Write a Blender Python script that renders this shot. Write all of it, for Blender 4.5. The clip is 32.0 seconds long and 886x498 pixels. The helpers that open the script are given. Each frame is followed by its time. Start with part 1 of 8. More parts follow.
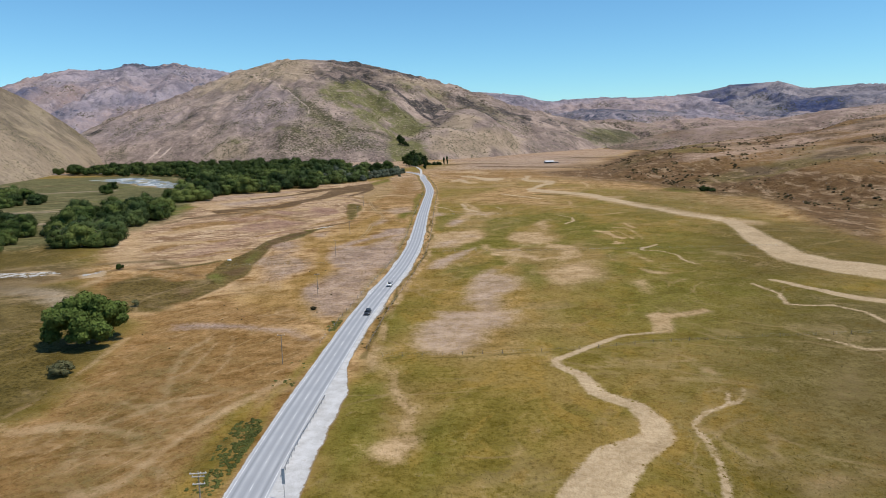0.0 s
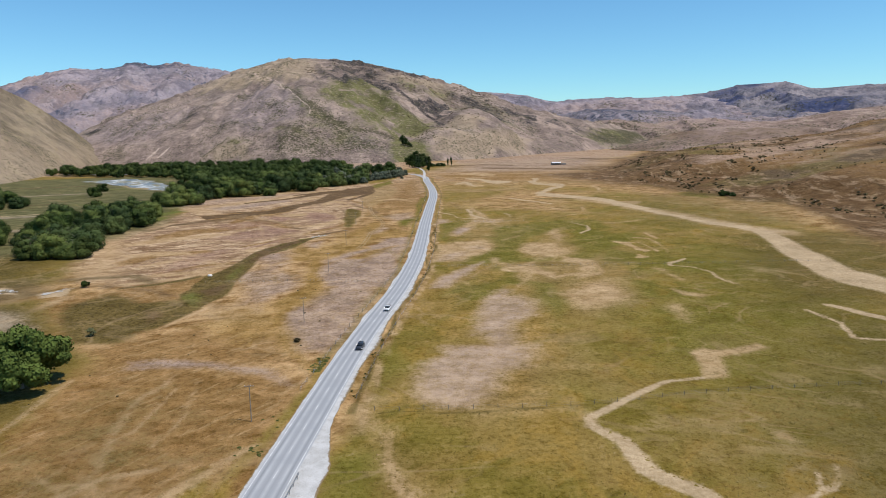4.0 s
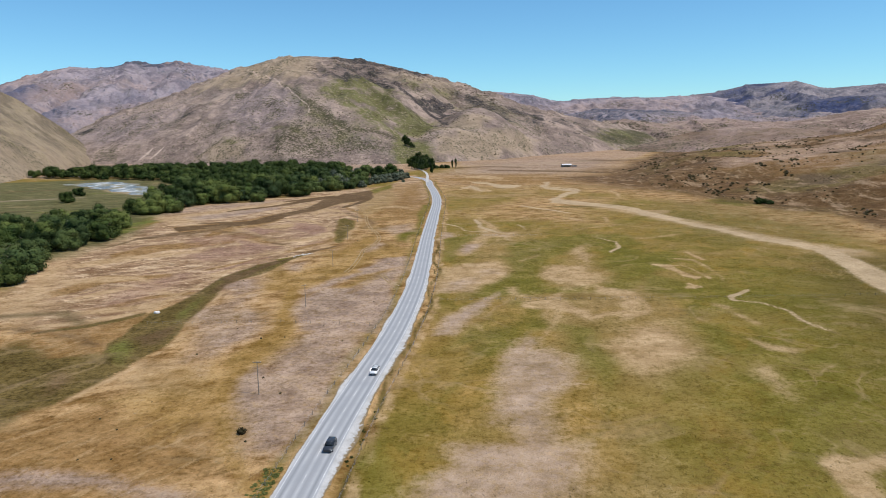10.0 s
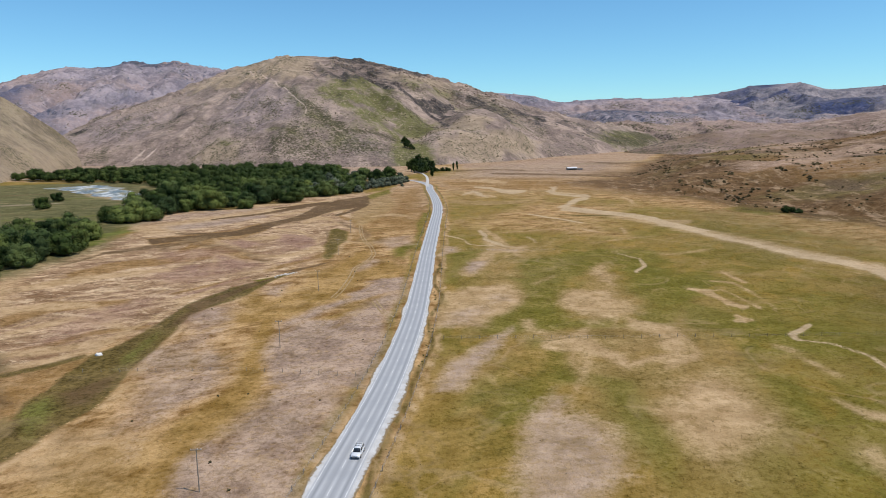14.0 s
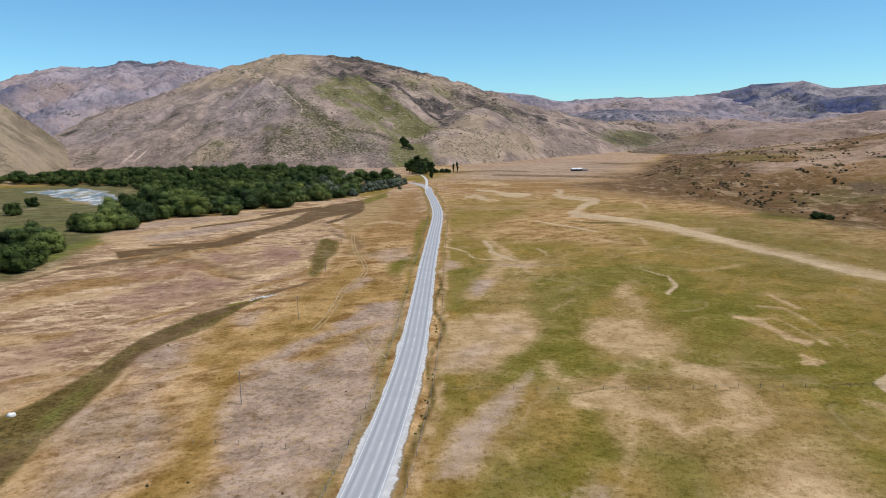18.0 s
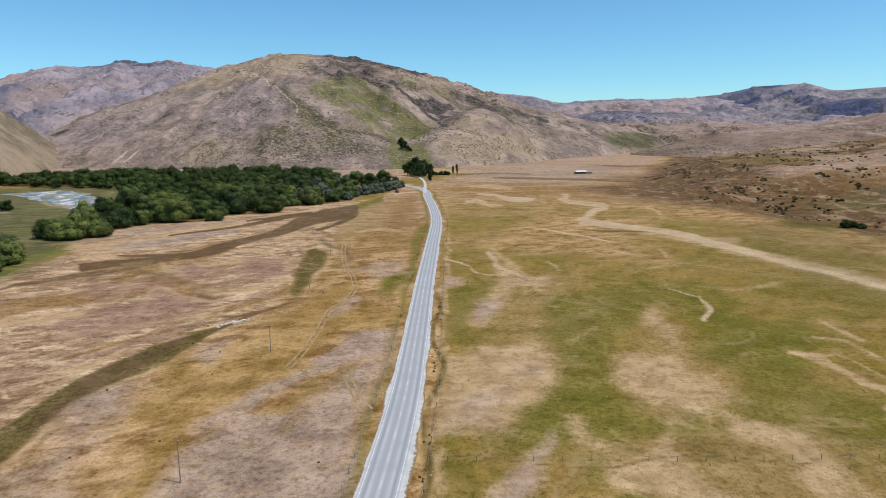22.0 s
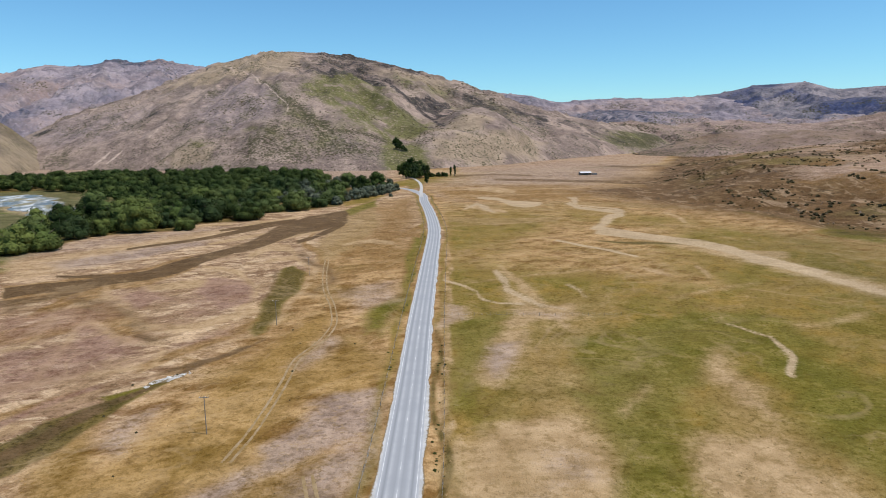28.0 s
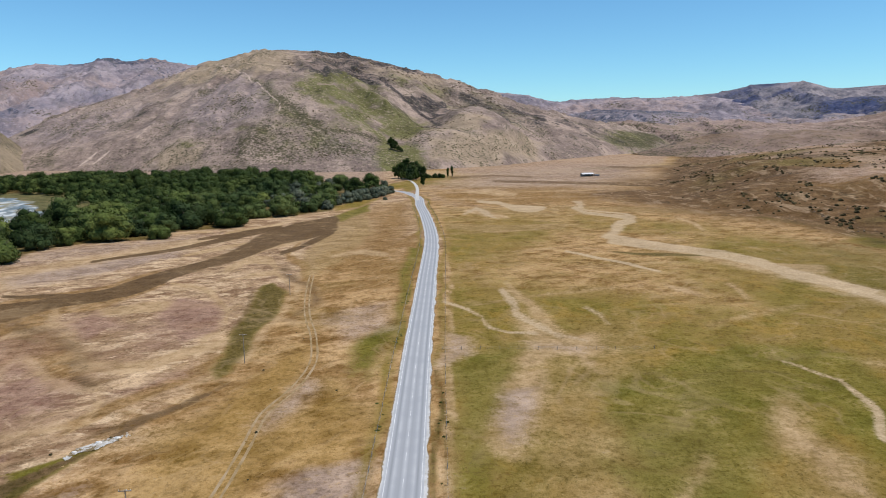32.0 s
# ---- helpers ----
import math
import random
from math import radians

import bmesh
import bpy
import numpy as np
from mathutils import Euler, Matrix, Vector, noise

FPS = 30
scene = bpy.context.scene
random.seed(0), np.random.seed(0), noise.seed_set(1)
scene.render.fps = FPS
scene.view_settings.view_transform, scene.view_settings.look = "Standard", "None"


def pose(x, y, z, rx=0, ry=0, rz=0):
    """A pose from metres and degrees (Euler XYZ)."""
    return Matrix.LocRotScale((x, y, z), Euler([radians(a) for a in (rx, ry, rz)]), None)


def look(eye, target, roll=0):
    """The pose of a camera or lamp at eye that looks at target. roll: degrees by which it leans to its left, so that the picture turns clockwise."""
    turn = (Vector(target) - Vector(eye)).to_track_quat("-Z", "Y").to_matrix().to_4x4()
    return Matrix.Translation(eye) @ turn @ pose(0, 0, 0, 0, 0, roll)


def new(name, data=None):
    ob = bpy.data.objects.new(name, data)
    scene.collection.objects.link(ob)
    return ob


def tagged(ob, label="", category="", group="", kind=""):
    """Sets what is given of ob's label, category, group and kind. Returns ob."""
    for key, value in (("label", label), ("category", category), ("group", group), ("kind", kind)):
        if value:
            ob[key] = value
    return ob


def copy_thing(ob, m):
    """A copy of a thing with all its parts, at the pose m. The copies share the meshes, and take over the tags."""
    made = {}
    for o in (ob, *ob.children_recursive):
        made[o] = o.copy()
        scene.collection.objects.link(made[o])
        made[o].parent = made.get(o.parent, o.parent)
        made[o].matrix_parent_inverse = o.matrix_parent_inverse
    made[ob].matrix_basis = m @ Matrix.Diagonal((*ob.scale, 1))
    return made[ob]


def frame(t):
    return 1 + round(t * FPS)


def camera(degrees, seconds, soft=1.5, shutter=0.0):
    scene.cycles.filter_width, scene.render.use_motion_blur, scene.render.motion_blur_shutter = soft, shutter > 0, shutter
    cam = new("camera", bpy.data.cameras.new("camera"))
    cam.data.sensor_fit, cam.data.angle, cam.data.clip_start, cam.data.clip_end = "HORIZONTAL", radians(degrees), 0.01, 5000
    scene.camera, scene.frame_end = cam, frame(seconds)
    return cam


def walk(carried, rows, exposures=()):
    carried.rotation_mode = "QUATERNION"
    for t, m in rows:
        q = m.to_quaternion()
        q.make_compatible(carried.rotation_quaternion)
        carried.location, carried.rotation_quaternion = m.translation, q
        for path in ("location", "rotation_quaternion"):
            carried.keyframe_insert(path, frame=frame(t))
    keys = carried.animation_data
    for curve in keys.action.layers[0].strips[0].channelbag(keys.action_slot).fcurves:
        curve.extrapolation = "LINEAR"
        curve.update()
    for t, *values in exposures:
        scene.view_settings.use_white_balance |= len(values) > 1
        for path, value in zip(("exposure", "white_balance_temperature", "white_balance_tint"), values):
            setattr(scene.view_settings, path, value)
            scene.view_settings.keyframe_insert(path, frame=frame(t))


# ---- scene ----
cam = camera(67.2, 32.0, soft=0.95)
PATH = [
    (0, (-0.166, 1.731, 60.453), (-0.117, 3.7, 60.107), -1.0),
    (1, (-0.194, 9.619, 60.57), (-0.148, 11.588, 60.224), -0.9),
    (2, (-0.062, 17.984, 60.761), (-0.019, 19.953, 60.415), -0.9),
    (3, (-0.029, 27.364, 60.834), (0.013, 29.333, 60.489), -0.9),
    (3.5, (-0.032, 31.871, 60.935), (0.009, 33.841, 60.589), -0.9),
    (5.5, (0.007, 51.268, 61.424), (0.043, 53.238, 61.078), -0.8),
    (6, (0.151, 55.848, 61.489), (0.187, 57.817, 61.142), -0.8),
    (7, (0.323, 66.583, 61.581), (0.358, 68.552, 61.234), -0.7),
    (8, (0.48, 76.538, 61.529), (0.512, 78.508, 61.183), -0.8),
    (9, (0.428, 86.582, 61.481), (0.459, 88.552, 61.136), -0.8),
    (10, (0.469, 97.798, 61.441), (0.498, 99.767, 61.095), -0.8),
    (11, (0.636, 107.635, 61.571), (0.665, 109.605, 61.226), -0.8),
    (12, (0.553, 116.23, 61.75), (0.582, 118.2, 61.405), -0.8),
    (13, (0.314, 127.917, 62.028), (0.342, 129.887, 61.685), -0.7),
    (14, (0.227, 140.092, 62.31), (0.256, 142.062, 61.967), -0.7),
    (14.5, (0.074, 146.128, 62.365), (0.103, 148.098, 62.021), -0.7),
    (16.5, (-0.028, 167.622, 62.755), (0.001, 169.592, 62.411), -0.8),
    (17, (0.103, 172.029, 62.71), (0.133, 173.999, 62.366), -0.8),
    (18, (0.089, 181.111, 62.672), (0.12, 183.081, 62.328), -0.8),
    (19, (0.253, 189.853, 62.646), (0.283, 191.823, 62.303), -0.8),
    (20, (0.283, 198.487, 62.644), (0.314, 200.457, 62.301), -0.7),
    (21, (0.323, 207.593, 62.621), (0.356, 209.563, 62.279), -0.8),
    (22, (0.419, 217.739, 62.037), (0.454, 219.709, 61.697), -0.6),
    (23, (0.453, 226.432, 61.947), (0.488, 228.402, 61.606), -0.7),
    (24, (0.373, 235.213, 61.663), (0.409, 237.183, 61.324), -0.7),
    (25, (0.364, 244.945, 61.402), (0.402, 246.916, 61.063), -0.7),
    (25.5, (0.318, 249.634, 61.241), (0.357, 251.604, 60.902), -0.8),
    (27.5, (-0.082, 268.572, 60.89), (-0.038, 270.543, 60.551), -0.7),
    (28, (-0.004, 273.027, 60.857), (0.042, 274.997, 60.517), -0.7),
    (29, (0.025, 281.514, 60.889), (0.074, 283.485, 60.548), -0.7),
    (30, (-0.161, 290.135, 60.871), (-0.11, 292.105, 60.529), -0.8),
    (31, (-0.178, 300.342, 61.072), (-0.123, 302.312, 60.729), -0.8),
    (32, (-0.325, 308.879, 61.128), (-0.267, 310.848, 60.787), -0.7),
]
walk(cam, [(t, look(eye, target, roll)) for t, eye, target, roll in PATH])

# ---- light ----
SUN_DIR = Vector((0.40, -0.15, 0.90)).normalized()
sun = new("sun", bpy.data.lights.new("sun", "SUN"))
sun.data.energy, sun.data.angle, sun.data.color = 4.3, radians(0.55), (1.0, 0.925, 0.835)
sun.matrix_world = look((0, 0, 400), Vector((0, 0, 400)) - SUN_DIR)
world = bpy.data.worlds.new("sky")
scene.world = world
world.use_nodes = True
wn = world.node_tree
sky = wn.nodes.new("ShaderNodeTexSky")
sky.sky_type, sky.sun_disc = "NISHITA", False
sky.sun_elevation = math.asin(SUN_DIR.z)
sky.sun_rotation = math.atan2(SUN_DIR.x, SUN_DIR.y)
sky.altitude, sky.air_density, sky.dust_density, sky.ozone_density = 500, 1.0, 0.0, 3.0
tint = wn.nodes.new("ShaderNodeMix")
tint.data_type, tint.blend_type = "RGBA", "MULTIPLY"
tint.inputs[0].default_value, tint.inputs[7].default_value = 1.0, (0.645, 1.015, 1.165, 1.0)
wn.links.new(sky.outputs[0], tint.inputs[6])
wn.links.new(tint.outputs[2], wn.nodes["Background"].inputs[0])
wn.nodes["Background"].inputs[1].default_value = 0.117
scene.view_settings.exposure = 0.0


# ---- smooth noise on arrays ----
def vnoise(x, y, seed=0):
    """Value noise in 0..1 on a unit lattice."""
    xi, yi = np.floor(x).astype(np.int64), np.floor(y).astype(np.int64)
    fx, fy = x - xi, y - yi
    fx, fy = fx * fx * (3 - 2 * fx), fy * fy * (3 - 2 * fy)

    def h(a, b):
        n = (a * 374761393 + b * 668265263 + seed * 1442695041) & 0x7FFFFFFF
        n = ((n ^ (n >> 13)) * 1274126177) & 0x7FFFFFFF
        return ((n ^ (n >> 16)) & 0xFFFF) / 65535.0

    a = h(xi, yi) * (1 - fx) + h(xi + 1, yi) * fx
    b = h(xi, yi + 1) * (1 - fx) + h(xi + 1, yi + 1) * fx
    return a * (1 - fy) + b * fy


def fbm(x, y, octaves=4, seed=0):
    total, amp, norm = 0.0, 1.0, 0.0
    for k in range(octaves):
        total = total + amp * vnoise(x * 2**k + 17.3 * k, y * 2**k - 9.1 * k, seed + k)
        norm += amp
        amp *= 0.5
    return total / norm


def ridged(x, y, octaves=4, seed=0):
    total, amp, norm = 0.0, 1.0, 0.0
    for k in range(octaves):
        total = total + amp * (1 - np.abs(2 * vnoise(x * 2**k + 5.7 * k, y * 2**k + 3.9 * k, seed + k) - 1))
        norm += amp
        amp *= 0.5
    return total / norm


def sstep(a, b, v):
    t = np.clip((v - a) / (b - a), 0, 1)
    return t * t * (3 - 2 * t)


# ---- mesh helpers ----
def mesh_from(name, verts, faces, material=None, smooth=True):
    """A mesh from an array of vertices and an array of faces that all have as many corners."""
    verts, faces = np.asarray(verts, np.float32), np.asarray(faces, np.int32)
    me = bpy.data.meshes.new(name)
    me.vertices.add(len(verts))
    me.vertices.foreach_set("co", verts.ravel())
    n = faces.shape[1]
    me.loops.add(faces.size)
    me.loops.foreach_set("vertex_index", faces.ravel())
    me.polygons.add(len(faces))
    me.polygons.foreach_set("loop_start", np.arange(0, faces.size, n, dtype=np.int32))
    me.polygons.foreach_set("use_smooth", np.full(len(faces), smooth))
    me.update(calc_edges=True)
    if material:
        me.materials.append(material)
    return me


def grid_faces(rows, cols):
    i = np.arange(rows * cols).reshape(rows, cols)
    return np.stack([i[:-1, :-1], i[:-1, 1:], i[1:, 1:], i[1:, :-1]], -1).reshape(-1, 4)


def paint(me, name, rgba):
    layer = me.color_attributes.new(name, "FLOAT_COLOR", "POINT")
    layer.data.foreach_set("color", np.ascontiguousarray(rgba, np.float32).ravel())


def part(name, data, material, parent, label=""):
    """Links a bmesh or a mesh as one object under a thing or a part."""
    if isinstance(data, bmesh.types.BMesh):
        me = bpy.data.meshes.new(name)
        data.to_mesh(me)
        data.free()
        data = me
    if material and not data.materials:
        data.materials.append(material)
    ob = new(name, data)
    ob.parent = parent
    return tagged(ob, label)


def box(bm, x0, x1, y0, y1, z0, z1, bevel=0.0):
    """A box in bm, with bevelled edges."""
    made = bmesh.ops.create_cube(bm, size=1.0)["verts"]
    for v in made:
        v.co = Vector(((x0 + x1) / 2 + v.co.x * (x1 - x0), (y0 + y1) / 2 + v.co.y * (y1 - y0), (z0 + z1) / 2 + v.co.z * (z1 - z0)))
    if bevel:
        edges = list({e for v in made for e in v.link_edges})
        bmesh.ops.bevel(bm, geom=edges, offset=bevel, segments=1, affect="EDGES")
    return bm


def rod(bm, a, b, r0, r1, sides=8):
    """A tapered round bar from a to b."""
    a, b = Vector(a), Vector(b)
    m = Matrix.Translation((a + b) / 2) @ (b - a).to_track_quat("Z", "Y").to_matrix().to_4x4()
    bmesh.ops.create_cone(bm, cap_ends=True, segments=sides, radius1=r0, radius2=r1, depth=(b - a).length, matrix=m)
    return bm


# ---- materials ----
class Shade:
    """A node material, written as short calls."""

    def __init__(self, name, rough=0.9, spec=0.2):
        self.mat = bpy.data.materials.new(name)
        self.mat.use_nodes = True
        self.t = self.mat.node_tree
        self.b = self.t.nodes["Principled BSDF"]
        self.b.inputs["Roughness"].default_value = rough
        self.b.inputs["Specular IOR Level"].default_value = spec

    def link(self, value, socket):
        if isinstance(value, bpy.types.NodeSocket):
            self.t.links.new(value, socket)
        elif isinstance(value, tuple) and len(value) == 3 and socket.type == "RGBA":
            socket.default_value = (*value, 1.0)
        else:
            socket.default_value = value

    def where(self):
        return self.t.nodes.new("ShaderNodeNewGeometry").outputs["Position"]

    def noise(self, scale, detail=3.0, rough=0.55, stretch=None, vector=None, twist=0.0, along=None):
        n = self.t.nodes.new("ShaderNodeTexNoise")
        v = vector or self.where()
        if stretch:
            m = self.t.nodes.new("ShaderNodeMapping")
            self.link(v, m.inputs[0])
            m.inputs["Rotation"].default_value = (0, 0, stretch[2])
            m.inputs["Scale"].default_value = (stretch[0], stretch[1], 1)
            v = m.outputs[0]
        if along:  # an angle in the plan and how many times longer the pattern is that way
            m = self.t.nodes.new("ShaderNodeMapping")
            m.vector_type = "TEXTURE"
            self.link(v, m.inputs[0])
            m.inputs["Rotation"].default_value = (0, 0, along[0])
            m.inputs["Scale"].default_value = (along[1], 1, 1)
            v = m.outputs[0]
        self.link(v, n.inputs["Vector"])
        n.inputs["Scale"].default_value, n.inputs["Detail"].default_value, n.inputs["Roughness"].default_value = scale, detail, rough
        n.inputs["Distortion"].default_value = twist
        return n.outputs["Fac"]

    def math(self, op, a, b=0.0, c=0.0):
        n = self.t.nodes.new("ShaderNodeMath")
        n.operation = op
        for v, s in zip((a, b, c), n.inputs):
            self.link(v, s)
        return n.outputs[0]

    def ramp(self, v, a, b, to0=0.0, to1=1.0):
        n = self.t.nodes.new("ShaderNodeMapRange")
        n.interpolation_type = "SMOOTHSTEP"
        for v2, s in zip((v, a, b, to0, to1), n.inputs):
            self.link(v2, s)
        return n.outputs[0]

    def mix(self, f, a, b, blend="MIX"):
        n = self.t.nodes.new("ShaderNodeMix")
        n.data_type, n.blend_type = "RGBA", blend
        self.link(f, n.inputs[0])
        self.link(a, n.inputs[6])
        self.link(b, n.inputs[7])
        return n.outputs[2]

    def attr(self, name):
        """The four channels of a colour attribute."""
        n = self.t.nodes.new("ShaderNodeAttribute")
        n.attribute_name = name
        s = self.t.nodes.new("ShaderNodeSeparateColor")
        self.link(n.outputs["Color"], s.inputs[0])
        return [*s.outputs, n.outputs["Alpha"]]

    def random(self):
        return self.t.nodes.new("ShaderNodeObjectInfo").outputs["Random"]

    def island(self):
        return self.t.nodes.new("ShaderNodeNewGeometry").outputs["Random Per Island"]

    def tone(self, colour, saturation, value):
        n = self.t.nodes.new("ShaderNodeHueSaturation")
        n.inputs["Saturation"].default_value, n.inputs["Value"].default_value = saturation, value
        self.link(colour, n.inputs["Color"])
        return n.outputs[0]

    def done(self, colour, bump=None, height=0.1, strength=0.5):
        self.link(colour, self.b.inputs["Base Color"])
        if bump is not None:
            n = self.t.nodes.new("ShaderNodeBump")
            n.inputs["Strength"].default_value, n.inputs["Distance"].default_value = strength, height
            self.link(bump, n.inputs["Height"])
            self.link(n.outputs[0], self.b.inputs["Normal"])
        return self.mat


def plain(name, colour, rough=0.6, metal=0.0, spread=0.15, scale=3.0):
    """One colour with a slight mottling."""
    s = Shade(name, rough, 0.4)
    s.b.inputs["Metallic"].default_value = metal
    n = s.noise(scale, 4)
    return s.done(s.mix(s.ramp(n, 0.3, 0.7), tuple(c * (1 - spread) for c in colour), tuple(min(1, c * (1 + spread)) for c in colour)))


def ground_material():
    s = Shade("valley_ground", 0.95, 0.1)
    mid, fine, tiny = s.noise(0.11, 5, 0.62), s.noise(0.75, 4, 0.7), s.noise(2.4, 2, 0.6)
    broad = s.noise(0.035, 4, 0.55)
    streak = s.noise(0.30, 6, 0.70, stretch=(0.55, 0.75, 0.2))
    swirl = s.noise(0.05, 5, 0.6, along=(0.9, 1.9), twist=0.7)
    sand, pale, green, dark = s.attr("cover_a")
    lilac, rust, straw, wet = s.attr("cover_b")
    pink, brown, olive, stony = s.attr("cover_c")
    golden, lush, tan, mauve = s.attr("cover_d")
    sage, silt, peat, moss = s.attr("cover_e")
    wob = s.math("ADD", s.math("MULTIPLY", s.math("SUBTRACT", mid, 0.5), 0.7), s.math("MULTIPLY", s.math("SUBTRACT", fine, 0.5), 0.6))

    def edge(m, soft=0.16, k=1.0):
        return s.ramp(s.math("MULTIPLY_ADD", wob, k, m), 0.5 - soft, 0.5 + soft)

    def two(a, b, n=None, lo=0.32, hi=0.68):
        return s.mix(s.ramp(n or mid, lo, hi), a, b)

    def over(col, m, amount, soft, k, new_col):
        return s.mix(s.math("MULTIPLY", edge(m, soft, k), amount), col, new_col)

    # brown grass, the straw field and the meadow
    # relief put into the colour: pale lit crests, brown shaded hollows
    fold = s.noise(0.10, 7, 0.68, along=(0.45, 2.4), twist=0.8)
    col = two((0.182, 0.103, 0.040), (0.470, 0.312, 0.165), s.math("ADD", s.math("MULTIPLY", fold, 0.5), s.math("MULTIPLY", mid, 0.5)), 0.40, 0.58)
    col = s.mix(s.ramp(broad, 0.50, 0.64, 0, 0.5), col, (0.190, 0.124, 0.044))
    dry = two((0.190, 0.116, 0.070), (0.500, 0.360, 0.230), s.math("ADD", s.math("MULTIPLY", fold, 0.65), s.math("MULTIPLY", streak, 0.35)), 0.41, 0.56)
    dry = s.mix(s.ramp(swirl, 0.49, 0.58, 0, 0.65), dry, (0.200, 0.122, 0.068))
    dry = s.mix(s.ramp(broad, 0.40, 0.50, 0.5, 0), dry, (0.225, 0.142, 0.090))
    dry = s.mix(s.ramp(s.noise(0.16, 6, 0.72, stretch=(0.5, 0.9, 0.25), twist=0.5), 0.53, 0.60, 0, 0.7), dry, (0.57, 0.43, 0.285))
    dry = s.mix(s.ramp(s.noise(0.15, 6, 0.72, stretch=(0.5, 0.8, -0.1), twist=0.5), 0.38, 0.46, 0.6, 0), dry, (0.185, 0.112, 0.066))
    col = over(col, straw, 1.0, 0.25, 1.0, dry)
    col = over(col, rust, 0.85, 0.38, 1.0, two((0.158, 0.092, 0.034), (0.290, 0.176, 0.080), streak))
    scratch = s.ramp(s.noise(0.42, 4, 0.62, along=(1.05, 5.0), twist=0.5), 0.55, 0.66, 0.0, 0.45)
    col = s.mix(scratch, col, (0.400, 0.282, 0.155))
    col = s.mix(s.ramp(s.noise(0.30, 5, 0.7, along=(0.6, 2.2), twist=0.6), 0.36, 0.46, 0.55, 0.0), col, s.tone(col, 1.1, 0.55))
    meadow = two((0.136, 0.106, 0.025), (0.196, 0.146, 0.042))
    meadow = s.mix(s.ramp(s.math("ADD", s.math("MULTIPLY", broad, 0.5), s.math("MULTIPLY", swirl, 0.5)), 0.46, 0.56, 0, 0.70), meadow, (0.235, 0.160, 0.058))
    meadow = s.mix(s.ramp(s.noise(0.065, 5, 0.66, along=(1.2, 1.6), twist=0.8), 0.52, 0.62, 0, 0.55), meadow, (0.262, 0.170, 0.050))
    col = over(col, green, 1.0, 0.32, 0.9, meadow)
    col = over(col, tan, 0.75, 0.46, 1.0, two((0.216, 0.142, 0.063), (0.325, 0.228, 0.114)))
    col = over(col, lush, 0.72, 0.46, 1.3, two((0.090, 0.087, 0.015), (0.146, 0.127, 0.029)))
    col = over(col, golden, 0.62, 0.46, 1.4, two((0.190, 0.120, 0.036), (0.320, 0.205, 0.076)))
    dust = two((0.330, 0.226, 0.125), (0.460, 0.330, 0.198))
    dust = s.mix(s.ramp(s.noise(0.28, 5, 0.72), 0.40, 0.50, 0.6, 0), dust, (0.215, 0.145, 0.068))
    col = over(col, pale, 0.86, 0.48, 1.05, dust)
    col = over(col, mauve, 0.70, 0.42, 0.9, two((0.185, 0.104, 0.078), (0.290, 0.186, 0.144), streak))
    stones = two((0.225, 0.170, 0.142), (0.365, 0.280, 0.228))
    stones = s.mix(s.ramp(s.noise(0.5, 4, 0.7), 0.54, 0.64, 0, 0.55), stones, (0.335, 0.235, 0.130))
    stones = s.mix(s.ramp(s.noise(0.26, 5, 0.7), 0.38, 0.47, 0.55, 0), stones, (0.165, 0.112, 0.066))
    col = over(col, lilac, 0.74, 0.42, 1.2, stones)
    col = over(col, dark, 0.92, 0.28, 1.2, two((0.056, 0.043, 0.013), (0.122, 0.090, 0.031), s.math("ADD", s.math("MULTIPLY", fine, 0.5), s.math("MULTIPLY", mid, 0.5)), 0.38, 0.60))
    col = over(col, wet, 0.95, 0.28, 1.3, two((0.088, 0.055, 0.028), (0.128, 0.082, 0.043)))
    # the river flat: grey-green meadow, silt, dark peaty hollows and bright moss
    col = over(col, sage, 0.9, 0.40, 1.0, two((0.074, 0.074, 0.030), (0.138, 0.128, 0.062), fold, 0.40, 0.58))
    col = over(col, silt, 0.8, 0.40, 1.2, two((0.230, 0.178, 0.122), (0.335, 0.270, 0.192)))
    col = over(col, peat, 0.85, 0.35, 1.2, two((0.082, 0.062, 0.030), (0.140, 0.102, 0.052)))
    col = over(col, moss, 0.85, 0.35, 1.2, two((0.088, 0.100, 0.024), (0.145, 0.150, 0.040)))
    # the foothill's own grounds
    col = over(col, brown, 0.9, 0.35, 1.2, two((0.066, 0.038, 0.018), (0.136, 0.082, 0.042)))
    col = over(col, pink, 0.9, 0.35, 1.2, two((0.250, 0.168, 0.120), (0.390, 0.285, 0.210)))
    col = over(col, olive, 0.85, 0.35, 1.2, two((0.092, 0.072, 0.028), (0.160, 0.124, 0.052)))
    col = over(col, stony, 0.85, 0.25, 1.4, two((0.068, 0.046, 0.028), (0.150, 0.106, 0.068), fine))
    ledge = s.ramp(s.noise(0.085, 6, 0.72, stretch=(1.0, 0.35, 0.25), twist=0.7), 0.53, 0.61, 0.0, 0.75)
    slope = s.math("MAXIMUM", s.ramp(brown, 0.35, 0.7), s.ramp(pink, 0.4, 0.8))
    col = s.mix(s.math("MULTIPLY", ledge, slope), col, two((0.235, 0.160, 0.096), (0.330, 0.238, 0.155)))
    gash = s.ramp(s.noise(0.10, 6, 0.75, stretch=(1.0, 0.30, 0.15), twist=0.7), 0.36, 0.43, 0.8, 0.0)
    col = s.mix(s.math("MULTIPLY", gash, slope), col, (0.058, 0.040, 0.020))
    col = over(col, sand, 0.92, 0.34, 1.0, two((0.335, 0.248, 0.152), (0.440, 0.338, 0.220), fine))
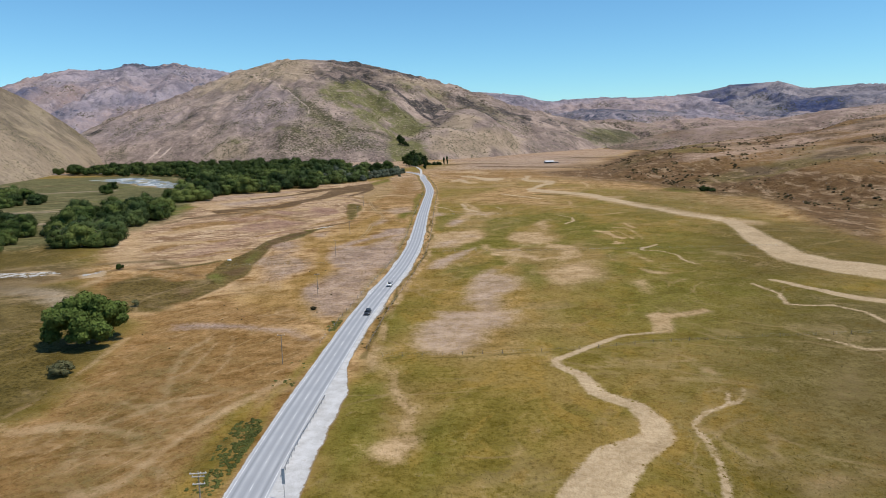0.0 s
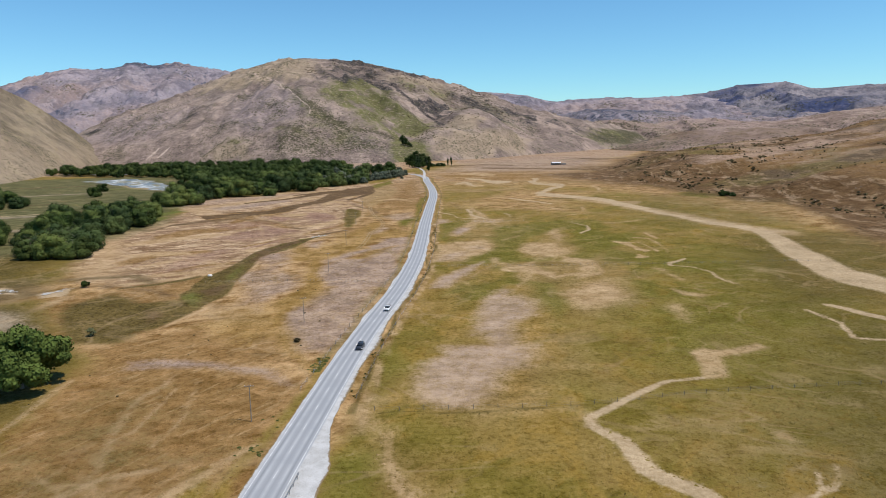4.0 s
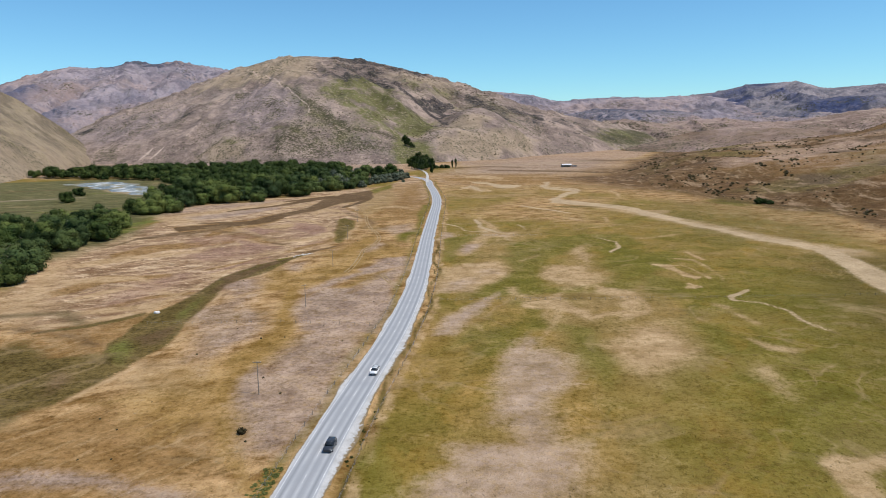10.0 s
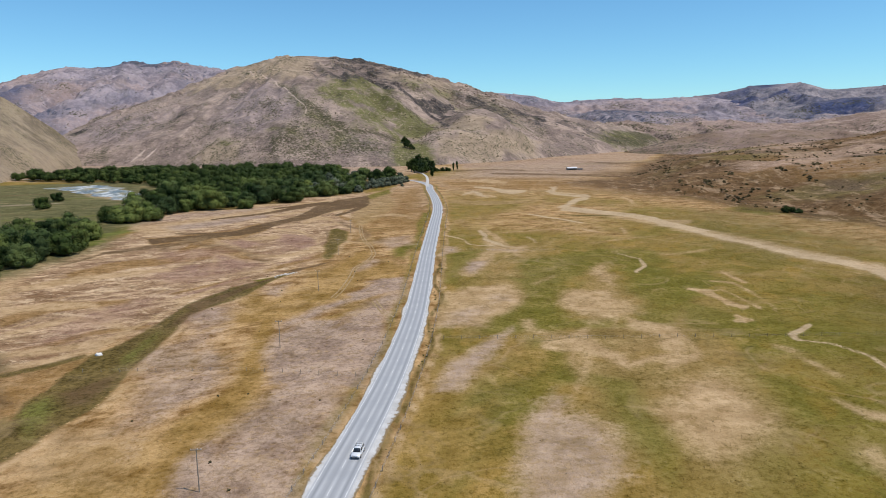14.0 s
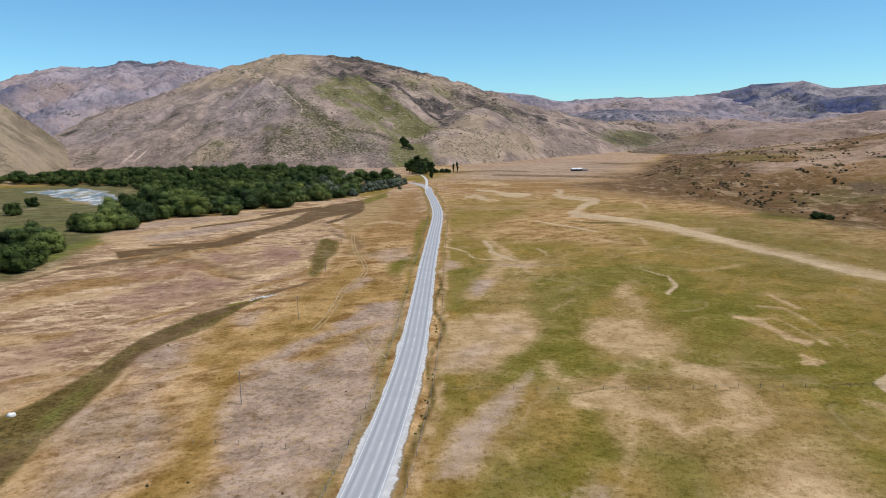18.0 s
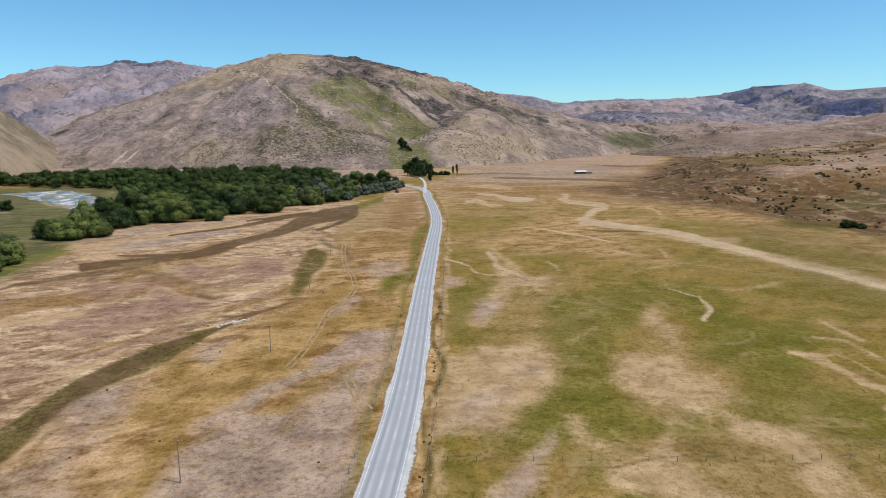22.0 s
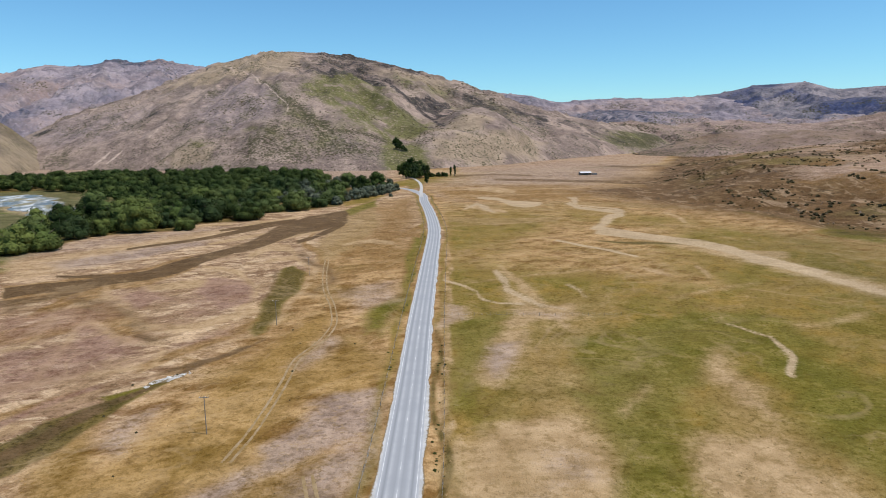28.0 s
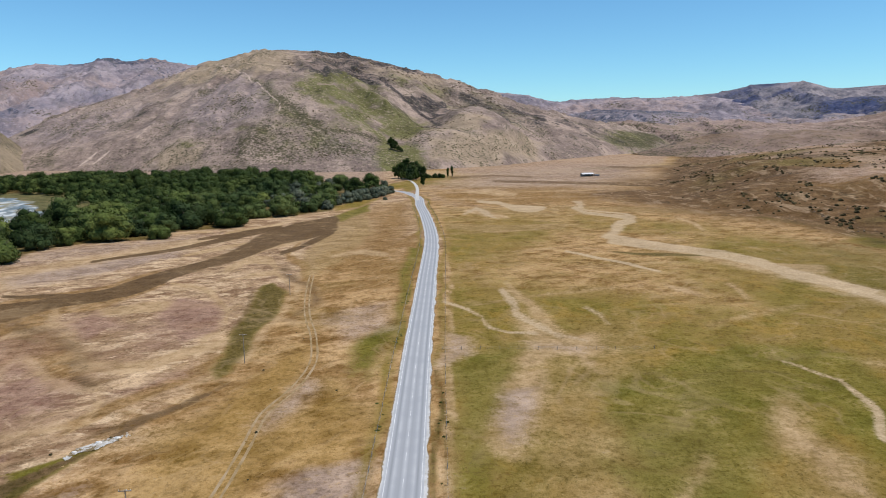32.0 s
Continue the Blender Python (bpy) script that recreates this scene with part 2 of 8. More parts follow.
    # tufts: hollow shade put into the colour, sparse dark clumps and dry tips
    bare = s.math("MAXIMUM", edge(sand, 0.2, 0.6), s.math("MULTIPLY", edge(pale, 0.4, 0.6), 0.75))
    cover = s.math("SUBTRACT", 1.0, bare)
    col = s.mix(s.math("MULTIPLY", cover, s.ramp(fine, 0.35, 0.54, 0.55, 0.0)), col, s.tone(col, 1.12, 0.42))
    col = s.mix(s.math("MULTIPLY", cover, s.ramp(s.noise(0.34, 4, 0.70), 0.35, 0.45, 0.50, 0.0)), col, s.tone(col, 1.1, 0.5))
    col = s.mix(s.ramp(tiny, 0.30, 0.52, 0.22, 0.0), col, s.tone(col, 1.1, 0.45))
    col = s.mix(s.math("MULTIPLY", cover, s.ramp(s.noise(0.9, 3, 0.7), 0.55, 0.68, 0.0, 0.35)), col, s.tone(col, 0.92, 1.45))
    # curved strands of silt and old flood lines
    flow, flow2 = s.noise(0.016, 3, 0.5, twist=1.3), s.noise(0.034, 3, 0.5, twist=1.0)
    keep = s.ramp(s.noise(0.025, 3), 0.46, 0.60)
    for n, w, k in ((flow, 0.024, 0.26), (flow2, 0.030, 0.22)):
        line = s.ramp(s.math("ABSOLUTE", s.math("MULTIPLY_ADD", s.math("SUBTRACT", fine, 0.5), 0.03, s.math("SUBTRACT", n, 0.5))), 0.0, w, k, 0.0)
        col = s.mix(s.math("MULTIPLY", line, keep), col, (0.37, 0.265, 0.155))
    # broad mottling of the whole floor
    blotch = s.math("ADD", s.math("MULTIPLY", s.noise(0.075, 5, 0.66, stretch=(0.7, 1.0, 0.4)), 0.55), s.math("MULTIPLY", s.noise(0.24, 5, 0.7), 0.45))
    col = s.mix(s.ramp(blotch, 0.38, 0.50, 0.50, 0.0), col, s.tone(col, 1.08, 0.62))
    col = s.mix(s.ramp(blotch, 0.50, 0.60, 0.0, 0.45), col, s.tone(col, 0.95, 1.30))
    col = s.tone(col, 1.08, 1.10)
    return s.done(col, s.math("ADD", fine, tiny), 0.4, 0.6)


def hill_material(name, low, high, dark, green, first, second, grain=1.0, mottle=1.0):
    """Dry hillside: tussock, scree, scrub, crags and two grounds of other colours, on the blue ranges the second being
    painted shade. grain: how fine its pattern is.
    """
    s = Shade(name, 0.95, 0.1)
    big, mid, fine = s.noise(0.0045 * grain, 5, 0.6), s.noise(0.022 * grain, 6, 0.66), s.noise(0.11 * grain, 4, 0.7)
    speck, patchy = s.noise(0.24 * grain, 3, 0.6), s.noise(0.010 * grain, 5, 0.62, twist=0.8)
    g, rock, track, scrub = s.attr("cover_a")
    one, two, bare, _ = s.attr("cover_b")
    wob = s.math("ADD", s.math("MULTIPLY", s.math("SUBTRACT", mid, 0.5), 1.1), s.math("MULTIPLY", s.math("SUBTRACT", fine, 0.5), 0.8))
    dots = s.math("ADD", s.math("MULTIPLY", s.math("SUBTRACT", speck, 0.5), 1.9), s.math("MULTIPLY", s.math("SUBTRACT", fine, 0.5), 1.3))

    def edge(m, soft, k, by=None):
        return s.ramp(s.math("MULTIPLY_ADD", by or wob, k, m), 0.5 - soft, 0.5 + soft)

    col = s.mix(s.ramp(s.math("ADD", s.math("MULTIPLY", patchy, 0.6), s.math("MULTIPLY", mid, 0.4)), 0.43, 0.57), tuple(0.82 * v for v in low), tuple(1.06 * v for v in high))
    col = s.mix(s.ramp(big, 0.42, 0.60, 0, 0.45), col, tuple(0.75 * a + 0.25 * b for a, b in zip(low, dark)))
    col = s.mix(s.math("MULTIPLY", edge(one, 0.40, 1.0), 0.85), col, s.mix(s.ramp(mid, 0.35, 0.65), tuple(0.80 * v for v in first), tuple(1.14 * v for v in first)))
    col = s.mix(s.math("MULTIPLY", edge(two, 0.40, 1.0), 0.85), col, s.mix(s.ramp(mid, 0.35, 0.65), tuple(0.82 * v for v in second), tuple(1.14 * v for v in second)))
    col = s.mix(s.ramp(mid, 0.54, 0.68, 0.0, 0.40), col, tuple(1.10 * v for v in high))
    col = s.mix(s.math("MULTIPLY", edge(g, 0.35, 1.1), 0.88), col, s.mix(s.ramp(mid, 0.35, 0.65), green, tuple(1.45 * v for v in green)))
    col = s.mix(s.math("MULTIPLY", edge(scrub, 0.08, 1.0, dots), 0.85), col, s.mix(fine, (0.036, 0.036, 0.016), (0.075, 0.068, 0.034)))
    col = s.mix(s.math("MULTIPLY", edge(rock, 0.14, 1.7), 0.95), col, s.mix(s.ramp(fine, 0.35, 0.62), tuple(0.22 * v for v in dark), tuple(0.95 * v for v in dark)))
    col = s.mix(edge(track, 0.12, 0.5), col, tuple(min(0.6, 1.22 * v + 0.03) for v in high))
    col = s.mix(s.math("MULTIPLY", s.ramp(two, 0.2, 0.6, 1.0, 0.15), s.ramp(s.noise(0.16 * grain, 3, 0.6), 0.56, 0.64, 0.0, 0.45)), col, tuple(1.25 * v for v in high))
    calm = s.math("MULTIPLY", s.ramp(bare, 0.2, 0.7, 1.0, 0.45), s.ramp(g, 0.3, 0.7, 1.0, 0.45))
    rill, rill2 = s.noise(0.035 * grain, 6, 0.66, along=(-1.0, 3.6), twist=0.4), s.noise(0.075 * grain, 5, 0.7, along=(-0.8, 3.0), twist=0.4)
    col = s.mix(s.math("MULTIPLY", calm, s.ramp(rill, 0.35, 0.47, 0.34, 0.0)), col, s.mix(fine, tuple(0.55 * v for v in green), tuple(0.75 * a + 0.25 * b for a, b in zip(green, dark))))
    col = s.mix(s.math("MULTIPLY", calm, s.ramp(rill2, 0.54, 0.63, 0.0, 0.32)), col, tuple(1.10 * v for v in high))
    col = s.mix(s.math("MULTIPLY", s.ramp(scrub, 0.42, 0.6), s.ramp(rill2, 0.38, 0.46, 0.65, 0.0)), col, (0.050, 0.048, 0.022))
    # dark mottle in the colour makes up for weak shading of the relief
    col = s.mix(s.math("MULTIPLY", calm, s.ramp(fine, 0.38, 0.49, 0.55 * mottle, 0.0)), col, s.tone(col, 1.0, 0.42))
    col = s.mix(s.math("MULTIPLY", calm, s.ramp(s.noise(0.05 * grain, 5, 0.72), 0.39, 0.46, 0.55 * mottle, 0.0)), col, s.tone(col, 1.0, 0.48))
    return s.done(col, s.math("ADD", s.math("MULTIPLY", mid, 2.0), fine), 4.0 / grain, 0.75)


def leaf_material(name, a, b, c):
    s = Shade(name, 0.85, 0.08)
    n = s.noise(0.22, 3)
    col = s.mix(s.ramp(n, 0.35, 0.65), a, b)
    col = s.mix(s.ramp(s.noise(0.040, 2), 0.47, 0.58, 0.0, 0.80), col, tuple(0.40 * x + 0.60 * y for x, y in zip(b, c)))
    col = s.mix(s.ramp(s.noise(0.055, 2), 0.42, 0.50, 0.62, 0.0), col, (0.52 * a[0], 0.55 * a[1], 0.6 * a[2]))
    col = s.mix(s.math("MULTIPLY", s.island(), 0.18), col, c)
    col = s.mix(s.ramp(s.random(), 0.0, 0.45, 0.75, 0.0), col, (0.58 * a[0], 0.62 * a[1], 0.7 * a[2]))
    col = s.mix(s.ramp(s.random(), 0.62, 1.0, 0.0, 0.70), col, c)
    col = s.mix(s.ramp(s.math("FRACT", s.math("MULTIPLY", s.random(), 7.3)), 0.55, 0.75, 0.0, 0.45), col, tuple(0.5 * x + 0.5 * y for x, y in zip(b, (0.040, 0.060, 0.040))))
    return s.done(col)


def road_material():
    s = Shade("chip_seal", 0.9, 0.2)
    n, f = s.noise(0.15, 4), s.noise(7.0, 2)
    lane = s.attr("wear")[0]
    col = s.mix(s.ramp(n, 0.3, 0.7), (0.365, 0.375, 0.385), (0.450, 0.455, 0.460))
    col = s.mix(s.math("MULTIPLY", lane, s.ramp(n, 0.2, 0.8, 0.7, 1.0)), col, (0.20, 0.21, 0.222))
    col = s.mix(s.ramp(f, 0.3, 0.7, 0.0, 0.18), col, (0.25, 0.25, 0.25))
    return s.done(col, f, 0.02, 0.3)


def gravel_material():
    s = Shade("shoulder_gravel", 0.95, 0.1)
    n, f = s.noise(0.3, 4), s.noise(4.0, 3)
    col = s.mix(s.ramp(n, 0.3, 0.7), (0.42, 0.41, 0.39), (0.55, 0.545, 0.53))
    col = s.mix(s.ramp(f, 0.35, 0.6, 0.22, 0.0), col, (0.24, 0.21, 0.16))
    col = s.mix(s.ramp(s.noise(0.7, 4, 0.7), 0.56, 0.66, 0.0, 0.35), col, (0.28, 0.24, 0.17))
    outer = s.attr("wear")[0]
    loose = s.math("MULTIPLY_ADD", s.math("SUBTRACT", s.noise(0.9, 5, 0.7), 0.5), 1.6, outer)
    col = s.mix(s.ramp(loose, 0.52, 0.80, 0.0, 0.95), col, s.mix(f, (0.15, 0.105, 0.045), (0.27, 0.19, 0.095)))
    return s.done(col, f, 0.05, 0.5)


def river_gravel_material():
    s = Shade("river_gravel", 0.95, 0.1)
    f = s.noise(1.6, 4, 0.7)
    col = s.mix(s.ramp(f, 0.35, 0.65), (0.34, 0.32, 0.28), (0.56, 0.55, 0.52))
    col = s.mix(s.ramp(s.noise(0.28, 5, 0.7), 0.46, 0.54), col, s.mix(f, (0.13, 0.095, 0.045), (0.22, 0.165, 0.09)))
    return s.done(col, f, 0.1, 0.6)


def track_material():
    s = Shade("wheel_track", 0.95, 0.1)
    n, f = s.noise(0.25, 4), s.noise(2.5, 3)
    return s.done(s.mix(s.ramp(n, 0.35, 0.65), s.mix(f, (0.30, 0.215, 0.12), (0.40, 0.30, 0.18)), (0.25, 0.17, 0.075)), f, 0.05, 0.5)


GROUND = ground_material()
TRACK = track_material()
ROAD, GRAVEL, RIVER_GRAVEL = road_material(), gravel_material(), river_gravel_material()
WHITE_LINE = plain("road_paint", (0.56, 0.56, 0.55), 0.7, spread=0.2, scale=0.6)
LILAC, TAN, ROSY = (0.262, 0.206, 0.194), (0.318, 0.243, 0.165), (0.320, 0.230, 0.192)
HILL_MAIN = hill_material("main_hill_cover", (0.222, 0.166, 0.140), (0.352, 0.268, 0.214), (0.066, 0.058, 0.056), (0.086, 0.086, 0.024), LILAC, TAN, mottle=0.62)
HILL_LEFT = hill_material("left_hill_cover", (0.200, 0.156, 0.108), (0.290, 0.228, 0.155), (0.10, 0.08, 0.055), (0.15, 0.13, 0.05), LILAC, TAN, mottle=0.6)
# blue of distance haze is mixed into the far ranges' base colours
HILL_FAR = hill_material("hazy_range_cover", (0.205, 0.178, 0.202), (0.318, 0.272, 0.292), (0.085, 0.095, 0.135), (0.12, 0.12, 0.07), ROSY, (0.066, 0.082, 0.140), 0.5, 0.6)
# its dark blue second colour is shade painted on the slopes
HILL_BLUE = hill_material("hazy_shaded_range_cover", (0.175, 0.165, 0.190), (0.270, 0.235, 0.240), (0.060, 0.072, 0.115), (0.09, 0.10, 0.085), ROSY, (0.028, 0.046, 0.120), 0.5, 0.6)
HILL_PINK = hill_material("pink_ridge_cover", (0.250, 0.172, 0.135), (0.370, 0.272, 0.220), (0.090, 0.074, 0.060), (0.11, 0.10, 0.04), ROSY, (0.150, 0.098, 0.058), 0.7, 0.40)
LEAF = leaf_material("willow_leaves", (0.026, 0.046, 0.012), (0.060, 0.092, 0.023), (0.150, 0.178, 0.046))
# lighter copy of the willow leaves: sunlit look put into the colour
LEAF_SUN = leaf_material("sunlit_willow_leaves", (0.040, 0.068, 0.014), (0.082, 0.122, 0.026), (0.160, 0.196, 0.048))
LEAF_DARK = leaf_material("dark_leaves", (0.018, 0.034, 0.009), (0.034, 0.054, 0.013), (0.06, 0.082, 0.02))
LEAF_PALE = leaf_material("pale_bush_leaves", (0.125, 0.120, 0.048), (0.185, 0.172, 0.078), (0.26, 0.235, 0.12))
LEAF_GREY = leaf_material("grey_willow_leaves", (0.060, 0.074, 0.048), (0.098, 0.115, 0.076), (0.16, 0.175, 0.12))
SHRUB = leaf_material("scrub_leaves", (0.044, 0.035, 0.015), (0.068, 0.053, 0.023), (0.108, 0.084, 0.040))
BARK = plain("grey_bark", (0.15, 0.12, 0.09), 0.9, spread=0.35, scale=2.0)
POLE_WOOD = plain("weathered_pole", (0.24, 0.205, 0.165), 0.9, spread=0.2)
POST_WOOD = plain("grey_fence_post", (0.20, 0.175, 0.14), 0.9, spread=0.3)
GALV = plain("galvanised_steel", (0.45, 0.46, 0.47), 0.45, 0.8, 0.1)
PORCELAIN = plain("pale_insulator", (0.62, 0.62, 0.60), 0.3)
PALE_STONE = plain("pale_stone", (0.40, 0.365, 0.31), 0.9, spread=0.3, scale=1.2)
STONE_WHITE = plain("white_stone", (0.62, 0.60, 0.56), 0.9, spread=0.2, scale=1.2)
ROCK = plain("schist_rock", (0.165, 0.122, 0.088), 0.95, spread=0.4, scale=0.4)

# ---- plan of the road ----
ROAD_LINE = [(-31.2, 40), (-31.6, 108), (-29.9, 137), (-27.3, 168), (-20.6, 236), (-17.9, 256), (-11.7, 303), (-8.2, 342), (-6.6, 366),
             (-4.9, 412), (-2.9, 482), (0.6, 581), (4.4, 704), (1.6, 807), (-2.3, 879), (-8.0, 975), (-30, 1039), (-85, 1078), (-190, 1098)]
ROAD_LINE = [(-31.0, -400), (-31.0, -60), *ROAD_LINE, (-420, 1140), (-800, 1180)]


def smooth_line(points, step):
    """A smooth line through points, at even steps: x, y and the unit way along it."""
    p = np.array(points, float)
    s = np.r_[0, np.cumsum(np.hypot(*np.diff(p, axis=0).T))]
    at = np.arange(0, s[-1], step)
    tang = np.gradient(p, s, axis=0)
    k = np.clip(np.searchsorted(s, at, "right") - 1, 0, len(s) - 2)
    d = (s[k + 1] - s[k])[:, None]
    u = ((at - s[k]) / (s[k + 1] - s[k]))[:, None]
    q = (2 * u**3 - 3 * u**2 + 1) * p[k] + (u**3 - 2 * u**2 + u) * d * tang[k] + (3 * u**2 - 2 * u**3) * p[k + 1] + (u**3 - u**2) * d * tang[k + 1]
    way = np.gradient(q, axis=0)
    return q, way / np.hypot(*way.T)[:, None]


LINE, WAY = smooth_line(ROAD_LINE, 2.0)
SIDE = np.stack([WAY[:, 1], -WAY[:, 0]], 1)  # to the right of the way ahead
STRAIGHT = LINE[:, 1] < 1000


def road_x(y):
    """The road's middle at a given y, along its first stretch."""
    return np.interp(y, LINE[STRAIGHT, 1], LINE[STRAIGHT, 0])


# ---- plan of the ground's height ----
FOOT_Y = [-600, 300, 430, 600, 650, 770, 870, 1050, 1300, 1700, 2100, 2600]
FOOT_X = [330, 315, 302, 300, 275, 252, 226, 262, 372, 545, 700, 820]


def ground_z(x, y):
    """The valley floor and the foothill on its right side."""
    off = np.abs(x - road_x(y))
    calm = sstep(6, 40, off)
    z = calm * (0.9 * (fbm(x / 45, y / 45, 3, 3) - 0.5) + 0.35 * (fbm(x / 9, y / 9, 2, 8) - 0.5))
    z = z - 0.55 * np.exp(-(((x - road_x(y)) - 6.9) / 0.9) ** 2) * sstep(170, 190, y) * (1 - sstep(420, 480, y))
    d = x - np.interp(y, FOOT_Y, FOOT_X) + 26 * (fbm(x / 90, y / 90, 3, 21) - 0.5)
    far = d + 150 * (fbm(x / 260, y / 320, 3, 31) - 0.5) * sstep(20, 160, d)
    lumps = sstep(0, 90, d)
    hill = np.interp(far, [0, 40, 120, 200, 250, 330, 420, 560, 760, 1000], [0, 5, 22, 31, 34, 46, 62, 86, 112, 132])
    hill = hill + lumps * (20 * (ridged(x / 170 + 0.3 * y / 240, y / 240, 3, 41) - 0.62) + 6.0 * (fbm(x / 34, y / 30, 3, 51) - 0.5))
    z = z + np.where(d > 0, hill, 0) * sstep(0, 30, d) * (1 - 0.95 * sstep(1300, 2050, y))
    return z - 12 * sstep(2400, 4200, y)


def sheet_axis(fine0, fine1, step, lo, hi, grow, grow_back=1.04):
    """Even steps in the middle, growing ones outside."""
    mid = list(np.arange(fine0, fine1, step))
    out, s, v = [], step, mid[-1]
    while v < hi:
        s *= grow
        v += s
        out.append(v)
    back, s, v = [], step, mid[0]
    while v > lo:
        s *= grow_back
        v -= s
        back.append(v)
    return np.array(back[::-1] + mid + out)


gx = sheet_axis(-215, 215, 1.3, -5200, 5200, 1.03, 1.03)
gy = sheet_axis(92, 640, 1.3, -900, 5200, 1.0095, 1.06)
GX, GY = np.meshgrid(gx, gy)
gx_all, gy_all = GX.ravel(), GY.ravel()

# ---- plan of the ground's cover: what grows or lies where ----
wx = gx_all + 6.0 * (fbm(gx_all / 26, gy_all / 30, 2, 61) - 0.5)
wy = gy_all + 10.0 * (fbm(gx_all / 26, gy_all / 30, 2, 71) - 0.5)
names = ("sand", "pale", "green", "dark", "lilac", "rust", "straw", "wet", "pink", "brown", "olive", "stony", "gold", "lush", "tan", "mauve", "sage", "silt", "peat", "moss")
cover = {k: np.zeros(len(gx_all)) for k in names}


def line_reach(x, y, pts):
    """For points x, y: how far inside a line of (x, y, width) they lie, in metres; negative outside."""
    best = np.full(len(x), -1e9)
    for (x0, y0, w0), (x1, y1, w1) in zip(pts, pts[1:]):
        dx, dy = x1 - x0, y1 - y0
        t = np.clip(((x - x0) * dx + (y - y0) * dy) / (dx * dx + dy * dy), 0, 1)
        best = np.maximum(best, (w0 + t * (w1 - w0)) / 2 - np.hypot(x - x0 - t * dx, y - y0 - t * dy))
    return best


def area_reach(x, y, pts):
    """The same for a closed outline of (x, y)."""
    inside, near = np.zeros(len(x), bool), np.full(len(x), 1e9)
    for (x0, y0), (x1, y1) in zip(pts, pts[1:] + pts[:1]):
        dx, dy = x1 - x0, y1 - y0
        t = np.clip(((x - x0) * dx + (y - y0) * dy) / (dx * dx + dy * dy), 0, 1)
        near = np.minimum(near, np.hypot(x - x0 - t * dx, y - y0 - t * dy))
        if dy:
            inside ^= ((y0 > y) != (y1 > y)) & (x < x0 + (y - y0) / dy * dx)
    return np.where(inside, near, -near)


def lay(kind, reach, pts, soft, top=1.0, warp=True):
    """Adds a cover: half at the outline, full soft metres within it."""
    pad = 3 * soft + 14
    xs, ys = [p[0] for p in pts], [p[1] for p in pts]
    k = np.flatnonzero((gx_all > min(xs) - pad) & (gx_all < max(xs) + pad) & (gy_all > min(ys) - pad) & (gy_all < max(ys) + pad))
    if not len(k):
        return
    x, y = (wx[k], wy[k]) if warp else (gx_all[k], gy_all[k])
    v = np.clip(0.5 + 0.5 * reach(x, y, pts) / soft, 0, 1) * top
    cover[kind][k] = np.maximum(cover[kind][k], v)


def stroke(kind, pts, soft=1.2, top=1.0):
    lay(kind, line_reach, pts, soft, top)


def patch(kind, pts, soft=4.0, top=1.0):
    lay(kind, area_reach, pts, soft, top)


def thin(reach, pts, soft, amount):
    """Lets the dry ground show through the green."""
    keep = cover["green"].copy()
    cover["green"][:] = 0
    lay("green", reach, pts, soft)
    gap = cover["green"] * amount
    cover["green"][:] = keep * (1 - gap)


n50, n120, n25 = fbm(gx_all / 50, gy_all / 60, 3, 81), fbm(gx_all / 130, gy_all / 170, 3, 91), fbm(gx_all / 14, gy_all / 24, 3, 95)
from_road = gx_all - road_x(gy_all)
right = sstep(2, 14, from_road)
hillward = gx_all - np.interp(gy_all, FOOT_Y, FOOT_X)
cover["green"] = right * (0.82 + 0.5 * (n50 - 0.5) + 0.4 * (n120 - 0.5) + 0.4 * (n25 - 0.5)) * (1 - 0.08 * sstep(430, 560, gy_all)) * (1 - sstep(640, 1020, gy_all)) * (1 - sstep(-120, 0, hillward))
cover["rust"] = right * (sstep(760, 1080, gy_all) * 0.42 + sstep(-60, 30, hillward) * 0.95) * (0.68 + 0.9 * (n50 - 0.2)) * (1 - 0.7 * sstep(420, 760, hillward))
cover["straw"] = np.maximum((1 - right) * sstep(-30, -75, from_road) * sstep(280, 380, gy_all) * (0.65 + 0.8 * (n50 - 0.4)),
                            right * sstep(600, 1000, gy_all) * (0.45 + 0.9 * (n25 - 0.5)))
cover["straw"] = np.maximum(cover["straw"], (1 - right) * sstep(560, 700, gy_all) * (0.55 + 0.7 * (n50 - 0.4)))
on_slope = right * sstep(20, 120, hillward)
h90, h40 = fbm(gx_all / 110, gy_all / 90, 4, 103), fbm(gx_all / 46, gy_all / 60, 4, 104)
bench = np.exp(-(((hillward - 190) / 80) ** 2))
cover["brown"] = right * sstep(-50, 30, hillward) * (0.72 + 3.0 * (h90 - 0.5)) * (1 - 0.75 * bench) * (1 - 0.6 * sstep(330, 700, hillward))
cover["brown"] = np.maximum(cover["brown"], right * sstep(-45, 15, hillward) * (1 - sstep(70, 150, hillward)) * (0.85 + 1.2 * (h40 - 0.5)))
cover["pink"] = on_slope * np.clip(0.85 * bench + 0.80 * sstep(260, 560, hillward) + 3.0 * (fbm(gx_all / 130, gy_all / 100, 4, 105) - 0.52), 0, 1)
cover["brown"] = np.maximum(cover["brown"], 0.56 * right * sstep(-30, 40, hillward) * (1 - 0.45 * cover["pink"]))
cover["olive"] = right * sstep(-20, 60, hillward) * (1 - 0.8 * sstep(140, 340, hillward)) * (0.20 + 3.2 * (fbm(gx_all / 120, gy_all / 80, 4, 107) - 0.52))
cover["stony"] = on_slope * (0.26 + 3.0 * (h40 - 0.56))
patch("brown", [(363, 1262), (456, 1402), (471, 1211), (323, 987), (285, 1037)], 30, 0.8)
stroke("green", [(246, 662, 26), (275, 630, 22), (304, 585, 20)], 8, 1.0)
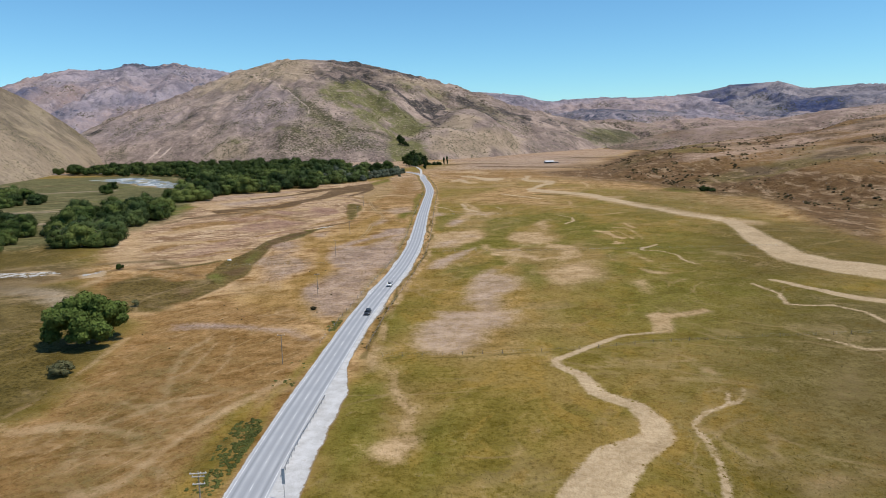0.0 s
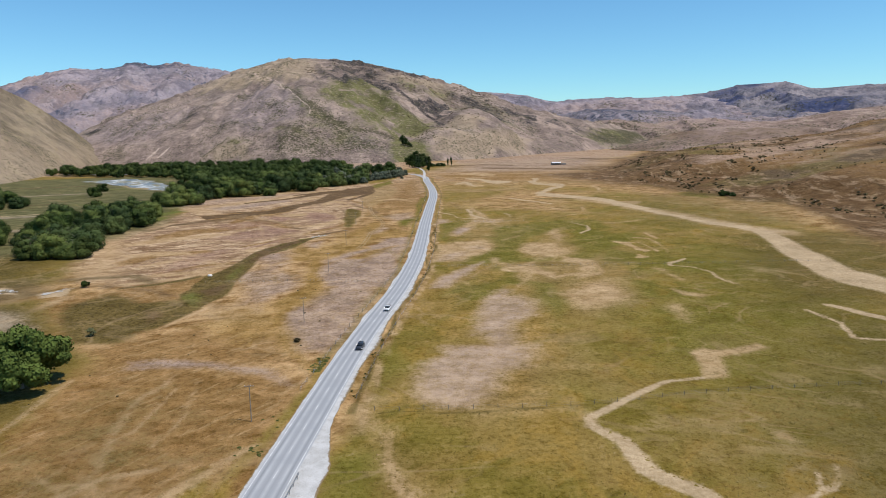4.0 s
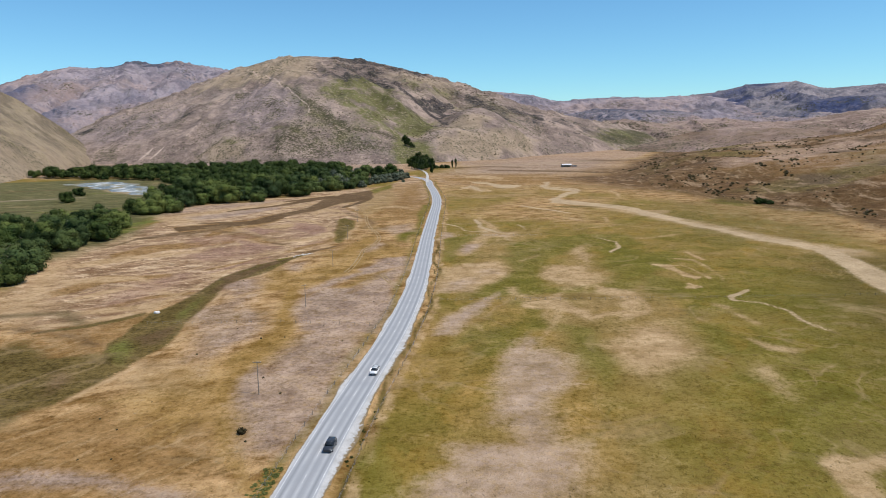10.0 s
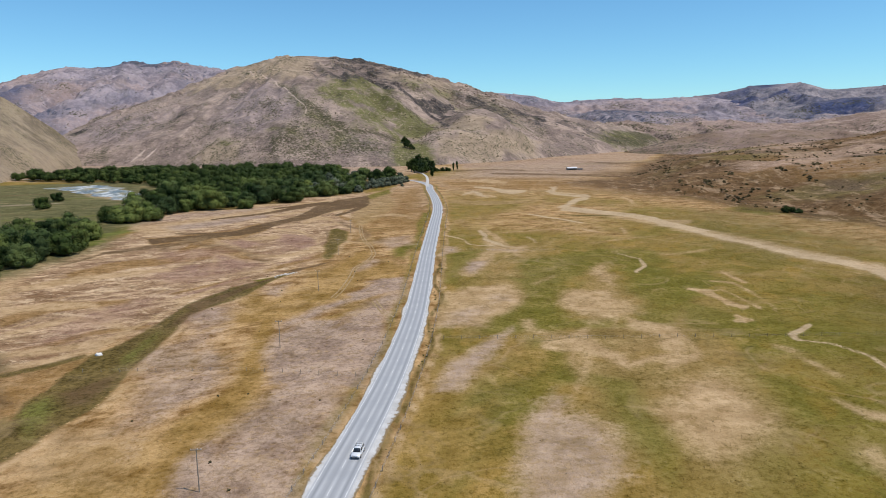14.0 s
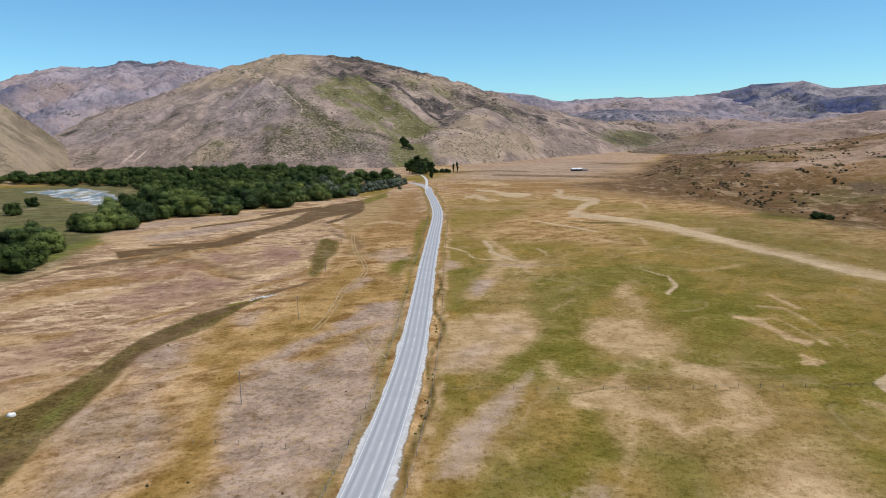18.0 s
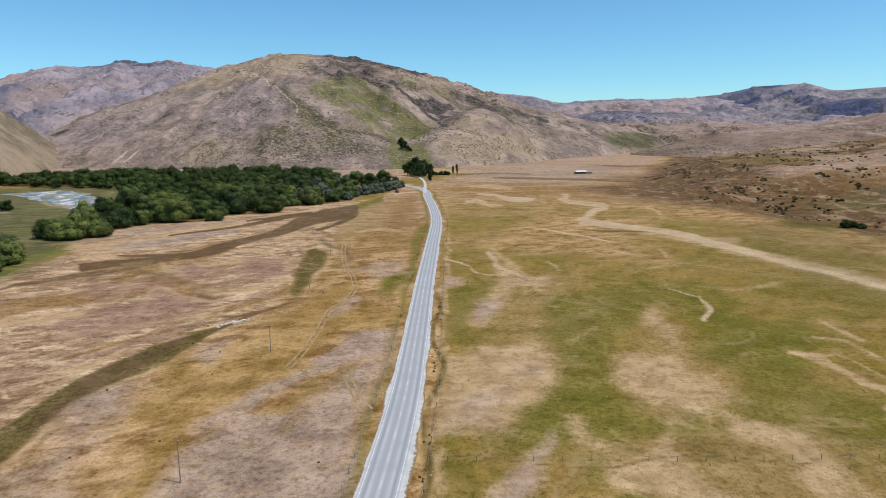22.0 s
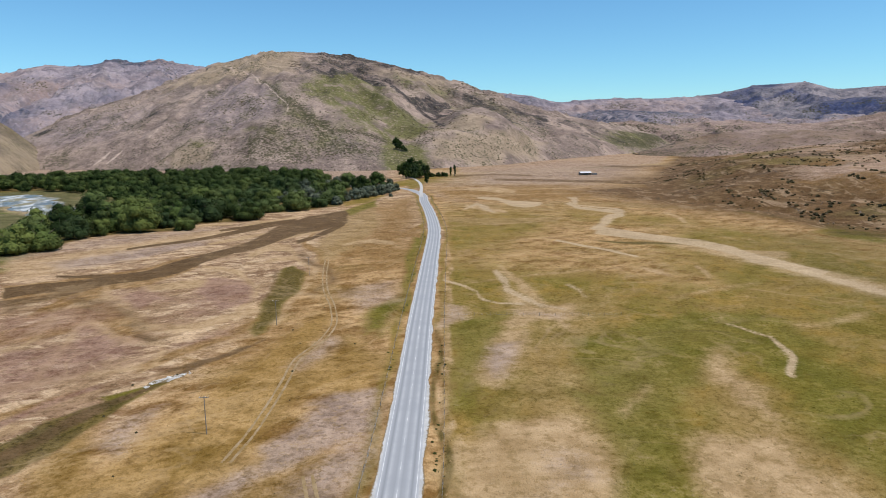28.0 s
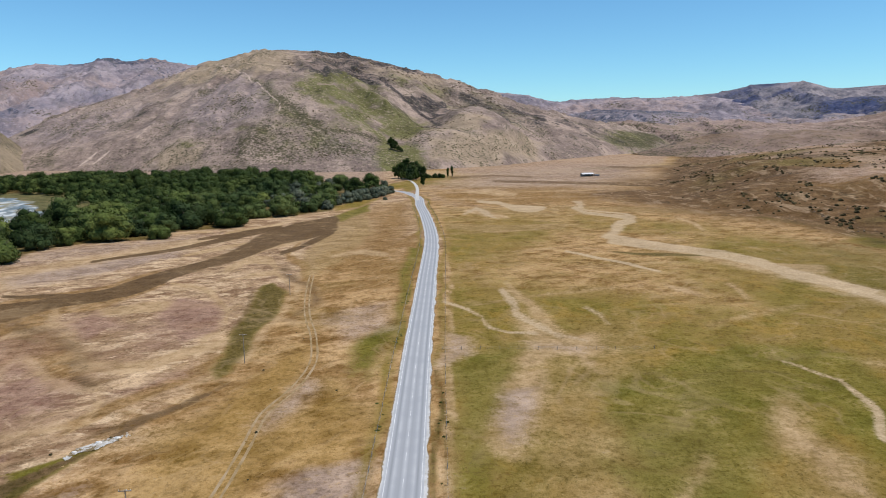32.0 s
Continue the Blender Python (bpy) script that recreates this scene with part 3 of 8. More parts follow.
stroke("dark", [(248, 660, 18), (275, 630, 16), (302, 588, 12)], 8, 0.8)
stroke("green", [(240, 770, 14), (262, 700, 16)], 8, 0.9)
far = right * sstep(930, 1150, gy_all)
bands = fbm(gx_all / 110, gy_all / 70, 4, 111)
cover["pale"] = np.maximum(cover["pale"], far * (1 - on_slope) * (0.50 + 2.4 * (bands - 0.52)))
cover["green"] = np.maximum(cover["green"], far * (1 - on_slope) * (0.30 + 1.6 * (fbm(gx_all / 140, gy_all / 90, 3, 115) - 0.52)))
# the dry field on the left, and the greener ground towards the river
patch("straw", [(-150, 318), (-196, 438), (-200, 520), (-240, 640), (-130, 745), (-60, 850), (-40, 960), (-50, 620), (-69, 425), (-93, 360), (-112, 305)], 10)
patch("rust", [(-45, 620), (-20, 560), (-8, 600), (-6, 760), (-14, 930), (-34, 900), (-40, 760)], 14, 0.8)
patch("green", [(-160, 320), (-200, 430), (-205, 520), (-245, 640), (-262, 770), (-300, 950), (-420, 1060), (-640, 1120), (-700, 700), (-420, 300), (-200, 280)], 12)
patch("dark", [(-165, 330), (-205, 430), (-215, 520), (-262, 640), (-270, 780), (-320, 950), (-440, 1060), (-700, 1000), (-700, 500), (-420, 320), (-220, 290)], 25, 0.78)
patch("dark", [(-130, 60), (-88, 150), (-94, 200), (-110, 236), (-150, 285), (-230, 260), (-240, 60)], 12, 0.85)
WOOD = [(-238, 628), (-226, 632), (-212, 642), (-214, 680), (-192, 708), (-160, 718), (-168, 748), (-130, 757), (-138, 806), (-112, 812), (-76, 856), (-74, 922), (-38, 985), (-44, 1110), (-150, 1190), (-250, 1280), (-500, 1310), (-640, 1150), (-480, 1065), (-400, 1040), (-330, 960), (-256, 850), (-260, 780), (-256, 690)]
# dark undergrowth; its colour also stands in for shade under the trees
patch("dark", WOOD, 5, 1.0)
patch("green", [(-130, 60), (-84, 150), (-90, 186), (-92, 215), (-108, 232), (-150, 290), (-230, 260), (-240, 60)], 8, 0.85)
patch("green", [(-222, 590), (-196, 585), (-196, 540), (-212, 520)], 6, 0.8)
patch("green", [(-5, 1085), (-40, 1060), (-46, 1130), (-20, 1200), (6, 1230)], 8, 1.0)
patch("green", [(-78, 880), (-70, 850), (-56, 880), (-40, 960), (-60, 950)], 6, 0.9)
# damp ground, streams and trails
stroke("wet", [(-160, 300, 5), (-136, 312, 6), (-112, 300, 6), (-100, 290, 5)], 4, 0.66)
patch("lilac", [(-205, 690), (-160, 725), (-125, 735), (-150, 690), (-190, 640), (-235, 600), (-225, 640)], 12, 0.62)
stroke("green", [(-44, 100, 9), (-43, 130, 9), (-41, 150, 5)], 3, 0.8)
patch("dark", [(-100, 60), (-40, 80), (-37, 160), (-58, 203), (-90, 200)], 25, 0.48)
thin(area_reach, [(10, 600), (60, 640), (120, 600), (110, 540), (40, 560)], 20, 0.55)
thin(area_reach, [(30, 640), (100, 720), (180, 700), (120, 620)], 24, 0.6)
stroke("sand", [(25, 100, 10), (34, 117, 10), (43, 123, 6.5), (46, 132, 5.3), (45, 140, 4.3), (38, 148, 3.7), (37, 159, 3.4), (32, 166, 2.8), (32, 170, 2.4), (38, 175, 2.4), (49, 184, 2.3), (57, 190, 2.1), (66, 191, 1.6)], 0.9)
stroke("sand", [(46, 94, 2.2), (48, 102, 1.8), (51, 112, 1.4), (52, 120, 1.2), (53, 129, 1.1), (58, 136, 1.1), (66, 141, 1.3), (70, 148, 0.9)], 0.7, 0.95)
stroke("sand", [(66, 141, 1.0), (69, 142, 1.6)], 0.8, 0.9)
stroke("sand", [(136, 896, 6), (128, 838, 5), (153, 804, 7), (154, 780, 5), (124, 726, 5), (107, 692, 7), (124, 660, 8), (147, 620, 5), (163, 560, 8), (177, 494, 8), (185, 460, 10), (197, 430, 11), (193, 402, 13), (181, 352, 16), (174, 311, 20), (175, 290, 26), (182, 274, 30), (198, 255, 32), (240, 230, 30)], 3)
stroke("pale", [(120, 670, 14), (150, 600, 20), (170, 540, 22), (185, 470, 22), (205, 420, 26)], 6, 0.8)
stroke("sand", [(136, 255, 3), (148, 243, 6), (154, 229, 8), (165, 214, 9)], 1.2)
stroke("sand", [(126, 250, 1.7), (129, 236, 1.6), (124, 224, 1.6), (138, 220, 1.5), (142, 209, 1.4), (142, 198, 1.4)], 0.8)
stroke("sand", [(112, 182, 1.2), (119, 173, 1.3), (128, 172, 1.3)], 0.8)
stroke("sand", [(121, 346, 1.9), (111, 335, 2.2), (110, 329, 1.6), (117, 326, 1.4), (121, 316, 1.3), (120, 302, 1.3), (122, 292, 1.3)], 0.8)
stroke("sand", [(95, 475, 1.3), (102, 464, 1.6), (100, 446, 2), (92, 430, 2.2)], 0.8, 0.9)
stroke("pale", [(46, 1012, 10), (92, 990, 10)], 4, 0.85)
stroke("pale", [(60, 1090, 16), (150, 1060, 12)], 6, 0.8)
stroke("wet", [(-153, 508, 6), (-155, 524, 7), (-145, 534, 8), (-122, 518, 8), (-100, 493, 6), (-83, 472, 5)], 7, 0.72)
stroke("wet", [(-66, 617, 9), (-49, 580, 8), (-42, 550, 7), (-46, 527, 5)], 6, 0.68)
patch("pale", [(-159, 246), (-144, 241), (-131, 222), (-134, 209), (-160, 215)], 6, 1.0)
stroke("pale", [(-138, 237, 3), (-144, 263, 4), (-142, 282, 5), (-142, 292, 5)], 3, 0.9)
for shift in (-0.8, 0.8):
    stroke("pale", [(road_x(y) + 9.0 + shift, y, 0.8) for y in range(180, 640, 30)], 0.5, 0.85)
patch("sand", [(-195, 303), (-173, 309), (-165, 300), (-187, 295)], 2)
patch("sand", [(-158, 301), (-148, 308), (-144, 294), (-152, 291)], 2)
patch("pale", [(-200, 285), (-170, 290), (-140, 262), (-150, 225), (-200, 220)], 10, 0.9)
stroke("sand", [(-360, 545, 4), (-332, 575, 4), (-300, 598, 4)], 2, 0.9)
patch("sand", [(-450, 960), (-440, 1020), (-395, 985), (-345, 905), (-290, 850), (-280, 790), (-310, 800), (-370, 860)], 8, 0.7)
stroke("dark", [(road_x(y) + 6.8, y, 1.6) for y in range(176, 480, 20)], 0.9, 0.85)
stroke("green", [(road_x(y) - 7.0, y, 4) for y in range(60, 1000, 40)], 2, 0.75)
stroke("green", [(road_x(y) + 6.6, y, 3) for y in range(480, 1000, 40)], 2, 0.8)
stroke("dark", [(-45, 118, 8), (-41, 135, 6)], 4, 0.6)
stroke("green", [(-14, 112, 8), (-8, 150, 8), (-4, 130, 6)], 4, 0.95)
patch("rust", [(-87, 193), (-86, 208), (-69, 202), (-52, 206), (-38, 195), (-32, 173), (-36, 60), (-95, 60)], 10, 0.85)
patch("rust", [(10, 1000), (120, 1040), (200, 960), (140, 880), (20, 900)], 25, 0.9)
patch("pale", [(-155, 331), (-185, 410), (-197, 468), (-155, 365), (-132, 309), (-139, 310)], 8, 0.95)
for x, y, r, w in ((60, 930, 40, 14), (120, 1000, 50, 12), (30, 1060, 30, 10), (150, 940, 36, 8), (200, 1080, 60, 14), (90, 1140, 60, 14), (230, 1180, 70, 16), (300, 1300, 80, 20), (150, 1260, 80, 18), (70, 1330, 70, 20), (260, 1480, 120, 26), (420, 1700, 140, 30)):
    stroke("pale", [(x - r, y + 0.1 * r, 0.4 * w), (x, y, w), (x + r, y + 0.2 * r, 0.3 * w)], 8, 0.9)
    stroke("rust", [(x - 0.8 * r, y + 26, 0.6 * w), (x + 0.2 * r, y + 22, w), (x + 1.2 * r, y + 30, 0.5 * w)], 8, 0.95)
# thin darker lines on the ground along two of the fences
for pts in ([(-13, 177, 0.9), (30, 177, 0.9), (62, 182, 0.9), (140, 188, 0.9), (220, 194, 0.9)], [(3, 337, 0.8), (34, 336, 0.8), (82, 335, 0.8), (180, 333, 0.8)]):
    stroke("dark", pts, 0.8, 0.9)
patch("straw", [(-40, 1150), (-40, 1460), (-300, 1470), (-820, 1720), (-900, 1500), (-640, 1280), (-250, 1230)], 20, 1.0)
patch("lilac", [(-60, 1180), (-60, 1460), (-300, 1470), (-820, 1720), (-900, 1500), (-640, 1300), (-250, 1260)], 30, 0.75)
patch("sage", [(-190, 520), (-222, 640), (-232, 700), (-238, 850), (-285, 960), (-420, 1090), (-700, 1000), (-700, 300), (-400, 280), (-260, 320), (-190, 440)], 14, 1.0)
for x, y, r, k in ((-330, 560, 40, "silt"), (-400, 640, 50, "peat"), (-420, 760, 60, "silt"), (-300, 660, 30, "moss"), (-350, 840, 30, "moss"), (-280, 600, 26, "peat"), (-460, 880, 60, "peat"), (-250, 560, 20, "moss"), (-290, 480, 30, "silt")):
    stroke(k, [(x - r, y - 0.3 * r, 6), (x, y, 16), (x + r, y + 0.5 * r, 8)], 6, 0.9)
stroke("moss", [(-205, 590, 10), (-214, 560, 14), (-200, 530, 10)], 5, 0.9)
patch("peat", [(-215, 318), (-170, 330), (-150, 300), (-170, 262), (-220, 255)], 10, 0.75)
stroke("silt", [(-230, 292, 8), (-190, 282, 12), (-150, 262, 14), (-120, 232, 6)], 5, 0.8)
stroke("peat", [(-160, 322, 8), (-134, 330, 8), (-118, 316, 6)], 4, 0.8)
patch("olive", [(130, 430), (250, 440), (320, 590), (262, 660), (205, 700), (150, 600)], 30, 0.46)
patch("olive", [(40, 85), (190, 90), (240, 230), (130, 250), (60, 160)], 40, 0.62)
stroke("sand", [(150, 600, 10), (170, 540, 14), (186, 470, 16), (204, 425, 20)], 9, 0.62)
for x, y, a, r in ((60, 560, 0.3, 26), (95, 610, 0.2, 30), (110, 520, 0.5, 20), (70, 655, 0.1, 34), (40, 720, 0.2, 30), (100, 745, -0.2, 30), (135, 480, 0.4, 18)):
    stroke("pale", [(x - r, y - a * r, 1.5), (x, y + 3, 3.5), (x + r, y + a * r, 1.0)], 4, 0.7)
# bare drifts on the green side, near to far
patch("pale", [(17, 248), (16, 224), (5, 222), (3, 212), (-3, 207), (-5, 197), (-5, 183), (0, 179), (8, 180), (13, 185), (18, 200), (26, 207), (30, 221), (26, 224), (27, 239), (35, 253)], 4, 0.85)
patch("pale", [(22, 279), (28, 290), (31, 289), (31, 279), (35, 278), (39, 272), (38, 259), (32, 248), (24, 233), (13, 233), (16, 250), (19, 266)], 4, 0.85)
patch("lilac", [(17, 248), (16, 224), (5, 222), (3, 212), (-3, 207), (-5, 197), (-5, 183), (0, 179), (8, 180), (13, 185), (18, 200), (26, 207), (30, 221), (26, 224), (27, 239), (35, 253)], 4, 0.62)
patch("lilac", [(22, 279), (28, 290), (31, 289), (31, 279), (35, 278), (39, 272), (38, 259), (32, 248), (24, 233), (13, 233), (16, 250), (19, 266)], 4, 0.62)
patch("pale", [(54, 282), (64, 296), (74, 296), (74, 283), (75, 275), (63, 263), (53, 257), (52, 264)], 5, 0.95)
patch("tan", [(48, 285), (72, 320), (86, 313), (83, 283), (74, 261), (55, 249), (47, 253)], 9, 0.8)
patch("tan", [(53, 402), (81, 408), (85, 354), (91, 318), (72, 256), (58, 245), (46, 252), (51, 302), (47, 344)], 9, 0.6)
patch("tan", [(37, 247), (45, 226), (48, 203), (51, 185), (38, 180), (31, 197), (28, 219)], 9, 0.55)
patch("pale", [(52, 390), (71, 400), (71, 376), (60, 359), (49, 368)], 4, 0.85)
patch("pale", [(46, 342), (46, 326), (49, 316), (52, 306), (56, 311), (53, 322), (50, 331), (51, 347)], 2.4, 0.97)
patch("pale", [(71, 344), (67, 326), (68, 321), (60, 315), (54, 311), (54, 307), (59, 310), (70, 318), (74, 333), (75, 348)], 2.4, 0.92)
patch("tan", [(51, 348), (65, 359), (75, 351), (75, 334), (70, 320), (53, 307), (49, 319)], 7, 0.85)
patch("tan", [(61, 316), (78, 326), (79, 304), (76, 294), (51, 295), (47, 301)], 9, 0.6)
patch("pale", [(45, 341), (40, 326), (38, 311), (37, 299), (39, 300), (40, 313), (43, 327), (47, 340)], 2.4, 0.65)
patch("pale", [(33, 343), (41, 335), (48, 340), (48, 345), (42, 339), (34, 347)], 1.8, 0.65)
patch("pale", [(30, 354), (34, 355), (33, 345), (29, 344)], 2.5, 0.8)
patch("pale", [(25, 349), (20, 331), (14, 316), (9, 305), (5, 297), (-0, 297), (2, 307), (4, 315), (9, 322), (16, 335)], 3, 0.85)
patch("lilac", [(25, 349), (20, 331), (14, 316), (9, 305), (5, 297), (-0, 297), (2, 307), (4, 315), (9, 322), (16, 335)], 3, 0.8)
patch("pale", [(4, 396), (13, 407), (29, 411), (33, 399), (34, 390), (30, 377), (25, 363), (20, 359), (16, 350), (2, 350), (2, 372)], 3.5, 1.0)
patch("lilac", [(5, 367), (16, 377), (22, 369), (18, 360), (15, 350), (4, 350)], 5, 0.55)
patch("lilac", [(19, 395), (30, 394), (30, 382), (20, 379)], 5, 0.5)
patch("gold", [(4, 410), (4, 388), (5, 376), (3, 366), (5, 363), (9, 373), (10, 390), (8, 412)], 1.8, 1.0)
patch("pale", [(51, 393), (57, 399), (64, 396), (69, 394), (63, 383), (55, 372), (50, 367), (49, 374), (49, 382)], 4, 1.0)
patch("tan", [(54, 372), (69, 393), (86, 395), (84, 379), (71, 364), (56, 358), (50, 362)], 8, 0.75)
patch("tan", [(65, 358), (88, 363), (77, 347), (59, 348)], 8, 0.7)
patch("tan", [(73, 436), (83, 425), (73, 396), (60, 397), (64, 417)], 7, 0.65)
patch("pale", [(70, 414), (73, 409), (73, 402), (76, 406), (76, 415), (72, 418)], 1.8, 0.76)
patch("lilac", [(14, 447), (16, 456), (20, 461), (26, 461), (23, 448), (19, 435), (16, 434)], 3, 0.8)
patch("pale", [(14, 445), (19, 464), (24, 473), (30, 474), (29, 461), (23, 446), (20, 437), (16, 427), (14, 431)], 3.5, 0.95)
patch("tan", [(29, 464), (34, 457), (38, 442), (36, 428), (30, 412), (19, 413), (16, 423), (22, 439)], 7, 0.7)
patch("pale", [(67, 429), (80, 449), (87, 452), (80, 436), (77, 421), (75, 410), (71, 412), (69, 425)], 4, 0.75)
patch("tan", [(57, 475), (68, 462), (58, 441), (55, 449)], 6, 0.7)
patch("pale", [(51, 428), (45, 418), (41, 412), (42, 410), (46, 416), (52, 427)], 2.4, 0.65)
patch("pale", [(30, 537), (35, 519), (41, 506), (52, 499), (54, 489), (45, 480), (33, 489), (30, 501)], 4, 0.8)
patch("lilac", [(29, 498), (50, 493), (45, 485), (31, 490)], 4, 0.5)
patch("sand", [(28, 566), (29, 546), (30, 527), (36, 509), (41, 500), (43, 504), (38, 514), (32, 532), (33, 554), (30, 571)], 1.4, 0.85)
patch("sand", [(30, 533), (36, 520), (40, 504), (48, 498), (49, 501), (41, 508), (37, 523), (30, 537)], 1.4, 0.8)
patch("sand", [(6, 550), (15, 536), (18, 526), (20, 512), (26, 506), (35, 503), (36, 506), (27, 508), (21, 515), (19, 528), (15, 541), (7, 553)], 1.0, 0.85)
patch("sand", [(55, 534), (58, 525), (60, 515), (61, 517), (60, 529), (57, 537)], 1.4, 0.7)
patch("pale", [(5, 509), (13, 503), (13, 486), (4, 476)], 3, 0.75)
patch("lilac", [(5, 509), (13, 503), (13, 486), (4, 476)], 3, 0.6)
patch("sand", [(72, 644), (85, 626), (93, 612), (102, 591), (104, 596), (96, 619), (87, 633), (74, 650)], 1.2, 0.85)
patch("pale", [(96, 565), (98, 553), (101, 547), (104, 553), (102, 562), (98, 570)], 1.8, 0.86)
patch("pale", [(120, 568), (119, 553), (116, 541), (119, 544), (123, 559), (123, 573)], 1.8, 0.76)
patch("pale", [(178, 773), (177, 741), (174, 711), (178, 720), (183, 754), (182, 783)], 1.8, 0.86)
patch("sand", [(49, 906), (64, 884), (70, 835), (81, 820), (97, 836), (102, 860), (90, 874), (76, 878), (68, 913), (51, 926)], 3, 1.0)
patch("sand", [(31, 810), (42, 840), (47, 807), (53, 786), (54, 795), (51, 832), (44, 864), (31, 819)], 3, 0.95)
patch("pale", [(46, 988), (72, 1005), (91, 953), (95, 979), (77, 1055), (47, 1011)], 2.4, 0.97)
patch("pale", [(107, 1112), (146, 1122), (170, 1075), (182, 1127), (162, 1209), (112, 1153)], 3.0, 0.97)
patch("dark", [(68, 467), (76, 470), (87, 469), (94, 466), (95, 467), (88, 471), (77, 472), (68, 468)], 1.5, 0.75)
patch("dark", [(62, 444), (65, 437), (71, 437), (72, 438), (66, 439), (62, 444)], 1.5, 0.75)
patch("dark", [(96, 644), (115, 631), (139, 628), (141, 633), (118, 641), (97, 649)], 2, 0.7)
patch("pale", [(85, 265), (88, 261), (86, 250), (83, 241), (82, 245), (81, 255)], 3, 0.65)
patch("pale", [(95, 285), (95, 277), (102, 274), (104, 277), (98, 281), (96, 287)], 1.8, 0.76)
patch("pale", [(102, 312), (103, 302), (104, 297), (106, 299), (105, 306), (104, 315)], 1.8, 0.65)
patch("pale", [(99, 323), (102, 316), (105, 314), (106, 317), (105, 321), (101, 326)], 1.8, 0.65)
patch("pale", [(100, 394), (106, 387), (105, 371), (110, 367), (112, 371), (108, 377), (109, 393), (102, 397)], 0.7, 0.92)
patch("pale", [(126, 425), (126, 407), (128, 403), (129, 406), (129, 414), (128, 429)], 0.7, 0.86)
patch("pale", [(99, 351), (103, 349), (105, 354), (100, 354)], 0.7, 0.86)
patch("pale", [(115, 409), (122, 403), (123, 387), (119, 365), (120, 367), (125, 390), (124, 407), (116, 412)], 0.8, 0.65)
patch("pale", [(105, 389), (113, 391), (114, 380), (114, 367), (116, 369), (115, 382), (114, 393), (106, 391)], 0.7, 0.81)
patch("pale", [(102, 395), (104, 385), (107, 374), (108, 366), (113, 373), (113, 374), (111, 371), (109, 378), (106, 390), (104, 398)], 0.8, 0.81)
patch("pale", [(101, 358), (102, 352), (105, 351), (107, 353), (105, 356), (103, 360)], 0.8, 0.81)
patch("pale", [(28, 348), (35, 339), (45, 330), (43, 316), (35, 295), (30, 285), (31, 282), (36, 292), (45, 315), (47, 335), (36, 343), (29, 354)], 1.8, 0.65)
# dry patches beside the first stretch of road
patch("pale", [(-11, 122), (-7, 127), (-1, 127), (-2, 122), (-6, 115), (-10, 118)], 2, 0.85)
patch("pale", [(-11, 166), (-9, 152), (-5, 139), (-6, 129), (-3, 128), (-3, 140), (-7, 154), (-10, 168)], 1.2, 0.76)
patch("tan", [(-19, 181), (-11, 173), (-0, 152), (1, 126), (-7, 113), (-13, 120), (-9, 137)], 4, 0.6)
patch("pale", [(-19, 165), (-19, 181), (-15, 187), (-15, 171), (-16, 165)], 2, 0.7)
patch("pale", [(95, 155), (109, 165), (106, 153), (102, 144), (90, 139)], 3, 0.85)
patch("pale", [(86, 129), (96, 132), (86, 117), (82, 119)], 3, 0.7)
patch("pale", [(63, 108), (70, 112), (79, 112), (71, 106), (64, 101), (61, 101)], 3, 0.85)
patch("pale", [(69, 161), (71, 159), (73, 157), (74, 159), (73, 163), (70, 164)], 1.2, 0.76)
patch("sand", [(76, 151), (72, 145), (69, 143), (68, 141), (71, 143), (76, 149)], 1.0, 0.9)
patch("tan", [(5, 216), (30, 246), (38, 214), (21, 171), (6, 172)], 7, 0.7)
patch("tan", [(37, 344), (98, 374), (87, 293), (53, 252), (33, 264)], 8, 0.7)
patch("pale", [(49, 279), (74, 301), (71, 271), (51, 258)], 4, 0.8)
patch("pale", [(49, 380), (69, 395), (74, 367), (53, 351)], 4, 0.75)
patch("gold", [(18, 203), (26, 204), (22, 183), (15, 179)], 3, 0.8)
patch("gold", [(27, 245), (39, 252), (36, 227), (26, 225)], 3, 0.8)
patch("gold", [(2, 283), (13, 290), (10, 261), (3, 251), (0, 253)], 4, 0.9)
patch("gold", [(8, 279), (26, 278), (14, 250), (11, 233), (1, 234)], 5, 0.7)
patch("gold", [(21, 335), (37, 331), (33, 308), (26, 296), (13, 296)], 6, 0.7)
patch("gold", [(87, 342), (94, 332), (87, 312), (75, 311)], 6, 0.6)
patch("gold", [(-9, 307), (8, 315), (4, 255), (-11, 239)], 4, 0.7)
# lusher green between the drifts
patch("lush", [(16, 301), (31, 314), (26, 282), (17, 263), (10, 261)], 4, 0.9)
patch("lush", [(40, 302), (51, 297), (49, 259), (42, 249), (40, 271)], 4, 0.9)
patch("lush", [(85, 304), (97, 299), (83, 269), (78, 276)], 4, 0.9)
patch("lush", [(30, 340), (41, 333), (37, 312), (38, 295), (22, 296), (21, 313)], 4, 0.9)
patch("lush", [(47, 422), (64, 442), (54, 400), (44, 397)], 4, 0.9)
patch("lush", [(33, 386), (47, 385), (48, 356), (62, 359), (58, 347), (38, 345), (17, 342), (14, 346)], 4, 0.9)
patch("lush", [(97, 460), (112, 430), (108, 400), (92, 401), (83, 424)], 4, 0.9)
patch("lush", [(91, 383), (103, 362), (112, 345), (88, 310), (87, 339), (81, 350)], 4, 0.9)
patch("lush", [(8, 477), (26, 496), (17, 458), (6, 425)], 4, 0.9)
patch("lush", [(88, 425), (124, 433), (122, 413), (93, 370), (79, 371), (77, 396)], 4, 0.9)
patch("lush", [(32, 428), (52, 417), (50, 393), (38, 366), (30, 366), (36, 394)], 4, 0.9)
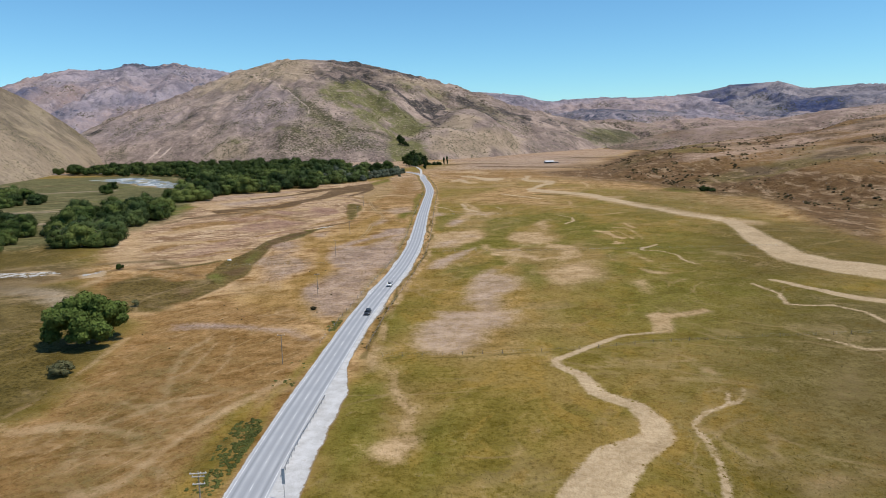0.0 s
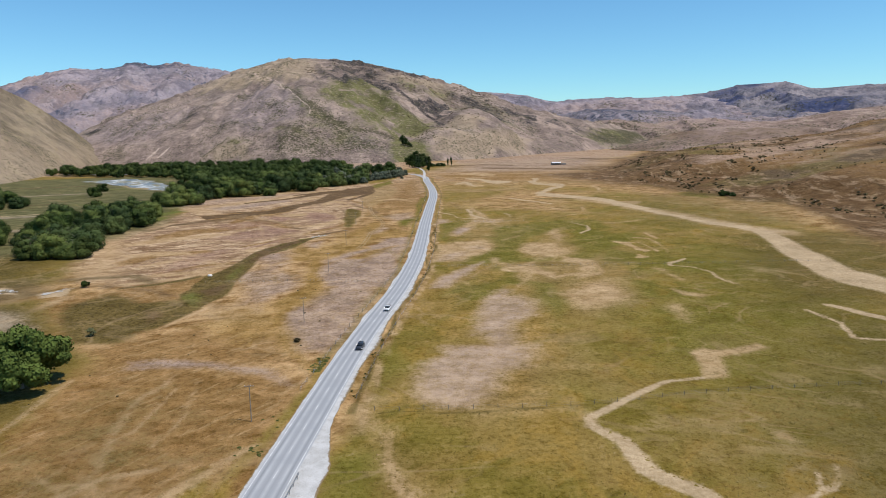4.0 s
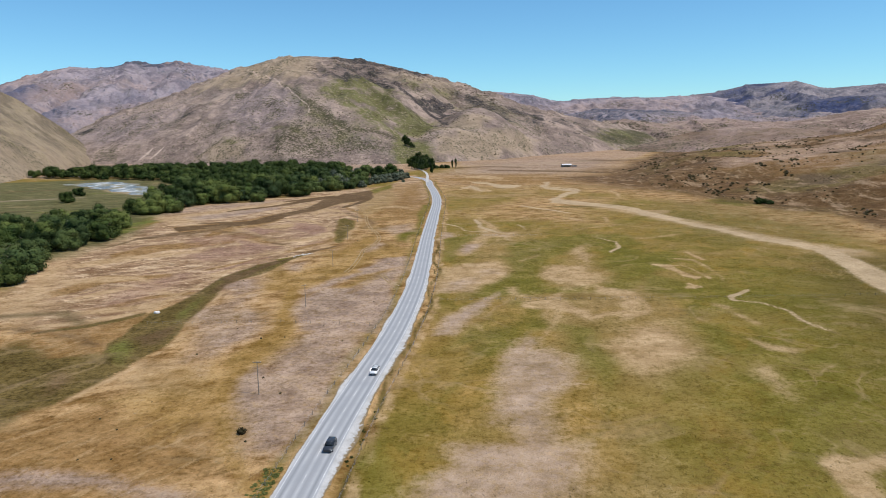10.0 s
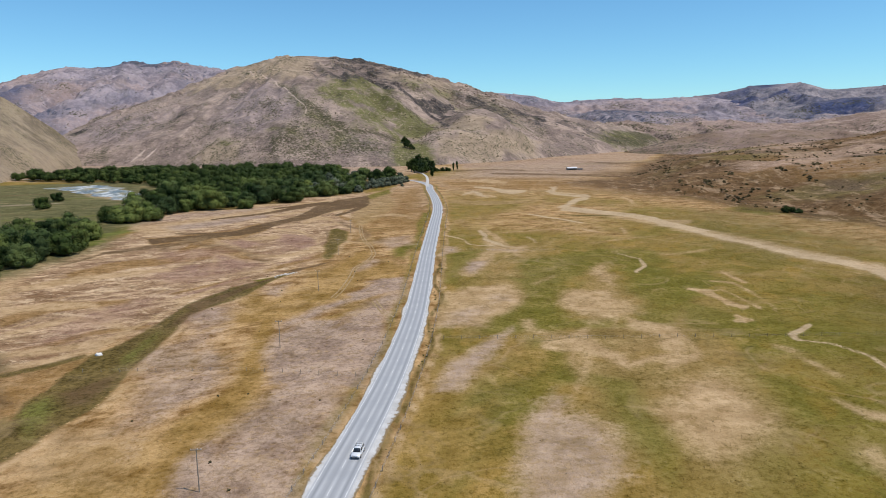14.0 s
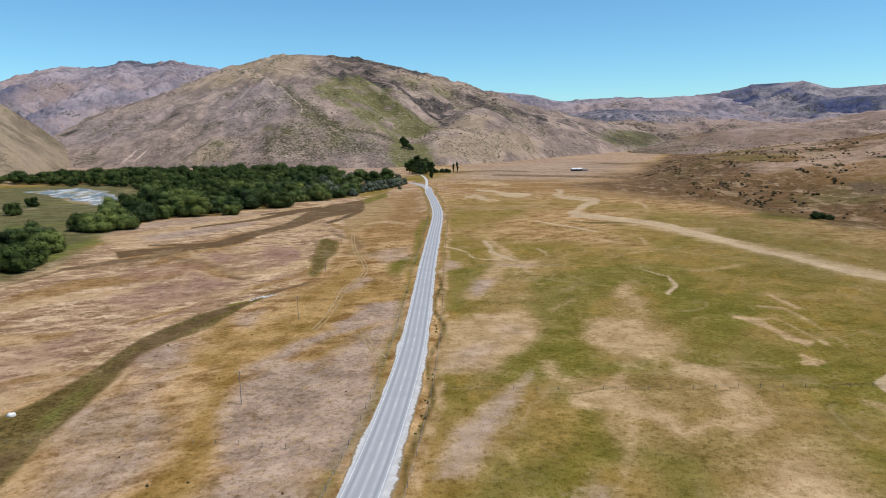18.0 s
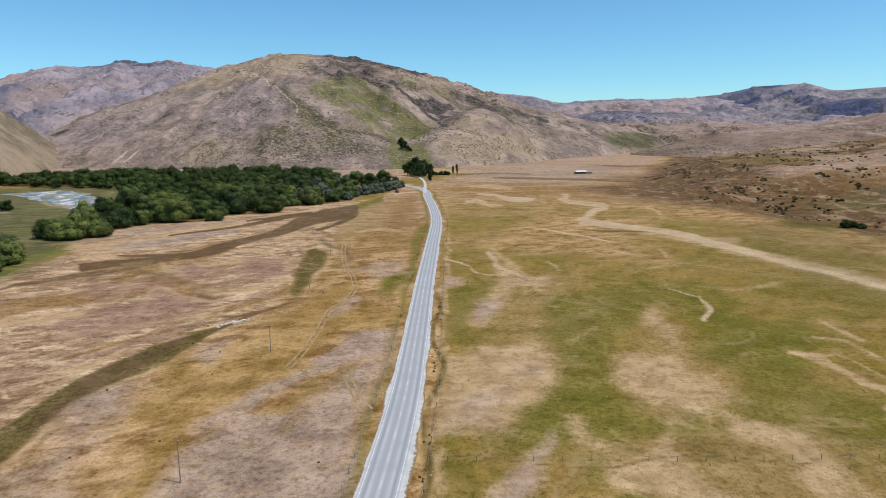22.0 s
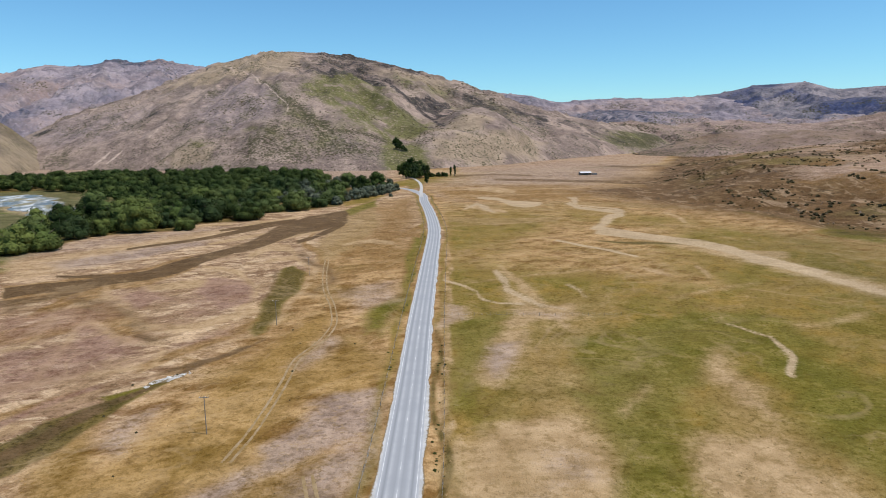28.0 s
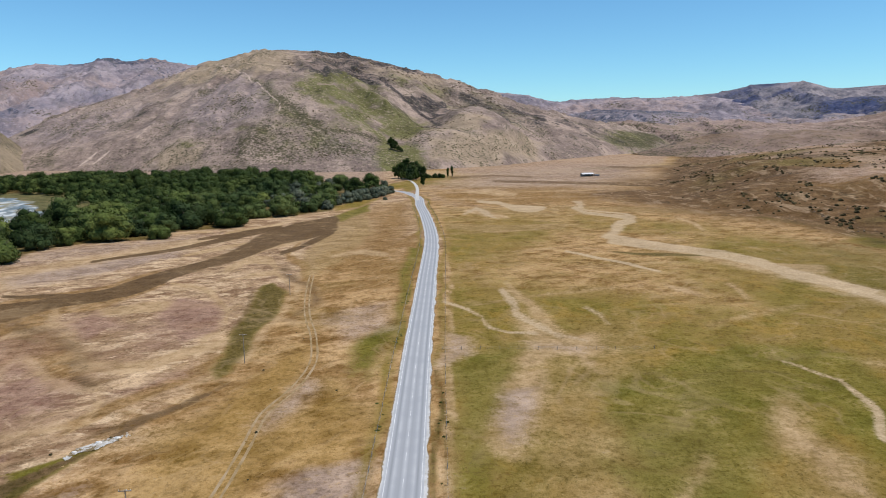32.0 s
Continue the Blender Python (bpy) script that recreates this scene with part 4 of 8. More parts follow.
patch("lush", [(42, 464), (85, 476), (67, 426), (37, 418)], 4, 0.9)
patch("lush", [(19, 358), (35, 366), (45, 358), (42, 349), (17, 350)], 4, 0.9)
patch("lush", [(10, 486), (28, 491), (18, 473), (10, 457)], 4, 0.9)
patch("lush", [(91, 448), (103, 453), (89, 433)], 4, 0.9)
patch("lush", [(68, 458), (89, 457), (70, 431), (57, 427)], 4, 0.9)
patch("lush", [(-18, 214), (-10, 225), (-6, 206), (-14, 188)], 4, 0.9)
patch("lush", [(4, 289), (23, 324), (30, 304), (16, 273), (3, 249)], 4, 0.9)
patch("lush", [(-20, 106), (-19, 122), (-21, 154), (-11, 157), (-8, 132), (-13, 111)], 4, 0.9)
patch("lush", [(-2, 131), (5, 142), (7, 121), (-1, 105)], 4, 0.9)
patch("lush", [(140, 393), (169, 360), (149, 278), (116, 231), (102, 243), (104, 298)], 10, 0.7)
patch("lush", [(122, 333), (152, 329), (124, 220), (129, 182), (108, 164), (93, 185), (92, 239)], 10, 0.65)
# stony mauve ground and yellow grass beside the road
patch("lilac", [(-34, 401), (-29, 408), (-23, 421), (-14, 425), (-12, 420), (-13, 402), (-22, 398), (-30, 396)], 2.5, 0.95)
patch("lilac", [(-33, 395), (-38, 387), (-44, 376), (-48, 365), (-53, 355), (-49, 350), (-44, 358), (-40, 370), (-35, 380), (-31, 390)], 3, 0.85)
patch("lilac", [(-19, 386), (-17, 368), (-16, 344), (-16, 324), (-17, 298), (-44, 299), (-46, 318), (-47, 332), (-41, 345), (-33, 352), (-29, 369)], 3, 0.9)
patch("lilac", [(-14, 426), (-12, 406), (-23, 395), (-32, 389), (-31, 402)], 2.5, 0.9)
patch("lilac", [(-36, 386), (-46, 368), (-52, 353), (-49, 346), (-43, 361), (-35, 381)], 3, 0.85)
patch("lilac", [(-51, 260), (-49, 269), (-46, 270), (-42, 260), (-40, 246), (-43, 240), (-48, 248)], 3, 0.95)
patch("lilac", [(-42, 263), (-35, 289), (-33, 326), (-25, 351), (-17, 384), (-16, 337), (-20, 300), (-22, 268), (-24, 247), (-27, 235), (-36, 235), (-40, 248)], 5, 0.75)
patch("lilac", [(-50, 342), (-46, 360), (-34, 363), (-26, 384), (-35, 338), (-42, 321), (-46, 316)], 3, 0.85)
patch("lilac", [(-48, 249), (-47, 267), (-42, 292), (-33, 364), (-9, 427), (-16, 350), (-23, 283), (-26, 235), (-30, 214), (-38, 219)], 5, 0.8)
patch("lilac", [(-78, 303), (-71, 312), (-61, 298), (-62, 276), (-61, 264), (-68, 276)], 5, 0.6)
patch("lilac", [(-87, 368), (-78, 379), (-70, 362), (-75, 347)], 4, 0.7)
patch("lilac", [(-69, 320), (-66, 336), (-57, 322), (-57, 305), (-66, 302)], 5, 0.6)
patch("lilac", [(-67, 399), (-67, 409), (-60, 419), (-60, 406), (-61, 394)], 3, 0.75)
patch("lilac", [(-28, 415), (-23, 424), (-13, 428), (-12, 422), (-15, 414)], 2.5, 0.95)
patch("lilac", [(-30, 473), (-36, 455), (-39, 442), (-36, 438), (-32, 448), (-26, 463)], 4, 0.7)
patch("lilac", [(-37, 531), (-13, 553), (-11, 516), (-26, 499)], 6, 0.6)
patch("gold", [(-23, 385), (-28, 382), (-34, 372), (-40, 362), (-43, 353), (-39, 348), (-36, 356), (-31, 366), (-26, 376), (-22, 381)], 1.8, 1.0)
patch("gold", [(-54, 355), (-52, 325), (-51, 306), (-52, 289), (-48, 282), (-45, 297), (-46, 318), (-51, 351)], 1.8, 0.97)
patch("gold", [(-51, 292), (-57, 272), (-56, 254), (-46, 234), (-42, 236), (-50, 252), (-52, 266), (-48, 287)], 2.4, 0.97)
patch("gold", [(-69, 378), (-61, 394), (-54, 414), (-41, 438), (-24, 468), (-14, 442), (-27, 422), (-34, 401), (-42, 391), (-47, 369), (-54, 355), (-65, 353), (-73, 360)], 6, 0.9)
patch("gold", [(-46, 416), (-52, 422), (-52, 436), (-45, 462), (-36, 500), (-30, 485), (-33, 454), (-36, 435), (-36, 415)], 5, 0.95)
patch("gold", [(-25, 434), (-15, 447), (-11, 436), (-17, 425), (-28, 419)], 4, 0.9)
patch("lush", [(-22, 505), (-15, 519), (-11, 510), (-13, 484), (-19, 475)], 4, 0.9)
patch("green", [(-22, 505), (-15, 519), (-11, 510), (-13, 484), (-19, 475)], 4, 0.8)
patch("green", [(-9, 504), (-9, 479), (-10, 460), (-12, 432), (-10, 430), (-8, 459), (-7, 478), (-8, 503)], 2, 0.75)
# damp swale
patch("rust", [(-124, 312), (-113, 322), (-100, 328), (-95, 316), (-104, 304), (-117, 301)], 3, 0.7)
patch("wet", [(-84, 370), (-83, 379), (-80, 388), (-76, 407), (-68, 426), (-62, 442), (-53, 455), (-47, 468), (-48, 471), (-55, 460), (-64, 447), (-70, 430), (-80, 414), (-85, 396), (-90, 387), (-91, 378)], 1.2, 0.63)
patch("green", [(-76, 402), (-73, 408), (-70, 418), (-67, 430), (-68, 433), (-73, 423), (-77, 414), (-79, 405)], 1.5, 0.9)
patch("lush", [(-76, 402), (-73, 408), (-70, 418), (-67, 430), (-68, 433), (-73, 423), (-77, 414), (-79, 405)], 1.5, 0.9)
patch("green", [(-75, 419), (-70, 425), (-67, 430), (-65, 435), (-66, 436), (-69, 433), (-73, 428), (-78, 423)], 1.2, 0.95)
patch("lush", [(-75, 419), (-70, 425), (-67, 430), (-65, 435), (-66, 436), (-69, 433), (-73, 428), (-78, 423)], 1.2, 0.95)
patch("wet", [(-79, 425), (-74, 431), (-71, 440), (-62, 444), (-58, 449), (-59, 451), (-65, 449), (-72, 441), (-75, 433), (-81, 427)], 1.2, 0.65)
patch("dark", [(-68, 581), (-64, 586), (-56, 564), (-52, 531), (-51, 510), (-49, 493), (-50, 479), (-52, 472), (-55, 482), (-60, 507), (-66, 541)], 2.5, 0.75)
patch("green", [(-68, 581), (-64, 586), (-56, 564), (-52, 531), (-51, 510), (-49, 493), (-50, 479), (-52, 472), (-55, 482), (-60, 507), (-66, 541)], 2.5, 0.9)
patch("wet", [(-71, 579), (-67, 543), (-62, 509), (-59, 506), (-64, 539), (-68, 574)], 1.5, 0.65)
# pale edges and darker drifts of the dry field
patch("pale", [(-100, 584), (-87, 573), (-78, 556), (-71, 534), (-65, 508), (-63, 507), (-69, 533), (-77, 560), (-88, 579), (-101, 589)], 1.2, 0.86)
patch("pale", [(-70, 606), (-60, 593), (-55, 580), (-54, 564), (-54, 550), (-52, 546), (-51, 557), (-52, 580), (-60, 602), (-71, 615)], 1.2, 0.81)
patch("rust", [(-69, 638), (-54, 609), (-48, 586), (-48, 568), (-46, 562), (-44, 584), (-54, 623), (-70, 655)], 1.8, 0.97)
patch("pale", [(-89, 607), (-85, 630), (-74, 626), (-69, 609), (-68, 617), (-77, 646), (-91, 651), (-93, 618)], 1.5, 0.86)
patch("pale", [(-54, 549), (-51, 509), (-51, 488), (-47, 484), (-47, 504), (-51, 546)], 1.8, 0.76)
patch("rust", [(-115, 494), (-100, 483), (-88, 474), (-82, 470), (-83, 474), (-91, 482), (-106, 497), (-122, 507)], 3.0, 0.97)
patch("pale", [(-132, 537), (-114, 508), (-100, 492), (-82, 470), (-82, 472), (-101, 496), (-114, 514), (-130, 540)], 2.4, 0.81)
patch("mauve", [(-103, 465), (-97, 468), (-86, 461), (-86, 453), (-94, 450)], 4, 0.95)
patch("mauve", [(-116, 486), (-112, 490), (-101, 480), (-102, 472), (-108, 473)], 4, 0.75)
patch("mauve", [(-127, 534), (-109, 537), (-95, 519), (-111, 511)], 5, 0.6)
patch("mauve", [(-99, 529), (-86, 550), (-73, 534), (-75, 497), (-87, 488)], 7, 0.55)
patch("mauve", [(-77, 464), (-68, 478), (-62, 487), (-59, 476), (-69, 463)], 4, 0.6)
patch("mauve", [(-131, 443), (-120, 454), (-107, 473), (-88, 465), (-91, 446), (-102, 421), (-115, 418)], 6, 0.7)
patch("mauve", [(-105, 473), (-92, 476), (-82, 458), (-92, 452)], 5, 0.8)
patch("rust", [(-137, 524), (-130, 535), (-109, 507), (-82, 475), (-93, 472), (-119, 490)], 5, 0.9)
patch("pale", [(-137, 515), (-131, 502), (-125, 480), (-122, 476), (-127, 497), (-134, 512)], 1.2, 0.86)
patch("pale", [(-115, 491), (-94, 469), (-79, 466), (-76, 457), (-75, 458), (-80, 470), (-96, 476), (-117, 497)], 1.5, 0.86)
patch("pale", [(-116, 419), (-106, 428), (-91, 438), (-76, 446), (-77, 450), (-94, 443), (-109, 434), (-120, 425)], 1.8, 0.76)
patch("pale", [(-96, 388), (-92, 397), (-86, 408), (-88, 412), (-94, 401), (-99, 391)], 1.5, 0.76)
patch("mauve", [(-99, 392), (-95, 403), (-88, 418), (-81, 430), (-83, 434), (-91, 423), (-97, 406), (-102, 396)], 1.8, 0.76)
patch("mauve", [(-129, 369), (-117, 390), (-106, 410), (-102, 380), (-110, 342), (-125, 331)], 6, 0.6)
patch("mauve", [(-112, 434), (-96, 469), (-83, 494), (-84, 446), (-98, 421)], 6, 0.6)
patch("mauve", [(-154, 500), (-118, 527), (-103, 495), (-126, 463)], 8, 0.6)
patch("rust", [(-164, 437), (-153, 458), (-138, 473), (-143, 483), (-161, 470), (-169, 445)], 2.4, 0.86)
patch("rust", [(-42, 560), (-29, 566), (-12, 576), (-13, 589), (-31, 580), (-43, 569)], 2.4, 0.97)
patch("rust", [(-50, 670), (-21, 707), (-9, 666), (-10, 593), (-34, 607), (-49, 622)], 8, 0.7)
patch("rust", [(-48, 825), (-15, 905), (-6, 755), (-6, 665), (-24, 707)], 8, 0.7)
patch("pale", [(-46, 640), (-33, 652), (-18, 645), (-18, 653), (-34, 667), (-47, 648)], 1.8, 0.76)
# brown grass, arcs and foot trails of the first stretch
patch("rust", [(-64, 203), (-54, 207), (-44, 204), (-33, 187), (-30, 171), (-48, 168), (-61, 171), (-68, 191)], 5, 0.9)
patch("rust", [(-101, 235), (-84, 241), (-48, 242), (-39, 211), (-50, 208), (-70, 220), (-86, 214)], 6, 0.7)
patch("lilac", [(-79, 210), (-69, 209), (-58, 210), (-45, 202), (-37, 192), (-36, 194), (-46, 206), (-60, 214), (-72, 216), (-82, 216)], 3, 0.9)
patch("lilac", [(-87, 333), (-68, 354), (-59, 293), (-69, 272)], 5, 0.6)
patch("pale", [(-90, 280), (-71, 279), (-58, 253), (-79, 254)], 6, 0.5)
patch("pale", [(-95, 143), (-94, 148), (-93, 155), (-95, 157), (-96, 151), (-96, 145)], 0.5, 1.0)
patch("pale", [(-93, 139), (-86, 133), (-81, 135), (-74, 136), (-69, 138), (-64, 143), (-59, 148), (-49, 151), (-50, 153), (-60, 150), (-65, 146), (-70, 140), (-75, 138), (-82, 137), (-87, 135), (-94, 142)], 0.8, 0.92)
patch("pale", [(-63, 107), (-60, 109), (-56, 113), (-55, 120), (-54, 126), (-55, 128), (-57, 122), (-58, 116), (-62, 112), (-65, 110)], 1.0, 0.86)
patch("pale", [(-71, 114), (-70, 122), (-72, 134), (-71, 147), (-68, 157), (-69, 158), (-72, 148), (-73, 135), (-72, 124), (-72, 115)], 0.8, 0.76)
patch("pale", [(-57, 134), (-61, 153), (-65, 168), (-67, 186), (-66, 202), (-67, 205), (-69, 188), (-67, 169), (-63, 154), (-58, 135)], 0.8, 0.7)
patch("pale", [(-91, 158), (-90, 171), (-90, 184), (-90, 199), (-92, 201), (-92, 186), (-92, 174), (-92, 160)], 0.6, 0.86)
patch("pale", [(-55, 162), (-55, 175), (-57, 187), (-60, 200), (-61, 201), (-58, 188), (-56, 176), (-56, 163)], 0.7, 0.76)
patch("pale", [(-65, 163), (-62, 169), (-62, 184), (-63, 194), (-64, 195), (-63, 186), (-63, 170), (-66, 164)], 0.7, 0.76)
patch("gold", [(-79, 269), (-57, 278), (-45, 241), (-55, 228), (-71, 243)], 5, 0.7)
patch("gold", [(-48, 324), (-54, 283), (-51, 242), (-40, 213), (-32, 199), (-31, 202), (-38, 217), (-46, 241), (-48, 272), (-45, 315)], 1.8, 0.86)
patch("dark", [(-42, 229), (-37, 211), (-35, 195), (-34, 194), (-35, 211), (-41, 230)], 2, 0.5)
patch("pale", [(-105, 239), (-95, 245), (-92, 254), (-94, 256), (-97, 249), (-106, 241)], 0.7, 0.81)

# the foot of the brown slope
patch("brown", [(281, 755), (258, 595), (286, 568), (266, 478), (243, 403), (231, 326), (384, 547), (371, 669), (336, 777)], 12, 0.85)
patch("brown", [(227, 961), (231, 798), (239, 683), (263, 635), (278, 590), (377, 736), (331, 852), (301, 1040)], 14, 0.72)
patch("lush", [(250, 696), (275, 693), (279, 645), (246, 625), (236, 650)], 8, 1.0)
patch("green", [(250, 696), (275, 693), (279, 645), (246, 625), (236, 650)], 8, 1.0)
patch("pale", [(239, 790), (251, 736), (255, 698), (260, 707), (259, 754), (244, 803)], 3.0, 0.65)
# bands across the far floor
patch("rust", [(12, 974), (48, 927), (108, 908), (162, 919), (168, 942), (115, 949), (51, 972), (13, 996)], 3.6, 1.0)
patch("rust", [(20, 1073), (92, 1026), (168, 1034), (175, 1067), (98, 1072), (22, 1117)], 3.6, 1.0)
patch("rust", [(25, 1232), (88, 1239), (172, 1184), (180, 1222), (94, 1305), (26, 1263)], 3.6, 0.97)
patch("brown", [(159, 947), (206, 956), (264, 922), (282, 964), (224, 1014), (165, 974)], 6, 0.8)
patch("brown", [(207, 1090), (264, 1023), (333, 1013), (354, 1057), (283, 1074), (214, 1116)], 6, 0.75)
patch("pale", [(16, 1162), (57, 1135), (108, 1149), (112, 1175), (60, 1169), (16, 1180)], 3.6, 0.86)
patch("pale", [(125, 1278), (208, 1323), (272, 1271), (278, 1294), (216, 1361), (128, 1301)], 3.6, 0.86)
patch("tan", [(116, 851), (172, 809), (211, 789), (219, 806), (184, 842), (119, 866)], 3.6, 0.97)
patch("tan", [(15, 741), (46, 718), (91, 732), (96, 755), (50, 754), (16, 765)], 3.6, 0.97)
patch("tan", [(14, 845), (31, 828), (100, 796), (104, 814), (33, 863), (15, 867)], 3.6, 0.86)
# wet channel with pale tongues through the dry field
patch("pale", [(-123, 653), (-116, 666), (-108, 678), (-102, 691), (-105, 698), (-112, 689), (-119, 676), (-126, 659)], 1.2, 1.0)
patch("pale", [(-124, 727), (-111, 747), (-98, 770), (-101, 786), (-115, 761), (-127, 738)], 1.2, 1.0)
patch("pale", [(-83, 722), (-76, 726), (-73, 738), (-74, 745), (-79, 739), (-84, 729)], 1.2, 1.0)
patch("pale", [(-89, 644), (-83, 671), (-74, 685), (-67, 700), (-68, 707), (-77, 698), (-87, 683), (-91, 652)], 1.2, 1.0)
patch("wet", [(-166, 640), (-150, 655), (-131, 676), (-112, 709), (-94, 751), (-98, 770), (-117, 725), (-135, 688), (-154, 663), (-169, 646)], 1.0, 1.0)
patch("wet", [(-134, 705), (-115, 719), (-98, 754), (-101, 768), (-120, 735), (-137, 712)], 1.0, 1.0)
patch("wet", [(-73, 649), (-67, 664), (-62, 692), (-57, 727), (-60, 743), (-66, 709), (-70, 679), (-76, 660)], 1.2, 0.97)
patch("wet", [(-111, 617), (-108, 650), (-104, 683), (-100, 745), (-92, 780), (-68, 813), (-61, 792), (-58, 740), (-69, 701), (-81, 688), (-88, 656), (-96, 629)], 2.5, 1.0)
patch("wet", [(-151, 544), (-143, 550), (-128, 554), (-116, 564), (-108, 589), (-105, 617), (-112, 633), (-115, 604), (-123, 577), (-134, 564), (-149, 560), (-159, 555)], 1.2, 1.0)
patch("wet", [(-164, 565), (-148, 562), (-131, 562), (-133, 567), (-152, 569), (-167, 569)], 1.1, 0.97)
patch("lilac", [(-172, 579), (-154, 597), (-137, 631), (-125, 659), (-132, 678), (-150, 661), (-173, 630), (-189, 604)], 8, 0.8)
patch("pale", [(-187, 711), (-165, 733), (-135, 739), (-138, 748), (-168, 742), (-190, 717)], 1.2, 0.86)
patch("green", [(-68, 810), (-50, 901), (-45, 843), (-59, 785)], 4, 1.0)
patch("lush", [(-68, 810), (-50, 901), (-45, 843), (-59, 785)], 4, 1.0)
patch("green", [(-9, 667), (-10, 620), (-10, 573), (-10, 530), (-8, 528), (-7, 570), (-6, 616), (-5, 663)], 3, 0.9)
patch("lush", [(-9, 667), (-10, 620), (-10, 573), (-10, 530), (-8, 528), (-7, 570), (-6, 616), (-5, 663)], 3, 0.9)
patch("green", [(-31, 1150), (-10, 1219), (-2, 1058), (-20, 1024)], 6, 1.0)
# folds of the dry field towards the river
patch("wet", [(-184, 451), (-178, 497), (-147, 523), (-110, 581), (-114, 596), (-152, 536), (-183, 507), (-187, 456)], 1.8, 0.65)
patch("rust", [(-150, 354), (-139, 376), (-113, 386), (-117, 394), (-146, 389), (-157, 363)], 2.4, 1.0)
patch("rust", [(-124, 329), (-108, 346), (-92, 353), (-93, 357), (-111, 352), (-127, 333)], 1.8, 0.97)
patch("pale", [(-139, 349), (-125, 365), (-100, 353), (-101, 358), (-129, 372), (-142, 353)], 1.8, 0.86)
patch("pale", [(-131, 323), (-114, 330), (-99, 340), (-101, 344), (-118, 337), (-134, 328)], 1.8, 0.86)
patch("pale", [(-171, 410), (-152, 431), (-121, 444), (-125, 454), (-159, 445), (-177, 420)], 2.4, 0.86)
patch("rust", [(-136, 492), (-128, 515), (-104, 489), (-107, 502), (-136, 542), (-141, 505)], 2.4, 1.0)
patch("pale", [(-122, 461), (-130, 513), (-117, 522), (-100, 484), (-100, 488), (-119, 531), (-133, 521), (-124, 465)], 1.5, 0.92)
patch("rust", [(-165, 419), (-146, 454), (-103, 486), (-107, 500), (-152, 470), (-169, 429)], 2.4, 0.97)
patch("pale", [(-157, 371), (-129, 382), (-96, 348), (-98, 354), (-133, 393), (-162, 381)], 2.4, 0.86)
patch("dark", [(-136, 280), (-124, 298), (-108, 282), (-96, 284), (-88, 250), (-93, 232), (-108, 231), (-127, 257)], 5, 0.84)
patch("rust", [(-161, 301), (-137, 299), (-115, 302), (-105, 319), (-101, 296), (-111, 275), (-123, 257), (-134, 258)], 6, 0.9)
patch("dark", [(-122, 186), (-108, 181), (-89, 155), (-99, 149)], 4, 0.8)
patch("brown", [(146, 963), (215, 1027), (291, 1061), (362, 1073), (291, 825), (300, 730), (247, 654), (233, 722), (200, 772), (166, 860)], 45, 0.72)
patch("brown", [(242, 1166), (358, 1236), (391, 1135), (308, 1041), (232, 1039)], 40, 0.66)
patch("sand", [(142, 902), (121, 849), (124, 806), (144, 775), (148, 761), (156, 783), (151, 796), (129, 827), (128, 865), (138, 883)], 3, 1.0)
patch("sand", [(153, 777), (137, 766), (123, 735), (101, 673), (114, 656), (130, 641), (149, 625), (156, 641), (138, 661), (125, 687), (113, 706), (118, 705), (130, 735), (147, 755)], 2.5, 1.0)
patch("sand", [(148, 625), (151, 603), (151, 574), (158, 561), (169, 542), (176, 552), (168, 578), (163, 593), (161, 620), (156, 640)], 2.5, 1.0)
patch("pale", [(139, 599), (155, 581), (173, 582), (181, 596), (168, 604), (145, 610)], 2.4, 0.97)
patch("rust", [(-133, 515), (-128, 528), (-127, 540), (-130, 544), (-133, 535), (-139, 522)], 1.8, 1.0)
patch("rust", [(-75, 455), (-59, 442), (-49, 455), (-42, 464), (-43, 466), (-50, 459), (-61, 446), (-76, 459)], 1.8, 0.97)
patch("rust", [(-57, 514), (-51, 479), (-55, 457), (-59, 448), (-58, 445), (-53, 454), (-48, 475), (-55, 512)], 1.8, 0.97)
patch("rust", [(-104, 400), (-97, 411), (-83, 427), (-85, 430), (-99, 415), (-106, 403)], 1.5, 1.0)
patch("rust", [(-141, 459), (-128, 488), (-128, 505), (-131, 512), (-131, 493), (-145, 465)], 1.8, 0.97)
patch("rust", [(-80, 516), (-70, 520), (-59, 485), (-58, 487), (-71, 530), (-82, 525)], 1.8, 0.76)
patch("pale", [(-115, 535), (-98, 544), (-76, 548), (-78, 555), (-102, 558), (-119, 545)], 1.8, 0.86)
patch("pale", [(-94, 481), (-74, 482), (-58, 500), (-59, 507), (-77, 492), (-97, 487)], 1.8, 0.86)
patch("rust", [(-77, 442), (-60, 469), (-42, 514), (-43, 525), (-63, 480), (-79, 449)], 1.8, 0.97)
patch("rust", [(-30, 481), (-22, 472), (-15, 458), (-14, 461), (-21, 478), (-30, 488)], 2.4, 0.97)
patch("rust", [(-32, 421), (-26, 432), (-16, 442), (-17, 446), (-28, 437), (-34, 425)], 2.4, 0.86)
patch("rust", [(-100, 226), (-86, 240), (-55, 222), (-39, 185), (-41, 159), (-59, 157), (-80, 174)], 6, 0.75)
patch("rust", [(-79, 128), (-76, 154), (-53, 140), (-42, 152), (-36, 145), (-36, 119), (-42, 107), (-59, 108)], 5, 0.9)
patch("pale", [(72, 212), (76, 215), (81, 213), (92, 218), (93, 214), (84, 210), (78, 207), (75, 198), (73, 190), (66, 190), (70, 202)], 1.4, 1.0)
patch("tan", [(78, 224), (94, 226), (93, 213), (80, 204), (72, 205)], 4, 0.7)
